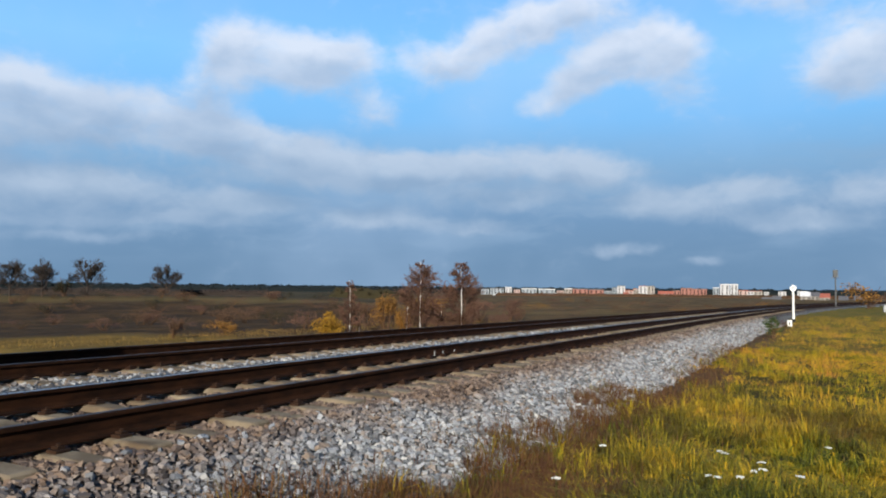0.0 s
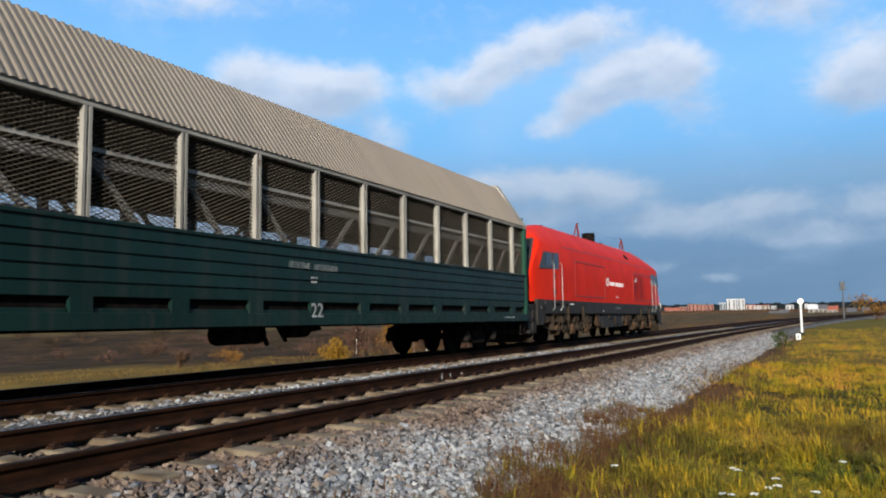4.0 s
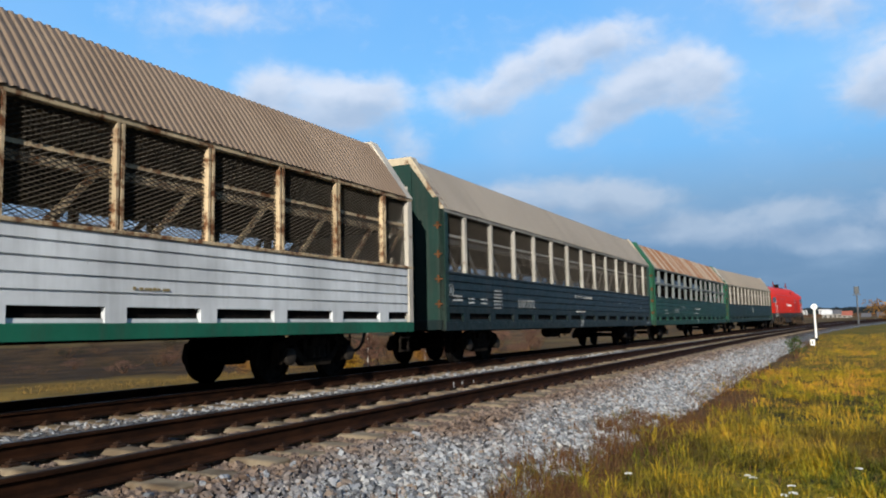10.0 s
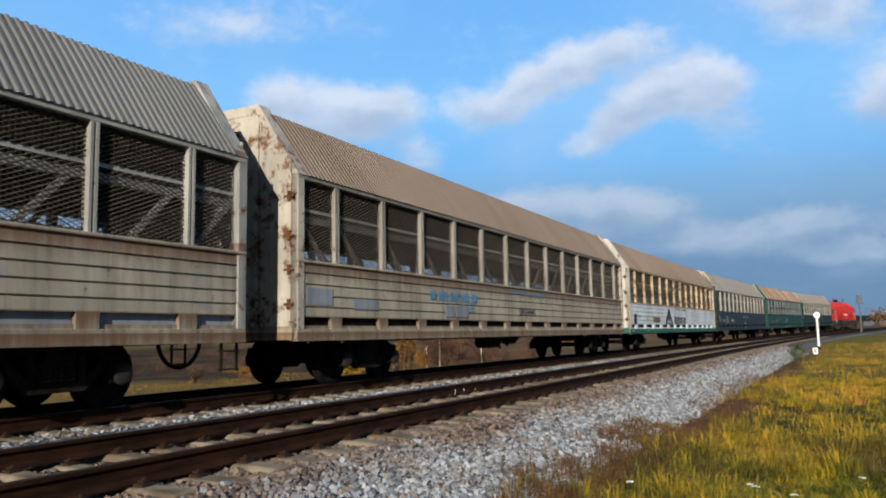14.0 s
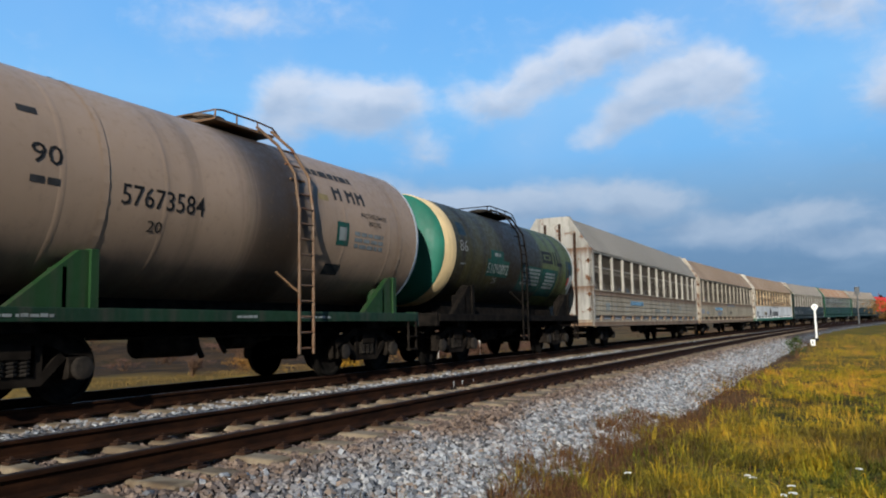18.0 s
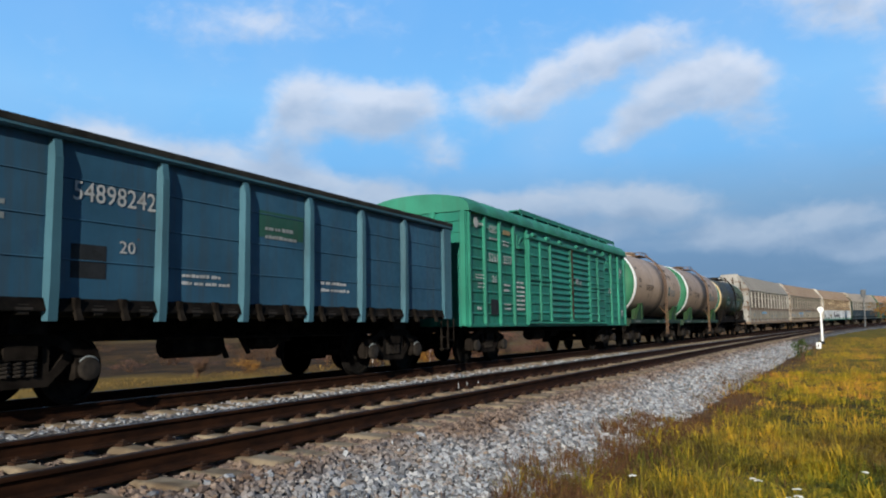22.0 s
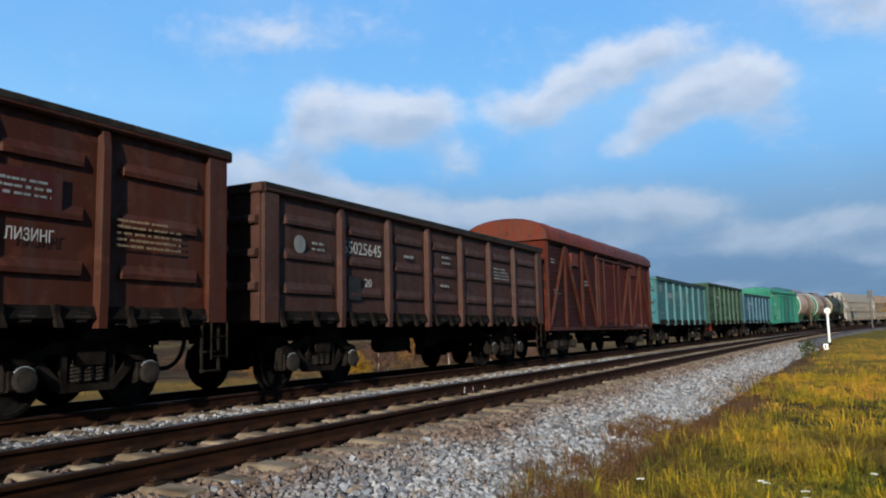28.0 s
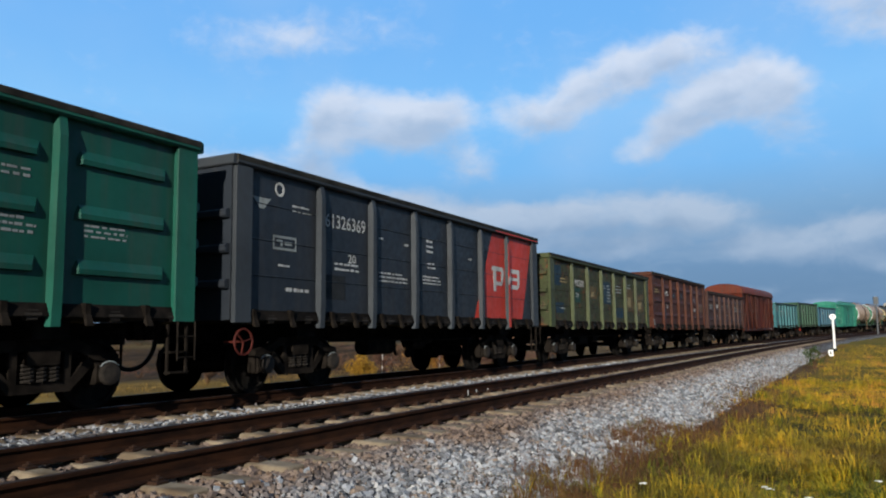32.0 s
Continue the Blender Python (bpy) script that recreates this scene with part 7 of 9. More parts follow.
    for d in (-1, 1):
        x = d * H
        wall = part("end_wall", Shape().prism(arch(O - 0.02, 3.95, 4.41) + [(O - 0.02, 0.98), (-O + 0.02, 0.98)], x - 0.04, x + 0.04), skin, w)
        for j in range(9):
            z = 1.3 + 0.3 * j
            part("end_rib", Shape().box(min(x, x + d * 0.07), max(x, x + d * 0.07), -1.3, 1.3, z - 0.02, z + 0.02), skin, wall)
        for y in (-1.38, -0.5, 0.5, 1.38):
            part("end_post", Shape().box(min(x, x + d * 0.1), max(x, x + d * 0.1), y - 0.07, y + 0.07, 1.0, 3.95, 0.015), post, w)
    part("floor", Shape().box(-H, H, -O + 0.1, O - 0.1, 1.0, 1.05), M["inner"], w)
    out = 1.492
    letter(w, "5261", -6.58, 2.72, 0.24, M["ink_white"], "wagon_number", 0.6, out)
    letter(w, "3577", -5.58, 2.72, 0.24, M["ink_white"], "wagon_number", 0.6, out)
    letter(w, "26", -6.38, 2.16, 0.2, M["ink_white"], "wagon_number", 0.3, out)
    letter(w, "СВС", -6.52, 3.52, 0.2, M["ink_white"], "lettering", 0.5, out)
    bars(w, -6.5, 3.3, 0.55, 0.12, M["ink_pale"], out, 1, 131)
    part("badge", Shape().turn([(-out - 0.008, 0.14), (-out, 0.14)], 16, "y", (-7.35, 0, 3.68)), M["ink_white"], w)
    bars(w, -7.2, 3.6, 0.35, 0.14, M["ink_white"], out, 1, 132)
    patch(w, -6.48, -5.98, 1.28, 1.7, M["ink_dark"], out)
    for x, z, ww, h in ((0.75, 2.42, 0.28, 0.2), (1.18, 2.4, 0.2, 0.16), (7.12, 3.15, 0.24, 0.18), (7.12, 1.35, 0.22, 0.18)):
        patch(w, x, x + ww, z, z + h, M["ink_pale"], 1.57 if x < 2 else out, "paint_dab", 0.03)
    patch(w, -5.55, -5.05, 3.55, 3.68, M["ink_yellow"], out)
    for x, z, ww, h, r in ((-7.42, 2.2, 0.55, 0.16, 2), (-7.3, 1.95, 0.4, 0.2, 2), (-4.62, 1.4, 0.62, 0.9, 7), (-5.55, 1.9, 0.4, 0.3, 2), (-5.55, 3.2, 0.4, 0.2, 2), (5.2, 2.25, 0.6, 0.22, 3), (6.9, 2.9, 0.25, 0.5, 4), (7.1, 1.45, 0.25, 0.2, 1), (-7.35, 1.35, 0.25, 0.2, 1), (-5.5, 1.4, 0.4, 0.25, 2)):
        bars(w, x, z, ww, h, M["ink_white"], out, r, int(x * 13) + 300)
    return w


def build_red():
    k = Look("red_board_paint", 0.7)
    k.b.inputs["Specular IOR Level"].default_value = 0.15
    x, y, z = k.split()
    plank = k.noise(0.7, 3, 0.5, k.stretch(0.25, 0.2, 5.0))
    grain = k.noise(6, 6, 0.65, k.stretch(0.25, 1, 5))
    c = k.mix(k.ease(plank, 0.35, 0.65), (0.022, 0.0034, 0.0014), (0.082, 0.0115, 0.0032))
    c = k.mix(k.calc("MULTIPLY", k.ease(k.noise(0.8, 6, 0.6), 0.5, 0.7), 0.75), c, (0.03, 0.012, 0.008))
    c = k.mix(k.calc("MULTIPLY", k.ease(grain, 0.55, 0.75), 0.6), c, (0.035, 0.018, 0.013))
    k.relief(grain, 0.4, 0.006)
    board = k.done(c)
    steel = paint("red_frame_paint", (0.045, 0.0082, 0.003), 0.2, 0.5, 0.65)
    roof = paint("red_roof_paint", (0.11, 0.018, 0.006), 0.3, 0.6, 0.6, (0.06, 0.012, 0.006), 0.4)
    hatch_red = paint("hatch_red_paint", (0.12, 0.018, 0.006), 0.2, 0.4, 0.6)
    w = tagged(new("covered_wagon"), "old red-brown boarded covered wagon with diagonal braces", "freight wagon", group="wagons of the train")
    H, O = 7.0, 1.4
    gear(w, H, 4.9, steel)
    rp = arch(O + 0.12, 3.92, 4.62)
    part("roof", Shape().loft([[(x, y * k, 3.92 + (z - 3.92) * q) for y, z in rp] + [(x, (O + 0.12) * k, 3.84), (x, -(O + 0.12) * k, 3.84)] for x, k, q in ((-H - 0.14, 0.985, 0.9), (-H - 0.05, 1, 1), (H + 0.05, 1, 1), (H + 0.14, 0.985, 0.9))]), roof, w, "arched metal roof", smooth=True)
    part("roof_walk", Shape().box(-6.0, 6.0, -0.25, 0.25, 4.62, 4.67), steel, w)
    for i in range(8):
        x = -H + 1.75 * i + 0.85
        part("roof_seam", Shape().loft([[(xx, y * 1.003, z + 0.015) for y, z in rp] + [(xx, y, z - 0.03) for y, z in reversed(rp)] for xx in (x - 0.025, x + 0.025)]), roof, w)
    for side in (-1, 1):
        turn = pose(0, 0, 0, 0, 0, 0 if side < 0 else 180)
        for lo, hi in ((-H + 0.02, -1.55), (1.55, H - 0.02)):
            for j in range(19):
                z = 1.05 + 0.149 * j
                me = shared("plank%.1f" % lo, lambda: ready(Shape().box(lo, hi, -O + 0.03, -O + 0.075, 0.004, 0.145, 0.008), "plank", board))
                part("plank", me, None, w, at=turn @ pose(0, 0, z))
        door = Shape().box(-1.5, 1.5, -O - 0.03, -O + 0.02, 1.12, 3.55, 0.01)
        d = part("sliding_door", door, board, w, "slatted sliding door", at=turn)
        for j in range(22):
            z = 1.22 + 0.104 * j
            me = shared("door_slat", lambda: ready(Shape().loft([[(xx, -O - 0.03, -0.03), (xx, -O - 0.055, -0.01), (xx, -O - 0.055, 0.012), (xx, -O - 0.03, 0.045)] for xx in (-1.38, 1.38)]), "slat", board))
            part("slat", me, None, d, at=pose(0, 0, z))
        for x in (-1.42, -0.72, 0.72, 1.42):
            part("door_stile", Shape().box(x - 0.06, x + 0.06, -O - 0.085, -O - 0.03, 1.1, 3.58, 0.01), steel, d)
        part("door_rail", Shape().box(-1.7, 3.5, -O - 0.10, -O + 0.02, 3.58, 3.68, 0.012), steel, w, at=turn)
        part("door_rail", Shape().box(-1.7, 3.5, -O - 0.07, -O + 0.02, 1.04, 1.1, 0.012), steel, w, at=turn)
        for x in (-H + 0.06, -5.2, -3.36, -1.6, 1.6, 3.36, 5.2, H - 0.06):
            part("side_post", Shape().box(x - 0.06, x + 0.06, -O - 0.06, -O + 0.04, 0.98, 3.86, 0.014), steel, w, at=turn)
        for a, b in ((-3.25, -1.75), (-5.1, -3.5), (-5.3, -6.85), (3.25, 1.75), (5.1, 3.5), (5.3, 6.85)):
            part("diagonal_brace", Shape().bar((a, -O - 0.03, 3.72), (b, -O - 0.03, 1.05), 0.06, 0.09, (0, 1, 0)), steel, w, at=turn)
        part("vent_hatch", Shape().box(3.52, 4.3, -O - 0.05, -O + 0.03, 3.25, 3.72, 0.015), hatch_red, w, at=turn)
        part("vent_hatch", Shape().box(-4.6, -3.9, -O - 0.05, -O + 0.03, 3.15, 3.6, 0.015), hatch_red, w, at=turn)
        part("eave", Shape().box(-H, H, -O - 0.03, -O + 0.08, 3.78, 3.9, 0.012), steel, w, at=turn)
        part("sole_bar", Shape().box(-H, H, -O - 0.02, -O + 0.1, 0.92, 1.05, 0.012), steel, w, at=turn)
    for d in (-1, 1):
        x = d * H
        part("end_wall", Shape().prism(arch(O - 0.02, 3.86, 4.52) + [(O - 0.02, 0.95), (-O + 0.02, 0.95)], x - 0.04, x + 0.04), board, w)
        for y in (-0.75, 0.75):
            part("end_post", Shape().box(min(x, x + d * 0.09), max(x, x + d * 0.09), y - 0.06, y + 0.06, 0.98, 4.2, 0.012), steel, w)
    part("floor", Shape().box(-H, H, -O + 0.1, O - 0.1, 0.98, 1.03), M["inner"], w)
    for x, z, ww, h, r in ((-6.5, 3.1, 0.3, 0.2, 2), (4.3, 1.05, 0.8, 0.1, 1), (5.6, 1.02, 0.5, 0.1, 1), (-3.2, 2.5, 0.9, 0.24, 2), (-6.3, 2.1, 0.6, 0.2, 2), (2.1, 1.06, 0.5, 0.08, 1)):
        bars(w, x, z, ww, h, M["ink_pale"], 1.376 if z > 1.1 else 1.42, r, int(x * 5) + 400)
    return w

# ---- open wagons ----
def bay_panel(x0, x1, z0, z1, y, ribbed):
    """One side sheet with pressed ribs or seams; outer face looks to -y."""
    sh = Shape()
    prof = [(0.0, z0)]
    if ribbed:
        h = (z1 - z0)
        for k in (0.20, 0.49, 0.78):
            c = z0 + h * k
            prof += [(0.0, c - 0.09), (0.055, c - 0.075), (0.06, c - 0.01), (0.0, c + 0.11)]
    else:
        h = (z1 - z0)
        for k in (0.25, 0.5, 0.75):
            c = z0 + h * k
            prof += [(0.0, c - 0.012), (0.012, c - 0.004), (0.012, c + 0.004), (0.0, c + 0.012)]
    prof.append((0.0, z1))
    a, b = (0.52 if x0 < -6 else 0.25), (0.52 if x1 > 6 else 0.25)
    cols = [x0, x0 + a, x0 + a + 0.06, x1 - b - 0.06, x1 - b, x1] if ribbed else [x0, x1]
    scale = [0, 0, 1, 1, 0, 0] if ribbed else [1, 1]
    n = len(prof)
    v = [(x, y - d * k, z) for x, k in zip(cols, scale) for d, z in prof]
    f = [(i * n + j, (i + 1) * n + j, (i + 1) * n + j + 1, i * n + j + 1) for i in range(len(cols) - 1) for j in range(n - 1)]
    sh.add(v, f)
    t = 0.05
    sh.add([(x, y + t, z) for x in (x0, x1) for z in (z0, z1)], [(0, 1, 3, 2)])
    return sh


def latch_mesh():
    sh = Shape()
    sh.box(-0.05, 0.05, -0.10, 0.02, 0.06, 0.20, 0.012)
    sh.loft([[(-0.035 + 0.07 * k, -0.09, 0.1) for k in (0, 1)] + [(0.035 + 0.03, -0.15, -0.08), (-0.035, -0.15, -0.08)], [(-0.035 + 0.07 * k, -0.03, 0.1) for k in (0, 1)] + [(0.035 + 0.03, -0.09, -0.08), (-0.035, -0.09, -0.08)]])
    return ready(sh, "hatch_latch", M["bogie"])


def hinge_mesh():
    sh = Shape()
    sh.box(-0.07, 0.07, -0.06, 0.03, -0.02, 0.12, 0.015)
    sh.rod((-0.11, -0.05, 0.05), (0.11, -0.05, 0.05), 0.03, 7)
    return ready(sh, "hatch_hinge", M["cap"])


def gondola(label, top, skin, ribbed, edge=None):
    g = tagged(new("open_wagon"), label, "freight wagon", group="wagons of the train")
    half, out = 6.4, 1.57
    edge = edge or skin
    posts = [-4.2, -2.52, -0.84, 0.84, 2.52, 4.2]
    z0, z1 = 1.33, top - 0.05
    xs = [-half + 0.02] + posts + [half - 0.02]
    gear(g, half, 4.33, edge)
    for side in (-1, 1):
        turn = pose(0, 0, 0, 0, 0, 0 if side < 0 else 180)
        for a, b in zip(xs, xs[1:]):
            part("side_panel", bay_panel(a, b, z0, z1, -out + 0.11, ribbed), skin, g, at=turn)
            for k, kind in ((0.2, "latch"), (0.4, "hinge"), (0.62, "latch"), (0.84, "hinge")):
                x = a + (b - a) * k
                me = shared(kind, latch_mesh if kind == "latch" else hinge_mesh)
                part("hatch_" + kind, me, None, g, at=turn @ pose(x, -out + 0.12, 1.17))
        for x in posts:
            sh = Shape().loft([[(x - w, -out + 0.11, z), (x - w + 0.02, y, z), (x + w - 0.02, y, z), (x + w, -out + 0.11, z)] for z, w, y in ((1.08, 0.085, -out + 0.02), (1.5, 0.085, -out), (top - 0.35, 0.075, -out), (top - 0.1, 0.075, -out + 0.04))])
            part("side_post", sh, edge, g, at=turn)
        chord = [(-out + 0.16, top - 0.11), (-out + 0.02, top - 0.11), (-out - 0.005, top - 0.08), (-out - 0.005, top - 0.015), (-out + 0.02, top), (-out + 0.16, top)]
        part("top_chord", Shape().prism(chord, -half, half), edge, g, at=turn)
        rim = [(-out + 0.17, top - 0.04), (-out - 0.012, top - 0.04), (-out - 0.018, top + 0.03), (-out + 0.0, top + 0.05), (-out + 0.15, top + 0.05)]
        part("top_rim", Shape().prism(rim, -half - 0.01, half + 0.01), M["rim"], g, "worn dark steel rim", at=turn)
        part("lower_sill", Shape().prism([(-out + 0.04, 1.20), (-out + 0.2, 1.20), (-out + 0.2, 1.36), (-out + 0.09, 1.36)], -half + 0.02, half - 0.02), M["underframe"], g, at=turn)
        for d in (-1, 1):
            x = d * (half - 0.19)
            sh = Shape().box(x - 0.19, x + 0.19, -out + 0.03, -out + 0.12, 1.16, top - 0.1, 0.012)
            part("corner_post", sh, edge, g, at=turn)
    for d in (-1, 1):
        sh = Shape().box(d * half - 0.03, d * half + 0.03, -out + 0.1, out - 0.1, 1.2, top - 0.06)
        wall = part("end_wall", sh, skin, g)
        for z in (1.75, 2.3, 2.85):
            if z < top - 0.4:
                part("end_rib", Shape().box(d * half - 0.0 if d > 0 else d * half - 0.13, d * half + 0.13 if d > 0 else d * half, -out + 0.12, out - 0.12, z - 0.07, z + 0.07, 0.03), skin, wall)
        part("end_rim", Shape().box(d * half - 0.08, d * half + 0.09, -out + 0.02, out - 0.02, top - 0.12, top + 0.046, 0.02), edge, g)
    part("floor", Shape().box(-half + 0.05, half - 0.05, -out + 0.17, out - 0.17, 1.19, 1.25), M["inner"], g)
    lad = Shape()
    for x in (half - 0.36, half - 0.04):
        lad.rod((x, -out - 0.02, 0.62), (x, -out - 0.02, 1.16), 0.016, 5)
    for z in (0.66, 0.95):
        lad.rod((half - 0.36, -out - 0.02, z), (half - 0.04, -out - 0.02, z), 0.014, 5)
    part("foot_ladder", lad, M["bogie"], g)
    return g


def handwheel(g, x, z, red):
    sh = Shape()
    pts = [(x + 0.2 * math.cos(a), -1.5, z + 0.2 * math.sin(a)) for a in [2 * math.pi * i / 24 for i in range(25)]]
    sh.tube(pts, 0.018, 6)
    for a in (0.3, 2.4, 4.5):
        sh.rod((x, -1.5, z), (x + 0.2 * math.cos(a), -1.5, z + 0.2 * math.sin(a)), 0.013, 5)
    sh.rod((x, -1.5, z), (x, -1.1, z), 0.02, 6)
    part("brake_handwheel", sh, plain("handwheel_red", red, 0.7), g, "red-painted brake handwheel")


def number(g, digits, x, z, h=0.27, w=1.32, ink=None, small="20", out=1.466):
    letter(g, digits, x, z, h, ink or M["ink_white"], "wagon_number", w, out, "painted wagon number")
    if small:
        letter(g, small, x + 0.72, z - 0.62, 0.17, ink or M["ink_white"], "wagon_number", 0.26, out)


def build_gondolas():
    W = {}
    # slate blue
    skin = paint("slate_blue_paint", (0.026, 0.082, 0.135), 0.16, 0.4, 0.5, (0.022, 0.07, 0.125), 0.3)
    g = W["blue"] = gondola("slate-blue steel open wagon, smooth sides with white number", 3.42, skin, False, paint("blue_post_paint", (0.042, 0.108, 0.14), 0.1, 0.25))
    number(g, "54898242", -3.93, 2.6, 0.26, 1.3)
    patch(g, -3.92, -3.4, 1.62, 2.05, M["ink_dark"], 1.46)
    patch(g, -0.45, 0.72, 2.48, 2.92, paint("repaint_green", (0.02, 0.075, 0.05), 0.1), 1.46)
    bars(g, -0.3, 2.42, 0.85, 0.28, M["ink_pale"], 1.465, 2, 3)
    bars(g, -2.1, 1.58, 1.0, 0.22, M["ink_white"], 1.46, 2, 4)
    bars(g, 1.25, 1.6, 0.9, 0.25, M["ink_white"], 1.46, 2, 5)
    bars(g, -5.4, 2.2, 0.6, 0.5, M["ink_pale"], 1.46, 3, 6)
    # dark green with faded patches
    skin = paint("faded_green_paint", (0.0185, 0.050, 0.0260), 0.3, 0.5, 0.6, (0.07, 0.115, 0.065), 0.3, flake=0.3)
    g = W["dgr"] = gondola("dark green ribbed open wagon, faded and patched, red handwheel", 3.72, skin, True, paint("green_post_paint", (0.027, 0.070, 0.036), 0.15, 0.4))
    number(g, "52979028", -4.09, 2.78, 0.26, 1.3, small="")
    bars(g, -5.55, 2.92, 0.65, 0.16, M["ink_pale"], 1.515, 2, 8)
    bars(g, -4.0, 2.28, 0.55, 0.16, M["ink_white"], 1.515, 1, 9)
    bars(g, -0.55, 1.5, 0.95, 0.1, M["ink_white"], 1.47, 1, 10)
    bars(g, -6.15, 1.7, 0.22, 0.2, M["ink_white"], 1.55, 3, 11)
    worn = paint("worn_panel_green", (0.075, 0.12, 0.07), 0.3, 0.5, 0.7, (0.03, 0.06, 0.03), 0.6)
    faded = paint("faded_panel_green", (0.034, 0.075, 0.038), 0.35, 0.5, 0.7, (0.09, 0.13, 0.08), 0.5, flake=0.3)
    for x, z, ww, h in ((-2.05, 2.62, 0.85, 0.5), (-1.95, 1.9, 0.7, 0.32), (-0.4, 2.7, 0.8, 0.45), (-0.5, 2.05, 0.95, 0.3), (1.2, 2.6, 0.95, 0.6), (1.3, 1.85, 0.7, 0.3), (2.9, 2.66, 0.8, 0.5), (2.95, 1.95, 0.9, 0.26), (4.5, 2.6, 1.1, 0.55), (4.7, 1.8, 0.9, 0.34), (-5.75, 1.75, 0.9, 0.3)):
        smear(g, x, z, ww, h, faded, 1.4605, int(x * 31) + 40)
        for i in range(3):
            smear(g, x + ww * (0.1 + 0.28 * i), z + h * 0.15, ww * 0.2, h * (0.5 + 0.15 * i), worn, 1.4635, int(x * 13) + i, "paint_run")
    handwheel(g, -6.15, 0.86, (0.22, 0.022, 0.012))
    # worn turquoise
    skin = paint("worn_turquoise_paint", (0.034, 0.135, 0.155), 0.45, 0.4, 0.55, (0.06, 0.165, 0.175), 0.3, flake=0.65)
    g = W["teal"] = gondola("worn turquoise open wagon with rust blisters and grey patches", 3.42, skin, False, paint("turquoise_post_paint", (0.04, 0.13, 0.138), 0.2, 0.4))
    number(g, "55292814", -4.04, 2.5, 0.26, 1.3, small="")
    letter(g, "20", -3.65, 2.18, 0.17, M["ink_pale"], "wagon_number", 0.28, 1.47)
    patch(g, -4.15, -3.68, 1.62, 2.08, M["ink_dark"], 1.46)
    for x0, x1, za, zb in ((-5.55, -4.95, 2.72, 3.1), (-2.1, -1.5, 2.5, 2.88), (-0.72, 0.2, 2.05, 2.85)):
        patch(g, x0, x1, za, zb, M["ink_grey"], 1.46)
        bars(g, x0 + 0.1, za + 0.1, (x1 - x0) * 0.6, (zb - za) * 0.5, M["ink_pale"], 1.466, 3, int(x0 * 10) + 80)
    bars(g, -5.3, 1.62, 0.7, 0.14, M["ink_pale"], 1.46, 1, 13)
    bars(g, 1.0, 1.62, 0.7, 0.2, M["ink_yellow"], 1.46, 2, 14)
    # dark red-brown, low
    skin = paint("oxide_brown_paint", (0.046, 0.0185, 0.0125), 0.25, 0.45, 0.6, (0.07, 0.032, 0.024), 0.3)
    g = W["dbr"] = gondola("dark oxide-brown ribbed open wagon with hand-painted number", 3.42, skin, True)
    number(g, "65025645", -4.09, 2.49, 0.25, 1.33)
    patch(g, -4.08, -3.55, 1.6, 2.05, M["ink_dark"], 1.512)
    for x, z, w, h, r in ((-5.1, 2.42, 0.4, 0.2, 2), (-1.9, 2.5, 0.45, 0.16, 1), (-0.15, 2.5, 0.45, 0.26, 2), (-0.25, 1.95, 0.55, 0.14, 1), (2.8, 2.32, 1.0, 0.34, 4)):
        bars(g, x, z, w, h, M["ink_pale"], 1.514, r, int(x * 7) + 60)
    part("badge", Shape().turn([(-1.52, 0.16), (-1.514, 0.16)], 16, "y", (-5.45, 0, 2.52)), M["ink_pale"], g)
    # orange-brown, high
    skin = paint("orange_brown_paint", (0.050, 0.0115, 0.0036), 0.2, 0.4, 0.6, (0.072, 0.022, 0.009), 0.4)
    g = W["ora"] = gondola("high-sided orange-brown ribbed open wagon with white number", 3.75, skin, True)
    number(g, "63156160", -4.09, 2.78, 0.25, 1.15)
    patch(g, -4.15, -3.7, 1.65, 2.1, M["ink_navy"], 1.512)
    bars(g, -6.0, 2.82, 0.95, 0.24, M["ink_yellow"], 1.514, 2, 21)
    for x0, x1, za, zb in ((-2.1, -1.7, 2.7, 2.92), (-0.25, 0.1, 2.74, 3.0)):
        patch(g, x0, x1, za, zb, M["ink_navy"], 1.512)
        bars(g, x0 + 0.05, za + 0.05, 0.25, 0.12, M["ink_pale"], 1.518, 2, 22)
    patch(g, 2.65, 3.6, 2.42, 2.95, paint("repaint_maroon", (0.056, 0.0095, 0.006), 0.2, 0.5), 1.512)
    bars(g, 2.75, 2.6, 0.7, 0.25, M["ink_pale"], 1.518, 3, 23)
    letter(g, "ЛИЗИНГ", 2.88, 2.1, 0.15, M["ink_white"], "lettering", 0.62, 1.514)
    bars(g, 4.4, 2.12, 1.1, 0.42, paint("faded_print", (0.20, 0.14, 0.08), 0.2, 0.5), 1.514, 5, 24)
    bars(g, -6.45, 1.3, 0.35, 0.3, M["ink_pale"], 1.545, 3, 25)
    # olive, flaking
    skin = paint("flaking_olive_paint", (0.036, 0.043, 0.0165), 0.5, 0.5, 0.65, (0.075, 0.055, 0.03), 0.35, flake=0.8)
    g = W["oli"] = gondola("flaking olive-green open wagon with blue-grey repaint patches", 3.42, skin, False, paint("olive_post_paint", (0.046, 0.056, 0.021), 0.2, 0.4))
    number(g, "52987310", -4.09, 2.55, 0.24, 1.2, small="")
    navy = M["ink_navy"]
    patch(g, -5.85, -5.2, 2.5, 3.15, navy, 1.46)
    patch(g, -3.95, -3.25, 2.0, 2.5, paint("repaint_pine", (0.008, 0.040, 0.026), 0.1, 0.4), 1.46)
    letter(g, "20", -3.72, 2.18, 0.16, M["ink_white"], "wagon_number", 0.26, 1.466)
    patch(g, -0.72, 0.5, 2.05, 2.9, navy, 1.46)
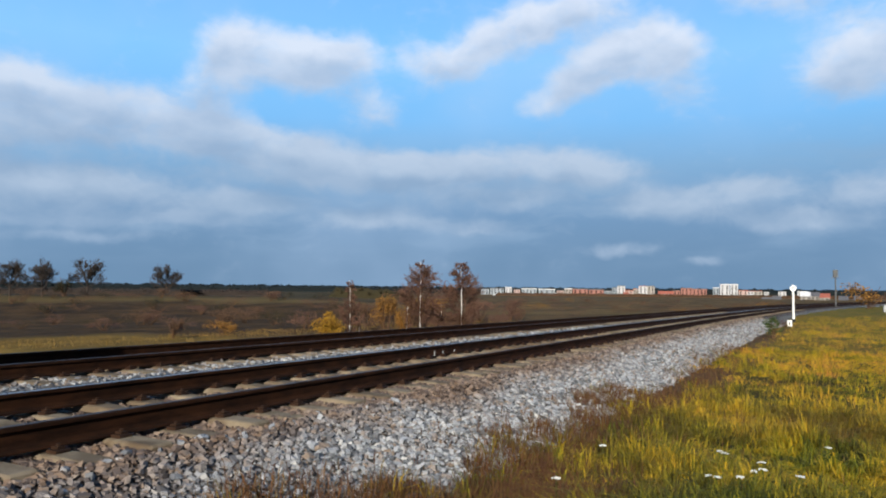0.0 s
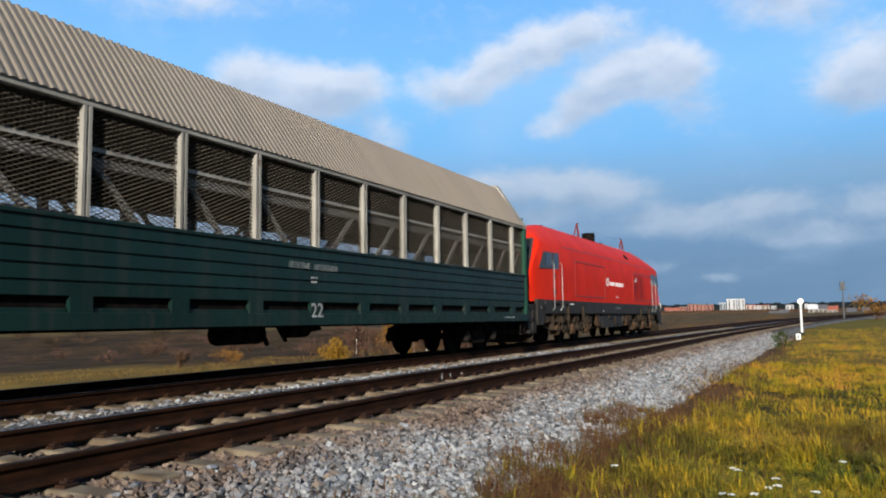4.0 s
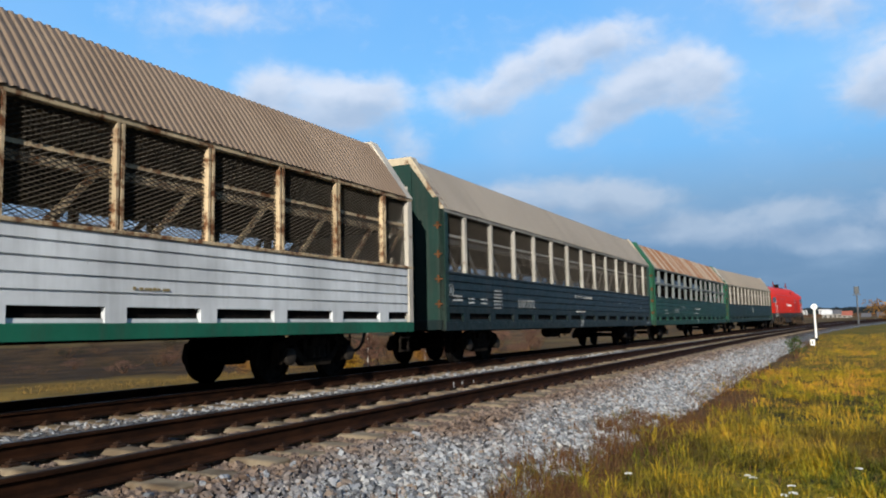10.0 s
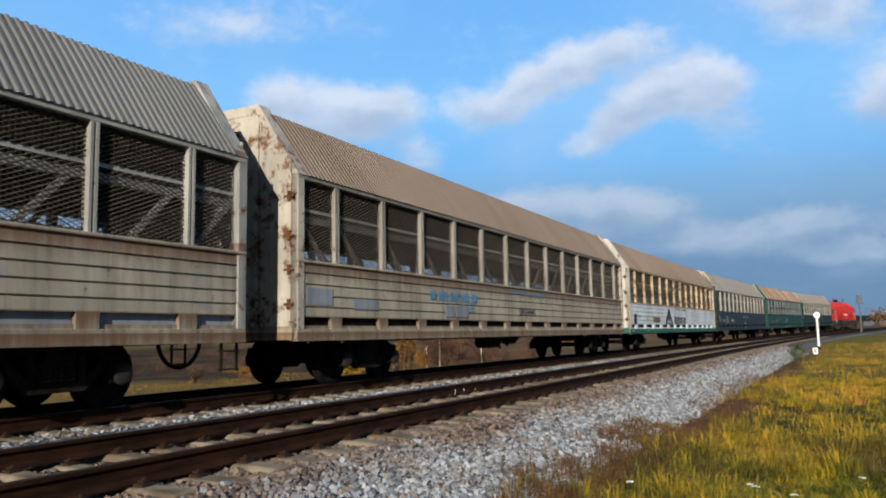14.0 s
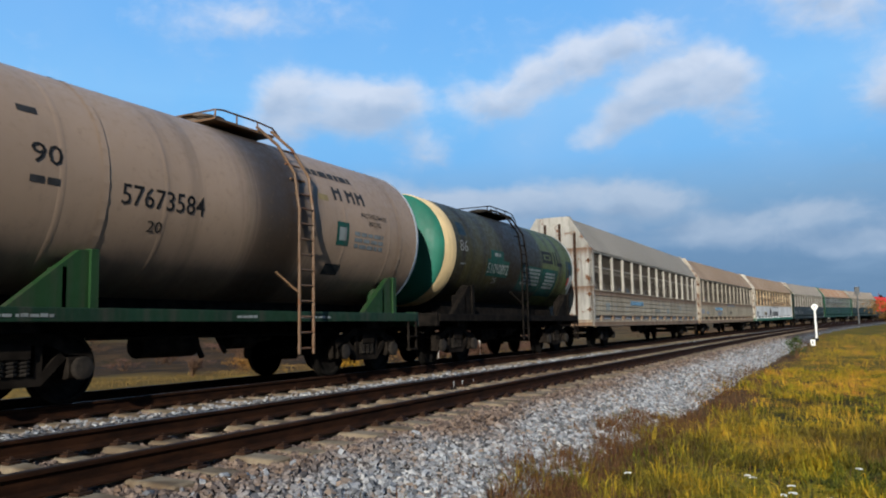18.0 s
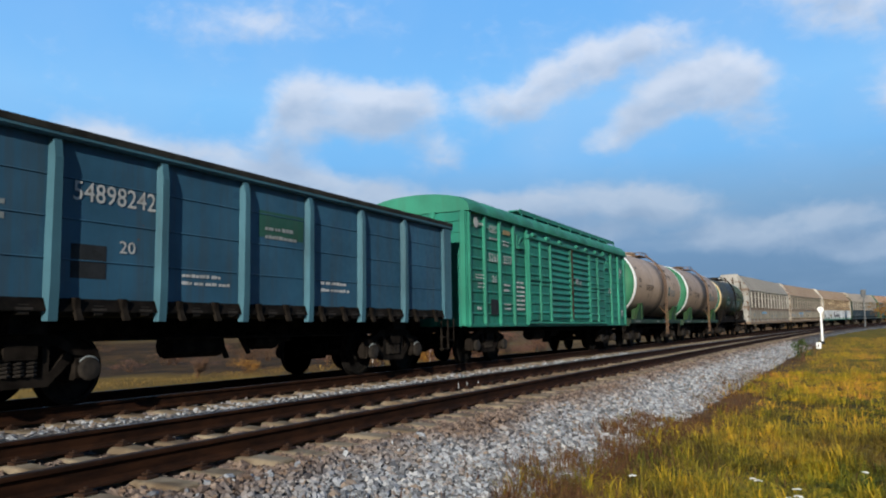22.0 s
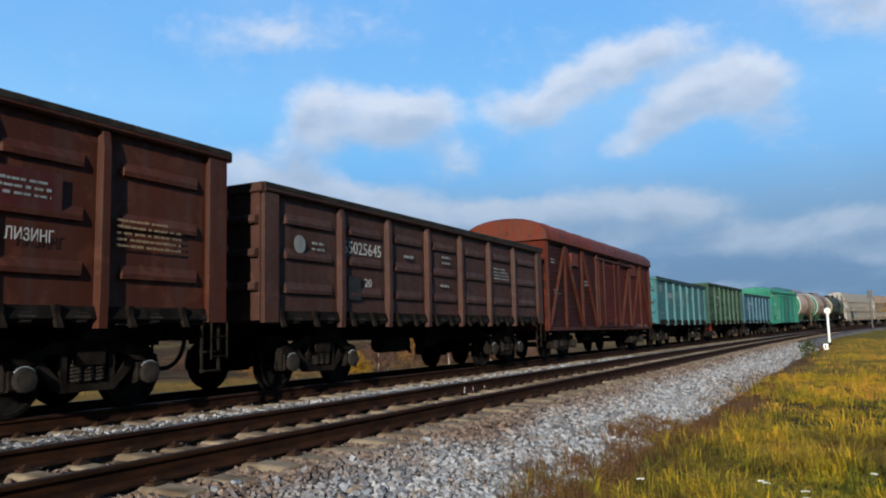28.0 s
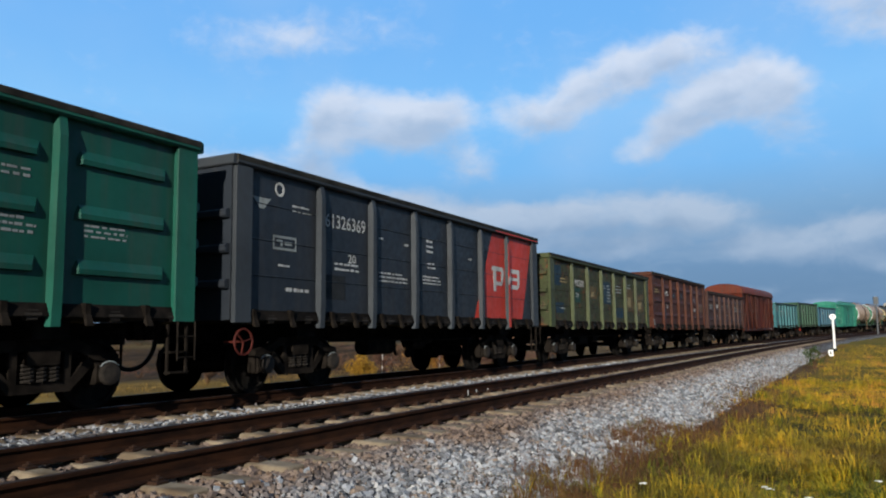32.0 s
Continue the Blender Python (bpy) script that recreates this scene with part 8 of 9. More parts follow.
    bars(g, 0.0, 2.1, 0.42, 0.7, M["ink_pale"], 1.466, 6, 31)
    bars(g, -0.65, 2.6, 0.45, 0.16, M["ink_pale"], 1.466, 2, 32)
    patch(g, -5.75, -5.0, 1.6, 1.95, navy, 1.46)
    bars(g, -5.3, 1.7, 0.4, 0.12, M["ink_pale"], 1.466, 1, 33)
    bars(g, -5.3, 2.58, 0.65, 0.2, M["ink_yellow"], 1.462, 2, 34)
    patch(g, 1.0, 2.25, 1.55, 1.95, navy, 1.46)
    bars(g, 1.05, 2.5, 0.95, 0.35, M["ink_pale"], 1.462, 3, 35)
    tan = paint("flaked_primer", (0.10, 0.066, 0.03), 0.5, 0.4, 0.8, (0.10, 0.10, 0.05), 0.5)
    for x, z, w, h in ((2.65, 1.7, 1.4, 1.3), (4.4, 1.7, 1.4, 1.0), (-2.4, 2.1, 1.2, 0.6)):
        smear(g, x, z, w, h, tan, 1.459, int(x * 10) + 90, "flaked_patch")
        smear(g, x + 0.3, z + 0.2 * h, w * 0.5, h * 0.4, M["ink_yellow"], 1.463, int(x * 10) + 95, "paint_dab")
    bars(g, 2.75, 2.75, 0.7, 0.25, M["ink_pale"], 1.463, 2, 36)
    # slate grey with a red corner
    skin = paint("slate_grey_paint", (0.0168, 0.0208, 0.0272), 0.06, 0.25, 0.45)
    g = W["gry"] = gondola("slate-grey open wagon with a red slanted panel at its leading end", 3.74, skin, False, paint("slate_post_paint", (0.0315, 0.0364, 0.042), 0.06, 0.2))
    red = paint("signal_red_paint", (0.416, 0.036, 0.02), 0.05, 0.2, 0.45)
    part("red_panel", Shape().loft([[(2.6, y, 1.36), (2.6, y, 2.15), (3.35, y, 3.62), (4.12, y, 3.62), (4.12, y, 1.36)] for y in (-1.468, -1.462)]), red, g, "signal-red slanted panel")
    part("red_panel", Shape().loft([[(4.28, y, 1.36), (4.28, y, 3.62), (6.1, y, 3.62), (5.3, y, 1.36)] for y in (-1.468, -1.462)]), red, g)
    part("red_panel", Shape().loft([[(x - 0.068, -1.574, z), (x + 0.068, -1.574, z), (x + 0.068, -1.569, z), (x - 0.068, -1.569, z)] for x, z in ((4.2, 1.12), (4.2, 3.42))]), red, g)
    part("red_panel", Shape().loft([[(2.2, y, 1.36), (2.44, y, 1.36), (2.44, y, 1.83)] for y in (-1.468, -1.462)]), red, g)
    part("red_panel", Shape().box(3.35, 6.37, -1.579, -1.574, 3.66, 3.725), red, g)
    stroke = lambda pts, y: part("emblem_stroke", Shape().loft([[(a, yy, b) for a, b in pts] for yy in (y - 0.006, y)]), M["ink_white"], g, "broad white stroke of an emblem")
    for pts in ([(3.36, 2.08), (3.52, 2.08), (3.52, 2.74), (3.28, 2.74), (3.24, 2.62), (3.36, 2.62)], [(3.52, 2.62), (4.04, 2.62), (3.96, 2.74), (3.52, 2.74)], [(3.82, 2.3), (3.96, 2.3), (4.06, 2.62), (3.9, 2.62)], [(3.52, 2.24), (3.90, 2.24), (3.96, 2.34), (3.52, 2.34)],
                [(4.5, 2.62), (5.02, 2.62), (5.12, 2.74), (4.44, 2.74)], [(4.98, 2.28), (5.14, 2.34), (5.14, 2.72), (5.0, 2.62)], [(4.42, 2.18), (5.0, 2.18), (5.12, 2.30), (4.42, 2.30)], [(4.34, 2.2), (4.48, 2.2), (4.56, 2.5), (4.42, 2.5)], [(4.5, 2.42), (4.98, 2.42), (4.98, 2.5), (4.52, 2.5)]):
        stroke(pts, -1.47)
    stroke([(4.13, 2.26), (4.27, 2.36), (4.27, 2.56), (4.13, 2.42)], -1.576)
    number(g, "61326369", -4.03, 2.93, 0.26, 1.3)
    patch(g, -4.0, -3.38, 1.6, 2.05, M["ink_dark"], 1.46)
    for x, z, w, h, r in ((-4.95, 3.05, 0.5, 0.16, 2), (-5.1, 1.65, 0.7, 0.14, 1), (-3.72, 2.12, 0.8, 0.2, 2), (-2.2, 2.0, 1.1, 0.24, 3), (-0.42, 2.05, 0.82, 0.22, 3), (-2.2, 2.85, 0.22, 0.1, 1), (-1.2, 2.8, 0.18, 0.12, 1), (-0.25, 2.75, 0.3, 0.35, 3), (-0.2, 2.4, 0.35, 0.18, 2), (1.9, 2.75, 0.18, 0.1, 1), (-5.3, 2.08, 0.3, 0.08, 1)):
        bars(g, x, z, w, h, M["ink_white"], 1.46, r, int(x * 9) + 70)
    plate = Shape()
    for a, b, za, zb in ((-5.44, -4.84, 2.58, 2.62), (-5.44, -4.84, 2.38, 2.42), (-5.44, -5.41, 2.42, 2.58), (-4.87, -4.84, 2.42, 2.58), (-5.35, -5.2, 2.5, 2.55), (-5.25, -5.2, 2.45, 2.5), (-5.14, -4.96, 2.47, 2.53)):
        plate.box(a, b, -1.466, -1.461, za, zb)
    tagged(part("framed_mark", plate, M["ink_pale"], g, "pale framed mark of plain strokes"), kind="stuff")
    part("winged_mark", Shape().loft([[(-5.95, y, 3.2), (-5.5, y, 3.2), (-5.58, y, 3.13), (-5.67, y, 3.02), (-5.78, y, 3.02), (-5.87, y, 3.13)] for y in (-1.466, -1.461)]), M["ink_pale"], g, "pale winged mark")
    part("badge", Shape().turn([(-1.459, 0.08), (-1.466, 0.085), (-1.466, 0.12), (-1.459, 0.125)], 20, "y", (-5.28, 0, 3.4), caps=False), M["ink_white"], g, "white ring-shaped badge")
    handwheel(g, -6.15, 0.86, (0.06, 0.012, 0.008))
    # deep sea green
    skin = paint("sea_green_paint", (0.006, 0.060, 0.042), 0.1, 0.35, 0.45)
    g = W["tea2"] = gondola("deep sea-green ribbed open wagon, high sides", 3.75, skin, True, paint("sea_green_post_paint", (0.009, 0.078, 0.052), 0.1, 0.2))
    bars(g, 4.6, 2.18, 0.65, 0.2, M["ink_pale"], 1.46, 3, 41)
    bars(g, 3.2, 2.14, 0.75, 0.24, M["ink_pale"], 1.46, 3, 42)
    bars(g, 3.5, 2.8, 0.35, 0.16, M["ink_pale"], 1.46, 2, 43)
    return W

# ---- plants ----
def blades(name, spots, material, height, width, lean, seed, label, category, curl=0.35):
    """Joined grass: each blade a bent, tapering strip of two pieces."""
    rng = np.random.default_rng(seed)
    n = len(spots)
    p = np.array(spots)
    h = height * rng.uniform(0.55, 1.2, n)
    if p.shape[1] > 3:
        h = h * p[:, 3]
    a = p[:, 4] + rng.uniform(-0.6, 0.6, n) if p.shape[1] > 4 else rng.uniform(0, 2 * math.pi, n)
    tilt = lean * rng.uniform(0.1, 1.0, n)
    d = np.stack([np.cos(a), np.sin(a)], 1)
    s = np.stack([-np.sin(a + rng.uniform(-0.7, 0.7, n)), np.cos(a)], 1) * (width * rng.uniform(0.6, 1.3, n))[:, None]
    v = np.zeros((n, 5, 3))
    mid, top = tilt * h * 0.35, tilt * h * (0.8 + curl)
    v[:, 0, :2], v[:, 1, :2] = p[:, :2] - s, p[:, :2] + s
    v[:, 2, :2], v[:, 3, :2] = p[:, :2] + d * mid[:, None] + s * 0.8, p[:, :2] + d * mid[:, None] - s * 0.8
    v[:, 4, :2] = p[:, :2] + d * top[:, None]
    v[:, 0, 2] = v[:, 1, 2] = p[:, 2] - 0.02
    v[:, 2, 2] = v[:, 3, 2] = p[:, 2] + h * 0.55
    v[:, 4, 2] = p[:, 2] + h * (1 - 0.38 * tilt)
    f = []
    for i in range(n):
        b = 5 * i
        f.append((b, b + 1, b + 2, b + 3))
        f.append((b + 3, b + 2, b + 4))
    me = bpy.data.meshes.new(name)
    me.from_pydata(v.reshape(-1, 3).tolist(), [], f)
    me.materials.append(material)
    ob = new(name, me)
    return tagged(ob, label, category, kind="stuff")


def clumped(x, y, k=0.6, seed=0.0):
    return noise.noise((x * k, y * k, seed)) * 0.5 + 0.5


def build_grass():
    rng = random.Random(21)
    green, dry, brown = [], [], []

    def tuft(out, x, y, n, r, size):
        for _ in range(n):
            a, d = rng.uniform(0, 6.283), r * math.sqrt(rng.random())
            out.append((x + d * math.cos(a), y + d * math.sin(a), 0.0, size * rng.uniform(0.7, 1.15), a))

    for x0, x1, y0, y1, count, n, r in ((-12, 3, -9, 3.6, 6500, 8, 0.09), (2.3, 7, -4.5, 3.7, 5600, 17, 0.06), (6, 14, -7, 3.7, 8600, 14, 0.085), (13, 30, -14, 3.6, 8000, 12, 0.16), (28, 75, -30, 3.2, 7500, 10, 0.34)):
        for _ in range(count):
            x, y = rng.uniform(x0, x1), rng.uniform(y0, y1)
            if x > 3 and math.degrees(math.atan2(y, x)) < -7 - 16 / max(x, 1):
                continue
            s, lat = track_of(x, y)
            toe = 6.86 + 0.45 * noise.noise((s * 0.35, 0.3, 0.0)) + 0.35 * noise.noise((s * 1.3, 4.3, 0.0))
            if lat < toe:
                if lat > toe - 0.55 and rng.random() < 0.10:
                    tuft(brown, x, y, int(n * 0.5), r * 1.3, 0.4 + 0.9 * clumped(x, y, 1.3, 8.0))
                continue
            e = lat - toe
            c = clumped(x, y, 0.8, 2.0)
            edge = 0.85 + 0.1 * (x < 12) + 0.8 * noise.noise((s * 0.45, 9.0, 0)) + 0.3 * noise.noise((s * 1.7, 2.0, 0))
            if e < edge and rng.random() < 0.8:
                tuft(brown, x, y, int(n * 1.1), r * 1.5, 0.45 + 1.0 * clumped(x, y, 1.3, 8.0))
            elif rng.random() < 0.5 * math.exp(-max(0.0, e - edge) / 0.55) + 0.03:
                tuft(brown, x, y, int(n * 0.6), r * 1.6, 0.5 + 0.9 * clumped(x, y, 1.3, 8.0))
            elif rng.random() < 0.10 + 0.3 * clumped(x, y, 0.25, 5.0) * (x > 18):
                tuft(dry, x, y, n // 2, r, 0.6 + 0.7 * c)
            else:
                tuft(green, x, y, n, r, (0.5 + 0.7 * c) * (rng.uniform(1.8, 3.2) if rng.random() < 0.08 + 0.34 * (c > 0.5) else 1.0))
    # taller weeds that stand on the ballast's foot
    for cx, cy, r, m in ((7.2, 2.1, 0.9, 60), (5.4, 2.75, 0.7, 60), (9.5, 2.1, 0.9, 46), (12.0, 2.0, 1.0, 40), (4.3, 2.8, 0.5, 34), (16, 2.2, 1.2, 34), (6.0, 2.5, 0.6, 40), (8.3, 2.6, 0.5, 20), (22, 2.3, 1.5, 40), (3.75, 2.95, 0.45, 60), (4.05, 2.75, 0.4, 50), (4.7, 2.9, 0.4, 40), (4.5, 3.55, 0.5, 36), (4.8, 3.3, 0.5, 40), (5.3, 3.05, 0.5, 40), (4.1, 3.5, 0.4, 26), (7.6, 2.6, 0.6, 60), (8.6, 2.35, 0.6, 50)):
        for _ in range(m):
            a, d = rng.uniform(0, 6.3), r * math.sqrt(rng.random())
            tuft(brown, cx + d * math.cos(a), cy + 0.5 * d * math.sin(a), 7, 0.09, (2.0 - d / r) * rng.uniform(0.3, 1.15))
    foot = lambda q: (q[0], q[1], max(ground_z(q[0], q[1]), place(*track_of(q[0], q[1]), 0).z + bed_height(track_of(q[0], q[1])[1])) if 5.6 < track_of(q[0], q[1])[1] < 7.5 else ground_z(q[0], q[1]), q[3], q[4])
    green, dry, brown = [foot(q) for q in green], [foot(q) for q in dry], [foot(q) for q in brown]
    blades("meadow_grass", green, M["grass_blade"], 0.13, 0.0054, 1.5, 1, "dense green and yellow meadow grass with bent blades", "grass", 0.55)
    blades("dry_grass", dry, M["dry_reed"], 0.15, 0.0034, 1.0, 2, "straw-coloured dry grass among the green", "grass", 0.4)
    blades("dry_weeds", brown, M["dry_stem"], 0.19, 0.0032, 1.1, 3, "reddish-brown withered weeds along the ballast edge", "weeds", 0.3)
    # withered grass of the field behind the tracks
    reeds = []
    for _ in range(26000):
        x = rng.uniform(4, 85)
        y = rng.uniform(YC + 5.5, YC + 36)
        if clumped(x, y, 0.16, 11.0) > 0.42:
            reeds.append((x, y, ground_z(x, y), 0.4 + 0.9 * clumped(x, y, 0.5, 12.0)))
    blades("field_reeds", reeds, M["dry_reed"], 0.27, 0.011, 0.9, 4, "withered yellow-brown field grass behind the tracks", "grass")


def build_flowers():
    rng = random.Random(4)
    spots = [(8.03, 2.02), (8.26, 0.9), (8.36, 0.86), (7.85, 0.48), (8.95, -0.08), (6.87, 0.84), (6.76, 0.76), (6.85, 0.59), (7.24, 0.51), (7.32, 0.44), (7.23, 0.15), (6.21, 1.95)]
    for x, y in spots:
        z = ground_z(x, y)
        fl = tagged(new("yarrow_flower"), "white flat-topped yarrow flower in the grass", "flower", group="flowers in the grass")
        h = rng.uniform(0.19, 0.25)
        fl.matrix_basis = pose(x, y, z)
        part("stem", Shape().rod((0, 0, -0.02), (0.02, 0.01, h), 0.003, 5), M["green_leaf"], fl)
        hd = Shape()
        for _ in range(18):
            a, d = rng.uniform(0, 6.3), rng.uniform(0, 0.034)
            hd.turn([(0, 0.004), (0.006, 0.012), (0.01, 0.008)], 6, "z", (0.02 + d * math.cos(a), 0.01 + d * math.sin(a), h - d * 0.2))
        part("flower_head", hd, M["flower"], fl)


def grow(rng, sh, twigs, p, d, length, r, level, droop, spread_a, least, thin=0.008):
    """Branches, forked again and again; thin ends go to the crown mesh."""
    n = 3
    q, w = p.copy(), d.copy()
    pts = [p.copy()]
    for i in range(n):
        w = (w + Vector((rng.gauss(0, 0.12), rng.gauss(0, 0.12), rng.gauss(0, 0.08) + droop))).normalized()
        q = q + w * (length / n)
        pts.append(q.copy())
    tgt = sh if r > least else twigs
    for i in range(n):
        k0, k1 = 1 - 0.3 * i / n, 1 - 0.3 * (i + 1) / n
        tgt.rod(pts[i], pts[i + 1], max(r * k0, thin), 5 if r > least else 3, max(r * k1, thin * 0.8), caps=False)
    if level == 0:
        return
    for j in range(rng.choice((3, 3, 4))):
        a = rng.uniform(0, 2 * math.pi)
        u = w.orthogonal().normalized()
        u = Matrix.Rotation(a, 3, w) @ u
        nd = (w * math.cos(spread_a) + u * math.sin(spread_a) * rng.uniform(0.6, 1.2)).normalized()
        start = pts[rng.choice((1, 2, 3, 3))]
        grow(rng, sh, twigs, start, nd, length * rng.uniform(0.6, 0.84), r * 0.58, level - 1, droop, spread_a, least, thin)


def old_tree(x, y, height, seed):
    rng = random.Random(seed)
    t = tagged(new("bare_tree"), "old leafless broad-crowned tree at the field's edge", "tree", group="bare trees on the field's edge")
    trunk, crown = Shape(), Shape()
    p = Vector((0, 0, -0.3))
    trunk.rod(p, (0, 0, height * 0.34), height * 0.035, 7, height * 0.022)
    for i in range(10):
        a, k = i * 2.4 + rng.uniform(-0.3, 0.3), i / 9
        d = Vector((math.cos(a) * (0.85 - 0.6 * k), math.sin(a) * (0.85 - 0.6 * k), 0.55 + 0.45 * k)).normalized()
        grow(rng, trunk, crown, Vector((0, 0, height * (0.16 + 0.18 * k))), d, height * (0.22 + 0.05 * k), height * 0.015, 5 if i % 2 else 4, 0.03, 0.42, height * 0.004, 0.02)
    t.matrix_basis = pose(x, y, ground_z(x, y))
    part("trunk", trunk, M["dark_twig"], t, "dark trunk and limbs")
    part("crown", crown, M["dark_twig"], t, "fine bare twigs")
    return t


def birch(x, y, height, seed, bare=True, slim=1.0):
    rng = random.Random(seed)
    t = tagged(new("birch_tree"), "young white-stemmed birch with a fine reddish crown", "tree", group="birches behind the tracks")
    trunk, crown = Shape(), Shape()
    pts = [Vector((0.008 * i * rng.uniform(-1, 1) * height / 7, 0.008 * i * rng.uniform(-1, 1), height * i / 9 - 0.3)) for i in range(10)]
    for i in range(9):
        r0 = height * 0.0072 * (1 - i / 10)
        trunk.rod(pts[i], pts[i + 1], r0 + 0.01, 7, height * 0.0072 * (1 - (i + 1) / 10) + 0.008, caps=False)
    limbs = Shape()
    for i in range(int(110 * max(slim, 0.45))):
        k = rng.uniform(0.12, 0.97)
        z = height * k
        a = rng.uniform(0, 6.3)
        reach = height * 0.2 * slim * min(1.0, (1.04 - k) ** 0.75 * 1.25) * min(1.0, 0.45 + k * 1.6) * rng.uniform(0.6, 1.1)
        d = Vector((math.cos(a), math.sin(a), 0.75)).normalized()
        grow(rng, limbs, crown, Vector((0, 0, z - 0.3)), d, reach, 0.012 * height / 7, 3, -0.02, 0.42, 0.02, 0.013)
    t.matrix_basis = pose(x, y, ground_z(x, y))
    part("trunk", trunk, M["birch_bark"], t, "white bark trunk")
    part("limbs", limbs, M["red_twig"], t)
    part("crown", crown, M["red_twig"], t, "fine reddish twigs")
    return t


def bush(x, y, w, h, material, seed, label, leaves=260, name="bush", leaf=0.07):
    rng = random.Random(seed)
    t = tagged(new(name), label, "bush", group="bushes of the field")
    stems, crown = Shape(), Shape()
    for i in range(9):
        a = rng.uniform(0, 6.3)
        e = Vector((math.cos(a) * w * rng.uniform(0.1, 0.45), math.sin(a) * w * rng.uniform(0.1, 0.45), h * rng.uniform(0.5, 0.98)))
        stems.rod((rng.uniform(-0.1, 0.1) * w, rng.uniform(-0.1, 0.1) * w, -0.2), e, 0.02 * h, 4, 0.006 * h)
    lobes = [(rng.uniform(-0.32, 0.32) * w, rng.uniform(-0.32, 0.32) * w, rng.uniform(0.3, 0.78) * h, rng.uniform(0.16, 0.3)) for _ in range(8)]
    for i in range(leaves):
        lx, ly, lz, lr = lobes[rng.randrange(8)]
        u = Vector((rng.gauss(0, 1), rng.gauss(0, 1), rng.gauss(0, 1))).normalized() * (rng.random() ** 0.4)
        c = Vector((lx + u.x * lr * w, ly + u.y * lr * w, max(0.03, lz + u.z * lr * h)))
        s = leaf * h * rng.uniform(0.5, 1.3) * 0.7
        e1 = Vector((rng.gauss(0, 1), rng.gauss(0, 1), rng.gauss(0, 1))).normalized() * s
        e2 = e1.orthogonal().normalized() * s * 0.5
        crown.add([c - e1, c + e2, c + e1, c - e2], [(0, 1, 2, 3)])
    t.matrix_basis = pose(x, y, ground_z(x, y))
    part("stem", stems, M["brown_twig"], t)
    me = crown.mesh("leaves")
    me.materials.append(material)
    part("leaves", me, None, t)
    return t


def at_angle(deg, d):
    return d * math.cos(radians(deg)), d * math.sin(radians(deg))


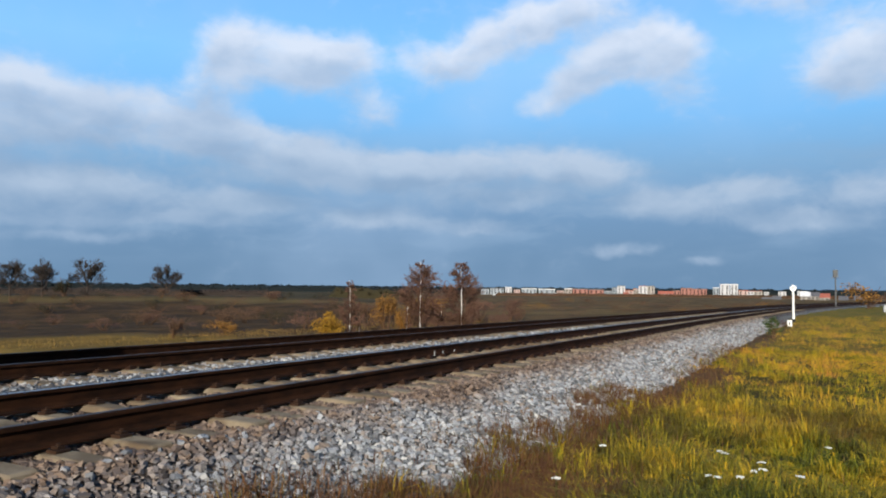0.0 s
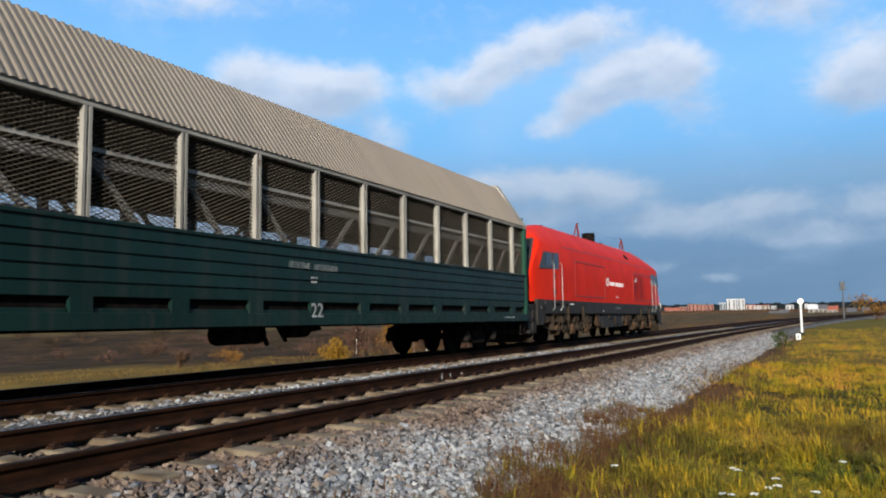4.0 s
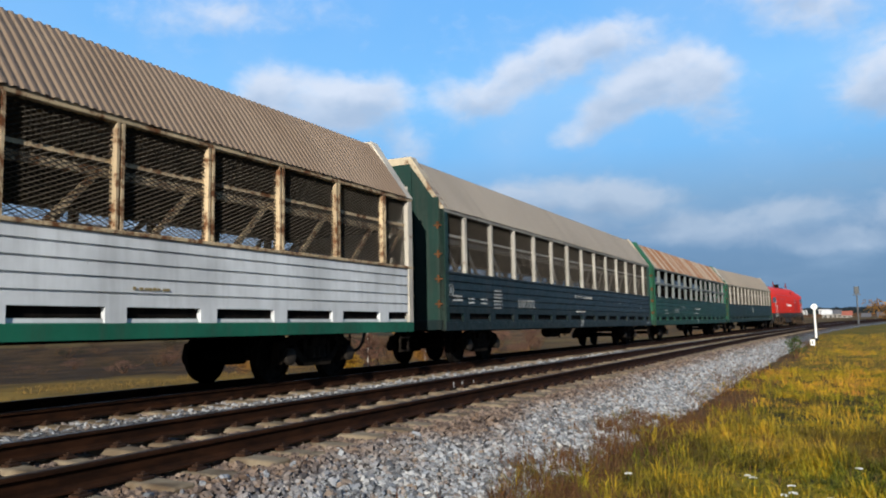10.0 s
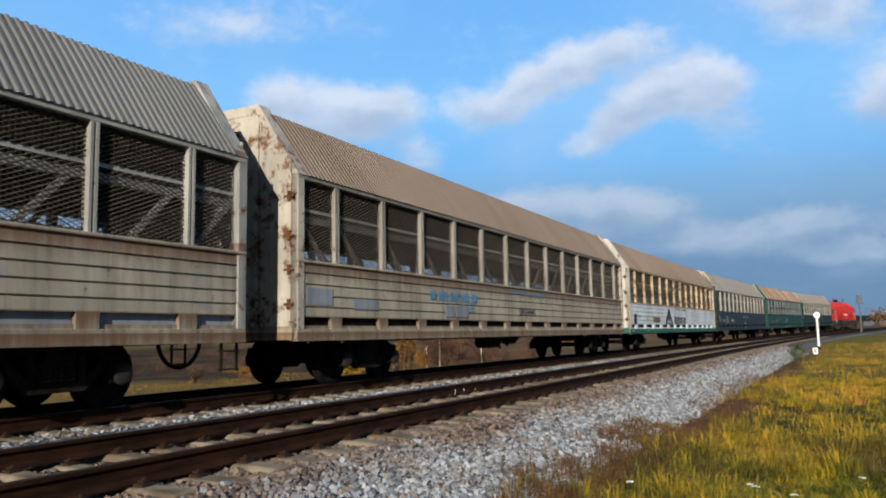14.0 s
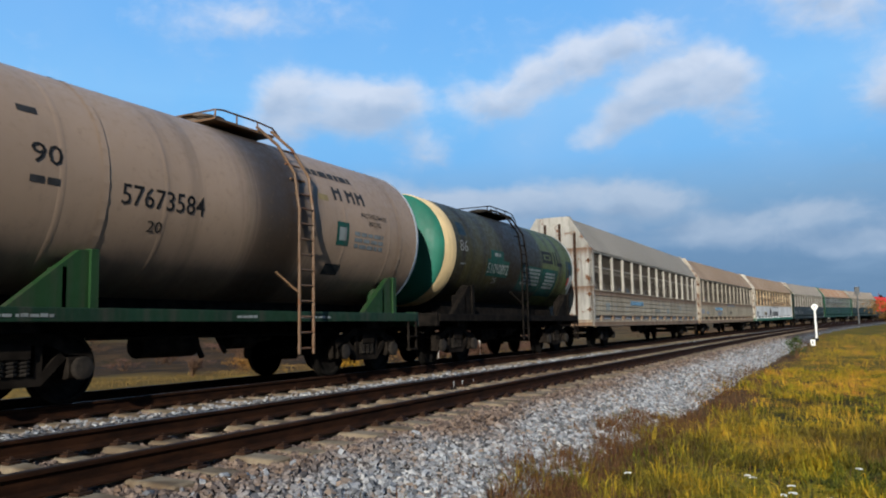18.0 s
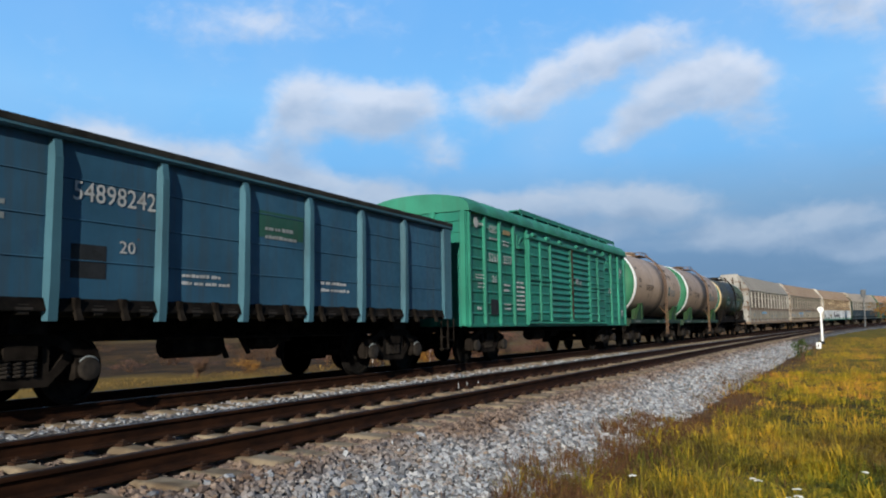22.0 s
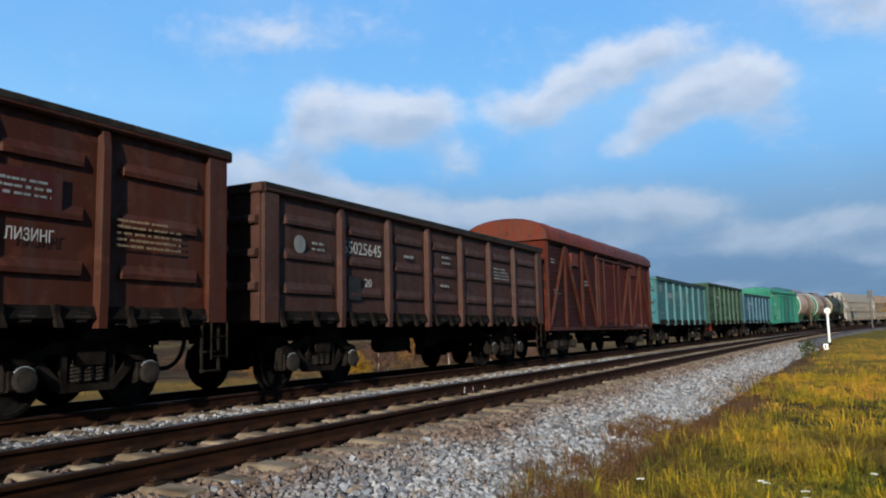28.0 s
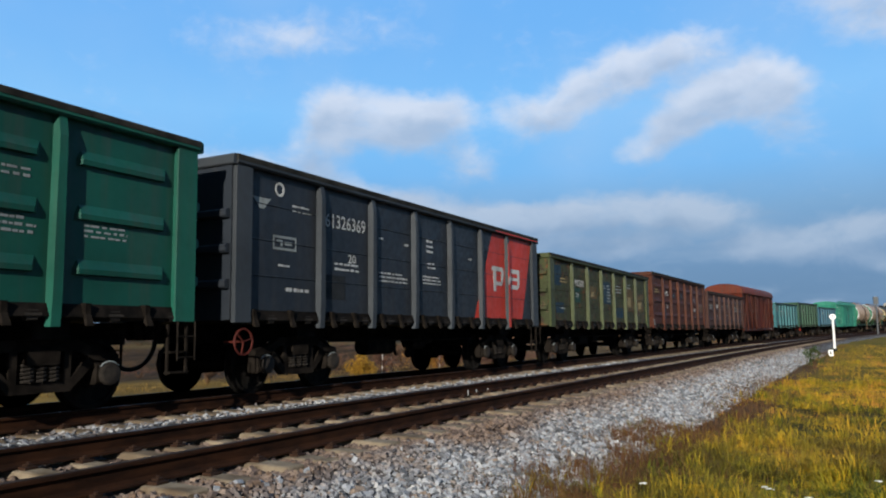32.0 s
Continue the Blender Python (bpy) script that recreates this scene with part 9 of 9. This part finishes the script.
def build_plants():
    for deg, d, h, s in ((54.95, 150, 5.9, 1), (53.1, 150, 5.7, 2), (50.4, 155, 6.3, 3), (45.4, 162, 5.9, 4), (57.2, 150, 6.0, 5)):
        old_tree(*at_angle(deg, d), h, s)
    for deg, d, h, s, sl in ((27.45, 62, 6.1, 11, 1.0), (24.4, 64, 6.1, 12, 1.0), (32.6, 56, 4.5, 13, 0.62), (28.4, 58, 2.7, 14, 0.4), (25.9, 66, 2.6, 15, 0.4), (31.9, 57, 1.9, 16, 0.25)):
        birch(*at_angle(deg, d), h, s, True, sl)
    bush(*at_angle(34.3, 54), 2.5, 2.1, M["yellow_leaf"], 31, "rounded willow bush with yellow autumn leaves", 2200, leaf=0.06)
    bush(*at_angle(28.75, 60), 1.2, 2.6, M["orange_leaf"], 34, "slender young tree with orange autumn leaves", 900, leaf=0.05)
    bush(*at_angle(30.1, 70), 2.6, 3.4, M["orange_leaf"], 35, "orange-brown autumn bush in the field", 1200, leaf=0.045)
    bush(*at_angle(51.8, 150), 3.6, 3.4, M["dark_leaf"], 36, "dark dense bush under the bare trees", 700, leaf=0.07)
    bush(*at_angle(41.5, 62), 2.4, 1.3, M["orange_leaf"], 32, "low orange-brown autumn bush", 1400)
    bush(*at_angle(44.8, 58), 1.6, 1.5, M["brown_twig"], 33, "low brown leafless bush in the field", 900)
    rng = random.Random(77)
    for i in range(26):
        deg = 31.0 - i * 0.42 + rng.uniform(-0.3, 0.3)
        d = rng.uniform(62, 105)
        bush(*at_angle(deg, d), rng.uniform(2.5, 5), rng.uniform(1.3, 2.9) * d / 80, M[rng.choice(("brown_twig", "brown_twig", "orange_leaf", "red_twig"))], 100 + i, "leafless brown scrub bush", 1000, leaf=0.05)
    for i in range(64):
        deg = 58 - i * 0.42 + rng.uniform(-0.4, 0.4)
        d = rng.uniform(72, 150)
        bush(*at_angle(deg, d), rng.uniform(2.5, 5.5), rng.uniform(0.8, 1.9), M[rng.choice(("brown_twig", "brown_twig", "dark_leaf", "red_twig"))], 200 + i, "low dark scrub bush on the field", 900, leaf=0.06)
    for i in range(48):
        deg = 21.5 - i * 0.42 + rng.uniform(-0.4, 0.4)
        d = rng.uniform(120, 330)
        bush(*at_angle(deg, d), rng.uniform(5, 10), rng.uniform(0.8, 1.5) * (0.7 + d / 420), M[rng.choice(("brown_twig", "brown_twig", "orange_leaf", "red_twig"))], 300 + i, "autumn scrub before the town", 480, leaf=0.07)
    bush(*at_angle(2.75, 40), 1.0, 1.1, M["green_leaf"], 41, "dark green weed bush at the ballast edge", 420)
    bush(*at_angle(2.2, 46), 0.8, 0.7, M["brown_twig"], 42, "withered weed clump at the ballast edge", 240)
    bush(*at_angle(-3.1, 130), 8.0, 4.0, M["orange_leaf"], 43, "orange autumn bush on the far bank", 420)
    # far woods, one joined mass each: a ragged bank with crowns on it
    for name, lo, hi, d, h, material, seed in (("far_hedge", 38, 62, 172, 1.7, "dark_twig", 1), ("far_wood", 28.0, 34.5, 300, 4.6, "dark_leaf", 2), ("forest_line", -14, 64, 1700, 17, "far_leaf", 4), ("town_trees", -10, 22, 880, 4, "brown_twig", 5), ("forest_ridge", -20, 70, 2600, 25, "far_leaf", 6)):
        rng = random.Random(seed)
        sh = Shape()
        step = math.degrees(h * 0.22 / d)
        n = int((hi - lo) / step)
        rows = []
        for i in range(n):
            deg = lo + step * i
            x, y = at_angle(deg, d)
            z = ground_z(x, y)
            hh = h * (0.62 + 0.3 * clumped(deg * 1.7, seed, 1.0, 3.3) + rng.uniform(-0.09, 0.09))
            edge = min(1.0, i / 4, (n - i) / 4)
            hh *= max(0.15, edge)
            qx, qy = at_angle(deg, d + h * 0.6)
            rows.append([(x, y, z - 0.5), (x, y, z + hh * 0.7), ((x + qx) / 2, (y + qy) / 2, z + hh), (qx, qy, z - 0.5)])
            if i % 2 == 0:
                for k in range(3):
                    c = Vector((x + rng.gauss(0, 0.25) * h, y + rng.gauss(0, 0.25) * h, z + hh * rng.uniform(0.45, 1.0)))
                    v, f = clump_shape(rng)
                    r = hh * rng.uniform(0.08, 0.2)
                    sh.add([c + p * r for p in v], f)
        sh.loft(rows)
        me = sh.mesh(name)
        me.materials.append(M[material])
        tagged(new(name, me), "dark autumn woodland far behind the fields", "woods", kind="stuff")


# ---- the town on the skyline ----
def block(deg, width, z_top, d, wall, roof, storeys, flat=True):
    x, y = at_angle(deg, d)
    b = tagged(new("apartment_building" if storeys > 3 else "house"), "distant %s building of the town" % ("multi-storey apartment" if storeys > 3 else "low"), "building", group="buildings of the town")
    z0 = ground_z(x, y)
    h = z_top - z0
    dep = 13.0 if storeys > 3 else 9.0
    part("wall", Shape().box(-dep / 2, dep / 2, -width / 2, width / 2, -1, h), wall, b)
    if flat:
        part("roof", Shape().box(-dep / 2 - 0.4, dep / 2 + 0.4, -width / 2 - 0.4, width / 2 + 0.4, h, h + 0.8), roof, b)
    else:
        part("roof", Shape().loft([[(-dep / 2 - 0.5, yy, h), (dep / 2 + 0.5, yy, h), (0, yy, h + 3.5)] for yy in (-width / 2 - 0.5, width / 2 + 0.5)]), roof, b)
    st = h / (storeys + 0.5)
    n = max(2, int(width / 5))
    for i in range(storeys):
        for j in range(n):
            yy = -width / 2 + width * (j + 0.5) / n
            part("window", shared("win%.1f" % st, lambda: ready(Shape().box(-0.15, 0.06, -1.1, 1.1, -0.28 * st, 0.28 * st), "window", M["glass"])), None, b, at=pose(-dep / 2, yy, st * (i + 0.6)))
    b.matrix_basis = pose(x, y, z0, 0, 0, deg)


def build_town():
    # wall tones dulled, distance haze is put into these colours
    tone = {k: plain("render_" + k, c, 0.8, 0, 0.1, 0.3) for k, c in (("white", (0.42, 0.42, 0.43)), ("cream", (0.29, 0.265, 0.24)), ("brick", (0.27, 0.125, 0.10)), ("grey", (0.24, 0.27, 0.30)), ("pink", (0.38, 0.28, 0.25)))}
    roof = {k: plain("roofing_" + k, c, 0.8, 0, 0.1, 0.3) for k, c in (("dark", (0.10, 0.10, 0.11)), ("red", (0.30, 0.10, 0.07)), ("light", (0.6, 0.6, 0.6)))}
    D = 1250
    px = lambda v: math.degrees(math.atan2(784 - v, 1371)) + 25.81
    up = lambda v: H_EYE + (517 - v) / 1371 * D
    for x0, x1, y, wall, rf, st in ((1084, 1092, 508, "grey", "dark", 6), (1093, 1106, 505, "white", "dark", 8), (1107, 1120, 513, "pink", "red", 6), (1121, 1130, 510, "cream", "red", 6), (1131, 1145, 505, "white", "red", 8), (1146, 1158, 505, "cream", "dark", 8),
                                    (1192, 1203, 512, "brick", "dark", 5), (1206, 1224, 508, "brick", "dark", 6), (1226, 1238, 509, "brick", "dark", 6), (1240, 1250, 509, "brick", "dark", 6), (1262, 1272, 507, "grey", "light", 7)):
        block(px((x0 + x1) / 2), (x1 - x0) / 1371 * D, up(y), D, tone[wall], roof[rf], st)
    for x0, x1, y, wall, rf, st in ((1275, 1290, 501, "white", "light", 9), (1293, 1305, 501, "white", "light", 9), (1308, 1322, 511, "pink", "red", 5), (1323, 1333, 512, "white", "red", 4), (1334, 1348, 512, "cream", "red", 4), (1352, 1360, 513, "white", "dark", 5), (1378, 1390, 512, "white", "dark", 4), (1412, 1428, 512, "white", "light", 4), (1432, 1440, 514, "cream", "dark", 4),
                                    (852, 866, 512, "grey", "dark", 4), (868, 892, 511, "grey", "dark", 4), (895, 906, 509, "white", "light", 5), (910, 921, 513, "pink", "dark", 4), (924, 950, 511, "grey", "light", 4)):
        block(px((x0 + x1) / 2), (x1 - x0) / 1371 * D, up(y), D * 1.02, tone[wall], roof[rf], st)
    for x0, x1, y, wall, rf, st in ((954, 982, 512, "grey", "light", 4), (986, 998, 514, "pink", "dark", 3), (1000, 1012, 511, "cream", "light", 4), (1014, 1040, 511, "brick", "dark", 4), (1043, 1068, 512, "brick", "dark", 4), (1070, 1082, 514, "grey", "dark", 3), (1166, 1190, 521, "white", "red", 2), (874, 886, 530, "white", "light", 1), (928, 944, 528, "white", "light", 1), (975, 990, 526, "white", "light", 1), (1020, 1060, 527, "cream", "dark", 1), (1064, 1078, 527, "white", "light", 1), (1104, 1112, 524, "white", "red", 2)):
        block(px((x0 + x1) / 2), (x1 - x0) / 1371 * 900, H_EYE + (517 - y) / 1371 * 900 + (2.0 if st < 3 else 0), 900, tone[wall], roof[rf], st, st > 2)
    for x0, x1, y, wall, rf, st in ((1350, 1366, 529, "grey", "dark", 1), (1368, 1380, 527, "cream", "dark", 1), (1418, 1434, 520, "cream", "light", 2), (1436, 1448, 520, "cream", "dark", 2), (1486, 1498, 526, "grey", "dark", 1), (1452, 1466, 522, "cream", "red", 1), (1513, 1522, 525, "cream", "dark", 1)):
        block(px((x0 + x1) / 2), (x1 - x0) / 1371 * 700, H_EYE + (517 - y) / 1371 * 700 + 0.4, 700, tone[wall], roof[rf], st, False)


# ---- posts and boxes by the line ----
def build_posts():
    p = tagged(new("lineside_post"), "white lineside post with a round white disc on top", "post")
    x, y = 66.0, 1.73
    z = ground_z(x, y)
    p.matrix_basis = pose(x, y, z, 0, 0, 0)
    part("pole", Shape().rod((0, 0, -0.2), (0, 0, 2.45), 0.085, 14, 0.08), M["white_paint"], p)
    part("base", Shape().rod((0, 0, -0.2), (0, 0, 0.22), 0.16, 14), M["ink_dark"], p)
    part("disc", Shape().turn([(-0.09, 0.19), (-0.07, 0.23), (0.07, 0.23), (0.09, 0.19)], 24, "x", (0, 0, 2.6)), M["white_paint"], p, "round white disc")
    st = Shape()
    st.box(-0.098, -0.09, -0.1, 0.04, 2.66, 2.7)
    st.box(-0.098, -0.09, -0.0, 0.04, 2.52, 2.7)
    part("disc_mark", st, M["ink_black"], p)
    b = tagged(new("marker_stone"), "small white marker stone with a dark figure", "marker")
    x, y = 58.2, 1.77
    b.matrix_basis = pose(x, y, ground_z(x, y))
    part("stone_body", Shape().box(-0.15, 0.15, -0.15, 0.15, -0.1, 0.42, 0.04), M["white_paint"], b)
    part("marker_mark", Shape().box(-0.156, -0.15, -0.04, 0.04, 0.12, 0.32), M["ink_black"], b)
    m = tagged(new("equipment_mast"), "slim grey mast with a box on top beside the line", "mast")
    x, y = at_angle(-1.05, 128)
    m.matrix_basis = pose(x, y, ground_z(x, y))
    part("pole", Shape().rod((0, 0, -0.4), (0, 0, 5.3), 0.12, 10, 0.09), M["mast_grey"], m)
    part("cabinet", Shape().box(-0.3, 0.3, -0.34, 0.34, 4.9, 5.95, 0.1), M["mast_grey"], m, "grey box at the mast head")
    part("bracket", Shape().box(-0.08, 0.08, -0.55, 0.55, 4.7, 4.82), M["mast_grey"], m)
    c = tagged(new("relay_cabinet"), "pale grey lineside cabinet standing in the grass", "cabinet")
    x, y = at_angle(-4.05, 105)
    c.matrix_basis = pose(x, y, ground_z(x, y))
    part("cabinet_body", Shape().box(-0.4, 0.4, -0.5, 0.5, -0.1, 0.85, 0.03), M["grey_box"], c)
    part("cabinet_lid", Shape().box(-0.45, 0.45, -0.55, 0.55, 0.85, 0.92, 0.02), M["grey_box"], c)
    w = tagged(new("marker_post"), "low white marker post beyond the tracks", "marker")
    x, y = at_angle(12.1, 66)
    w.matrix_basis = pose(x, y, ground_z(x, y))
    part("post_body", Shape().box(-0.13, 0.13, -0.13, 0.13, -0.2, 0.95, 0.04), M["white_paint"], w)


build_grass()
build_flowers()
build_plants()
build_town()
build_posts()

# ---- the train, front to rear ----
STOCK = {}
STOCK["loco"] = build_loco()
STOCK.update(build_carriers())
STOCK.update(build_tanks())
STOCK["mint"] = build_mint()
STOCK.update(build_gondolas())
STOCK["red"] = build_red()
LOADS = build_loads(STOCK)

# centre of each vehicle behind the reference point, and half the distance between its pivots
CONSIST = {"loco": (-7.6, 6.1), "A": (-30.47, 8.3), "B": (-54.0, 8.3), "C": (-77.8, 8.3), "D": (-101.88, 8.3), "E": (-125.8, 8.3), "F": (-149.6, 8.3),
           "T1": (-168.22, 3.9), "T2": (-180.25, 3.9), "T3": (-192.28, 3.9), "mint": (-206.45, 5.9), "blue": (-221.75, 4.33), "dgr": (-235.4, 4.33), "teal": (-249.1, 4.33),
           "red": (-263.5, 4.9), "dbr": (-277.7, 4.33), "ora": (-291.35, 4.33), "oli": (-305.05, 4.33), "gry": (-318.95, 4.33), "tea2": (-332.55, 4.33)}


def on_track(u, pivot, t):
    s = run(t) + u
    p, q = place(s + pivot), place(s - pivot)
    d = p - q
    return Matrix.Translation((p + q) / 2) @ Euler((0, -math.atan2(d.z, math.hypot(d.x, d.y)), math.atan2(d.y, d.x))).to_matrix().to_4x4()


def drift(t):
    """The sky's slow turn to the right, sinking a little."""
    a = radians(26)
    sink = Matrix.Rotation(radians(0.034 * t), 4, Vector((-math.sin(a), math.cos(a), 0)))
    return sink @ Matrix.Rotation(radians(-0.165 * t), 4, "Z")


def motions():
    for key, (u, pivot) in CONSIST.items():
        walk(STOCK[key], [(t, on_track(u, pivot, t)) for t in range(33)])
    for car, key, x, z in LOADS:
        u, pivot = CONSIST[key]
        walk(car, [(t, on_track(u, pivot, t) @ pose(x, 0, z)) for t in range(33)])
    for w, x, r in WHEELSETS:
        walk(w, [(2 * i / FPS, pose(x, 0, r, 0, math.degrees(run(2 * i / FPS) / r), 0)) for i in range(481)])
    walk(BACKDROP, [(t, drift(t)) for t in range(0, 33, 2)])


motions()
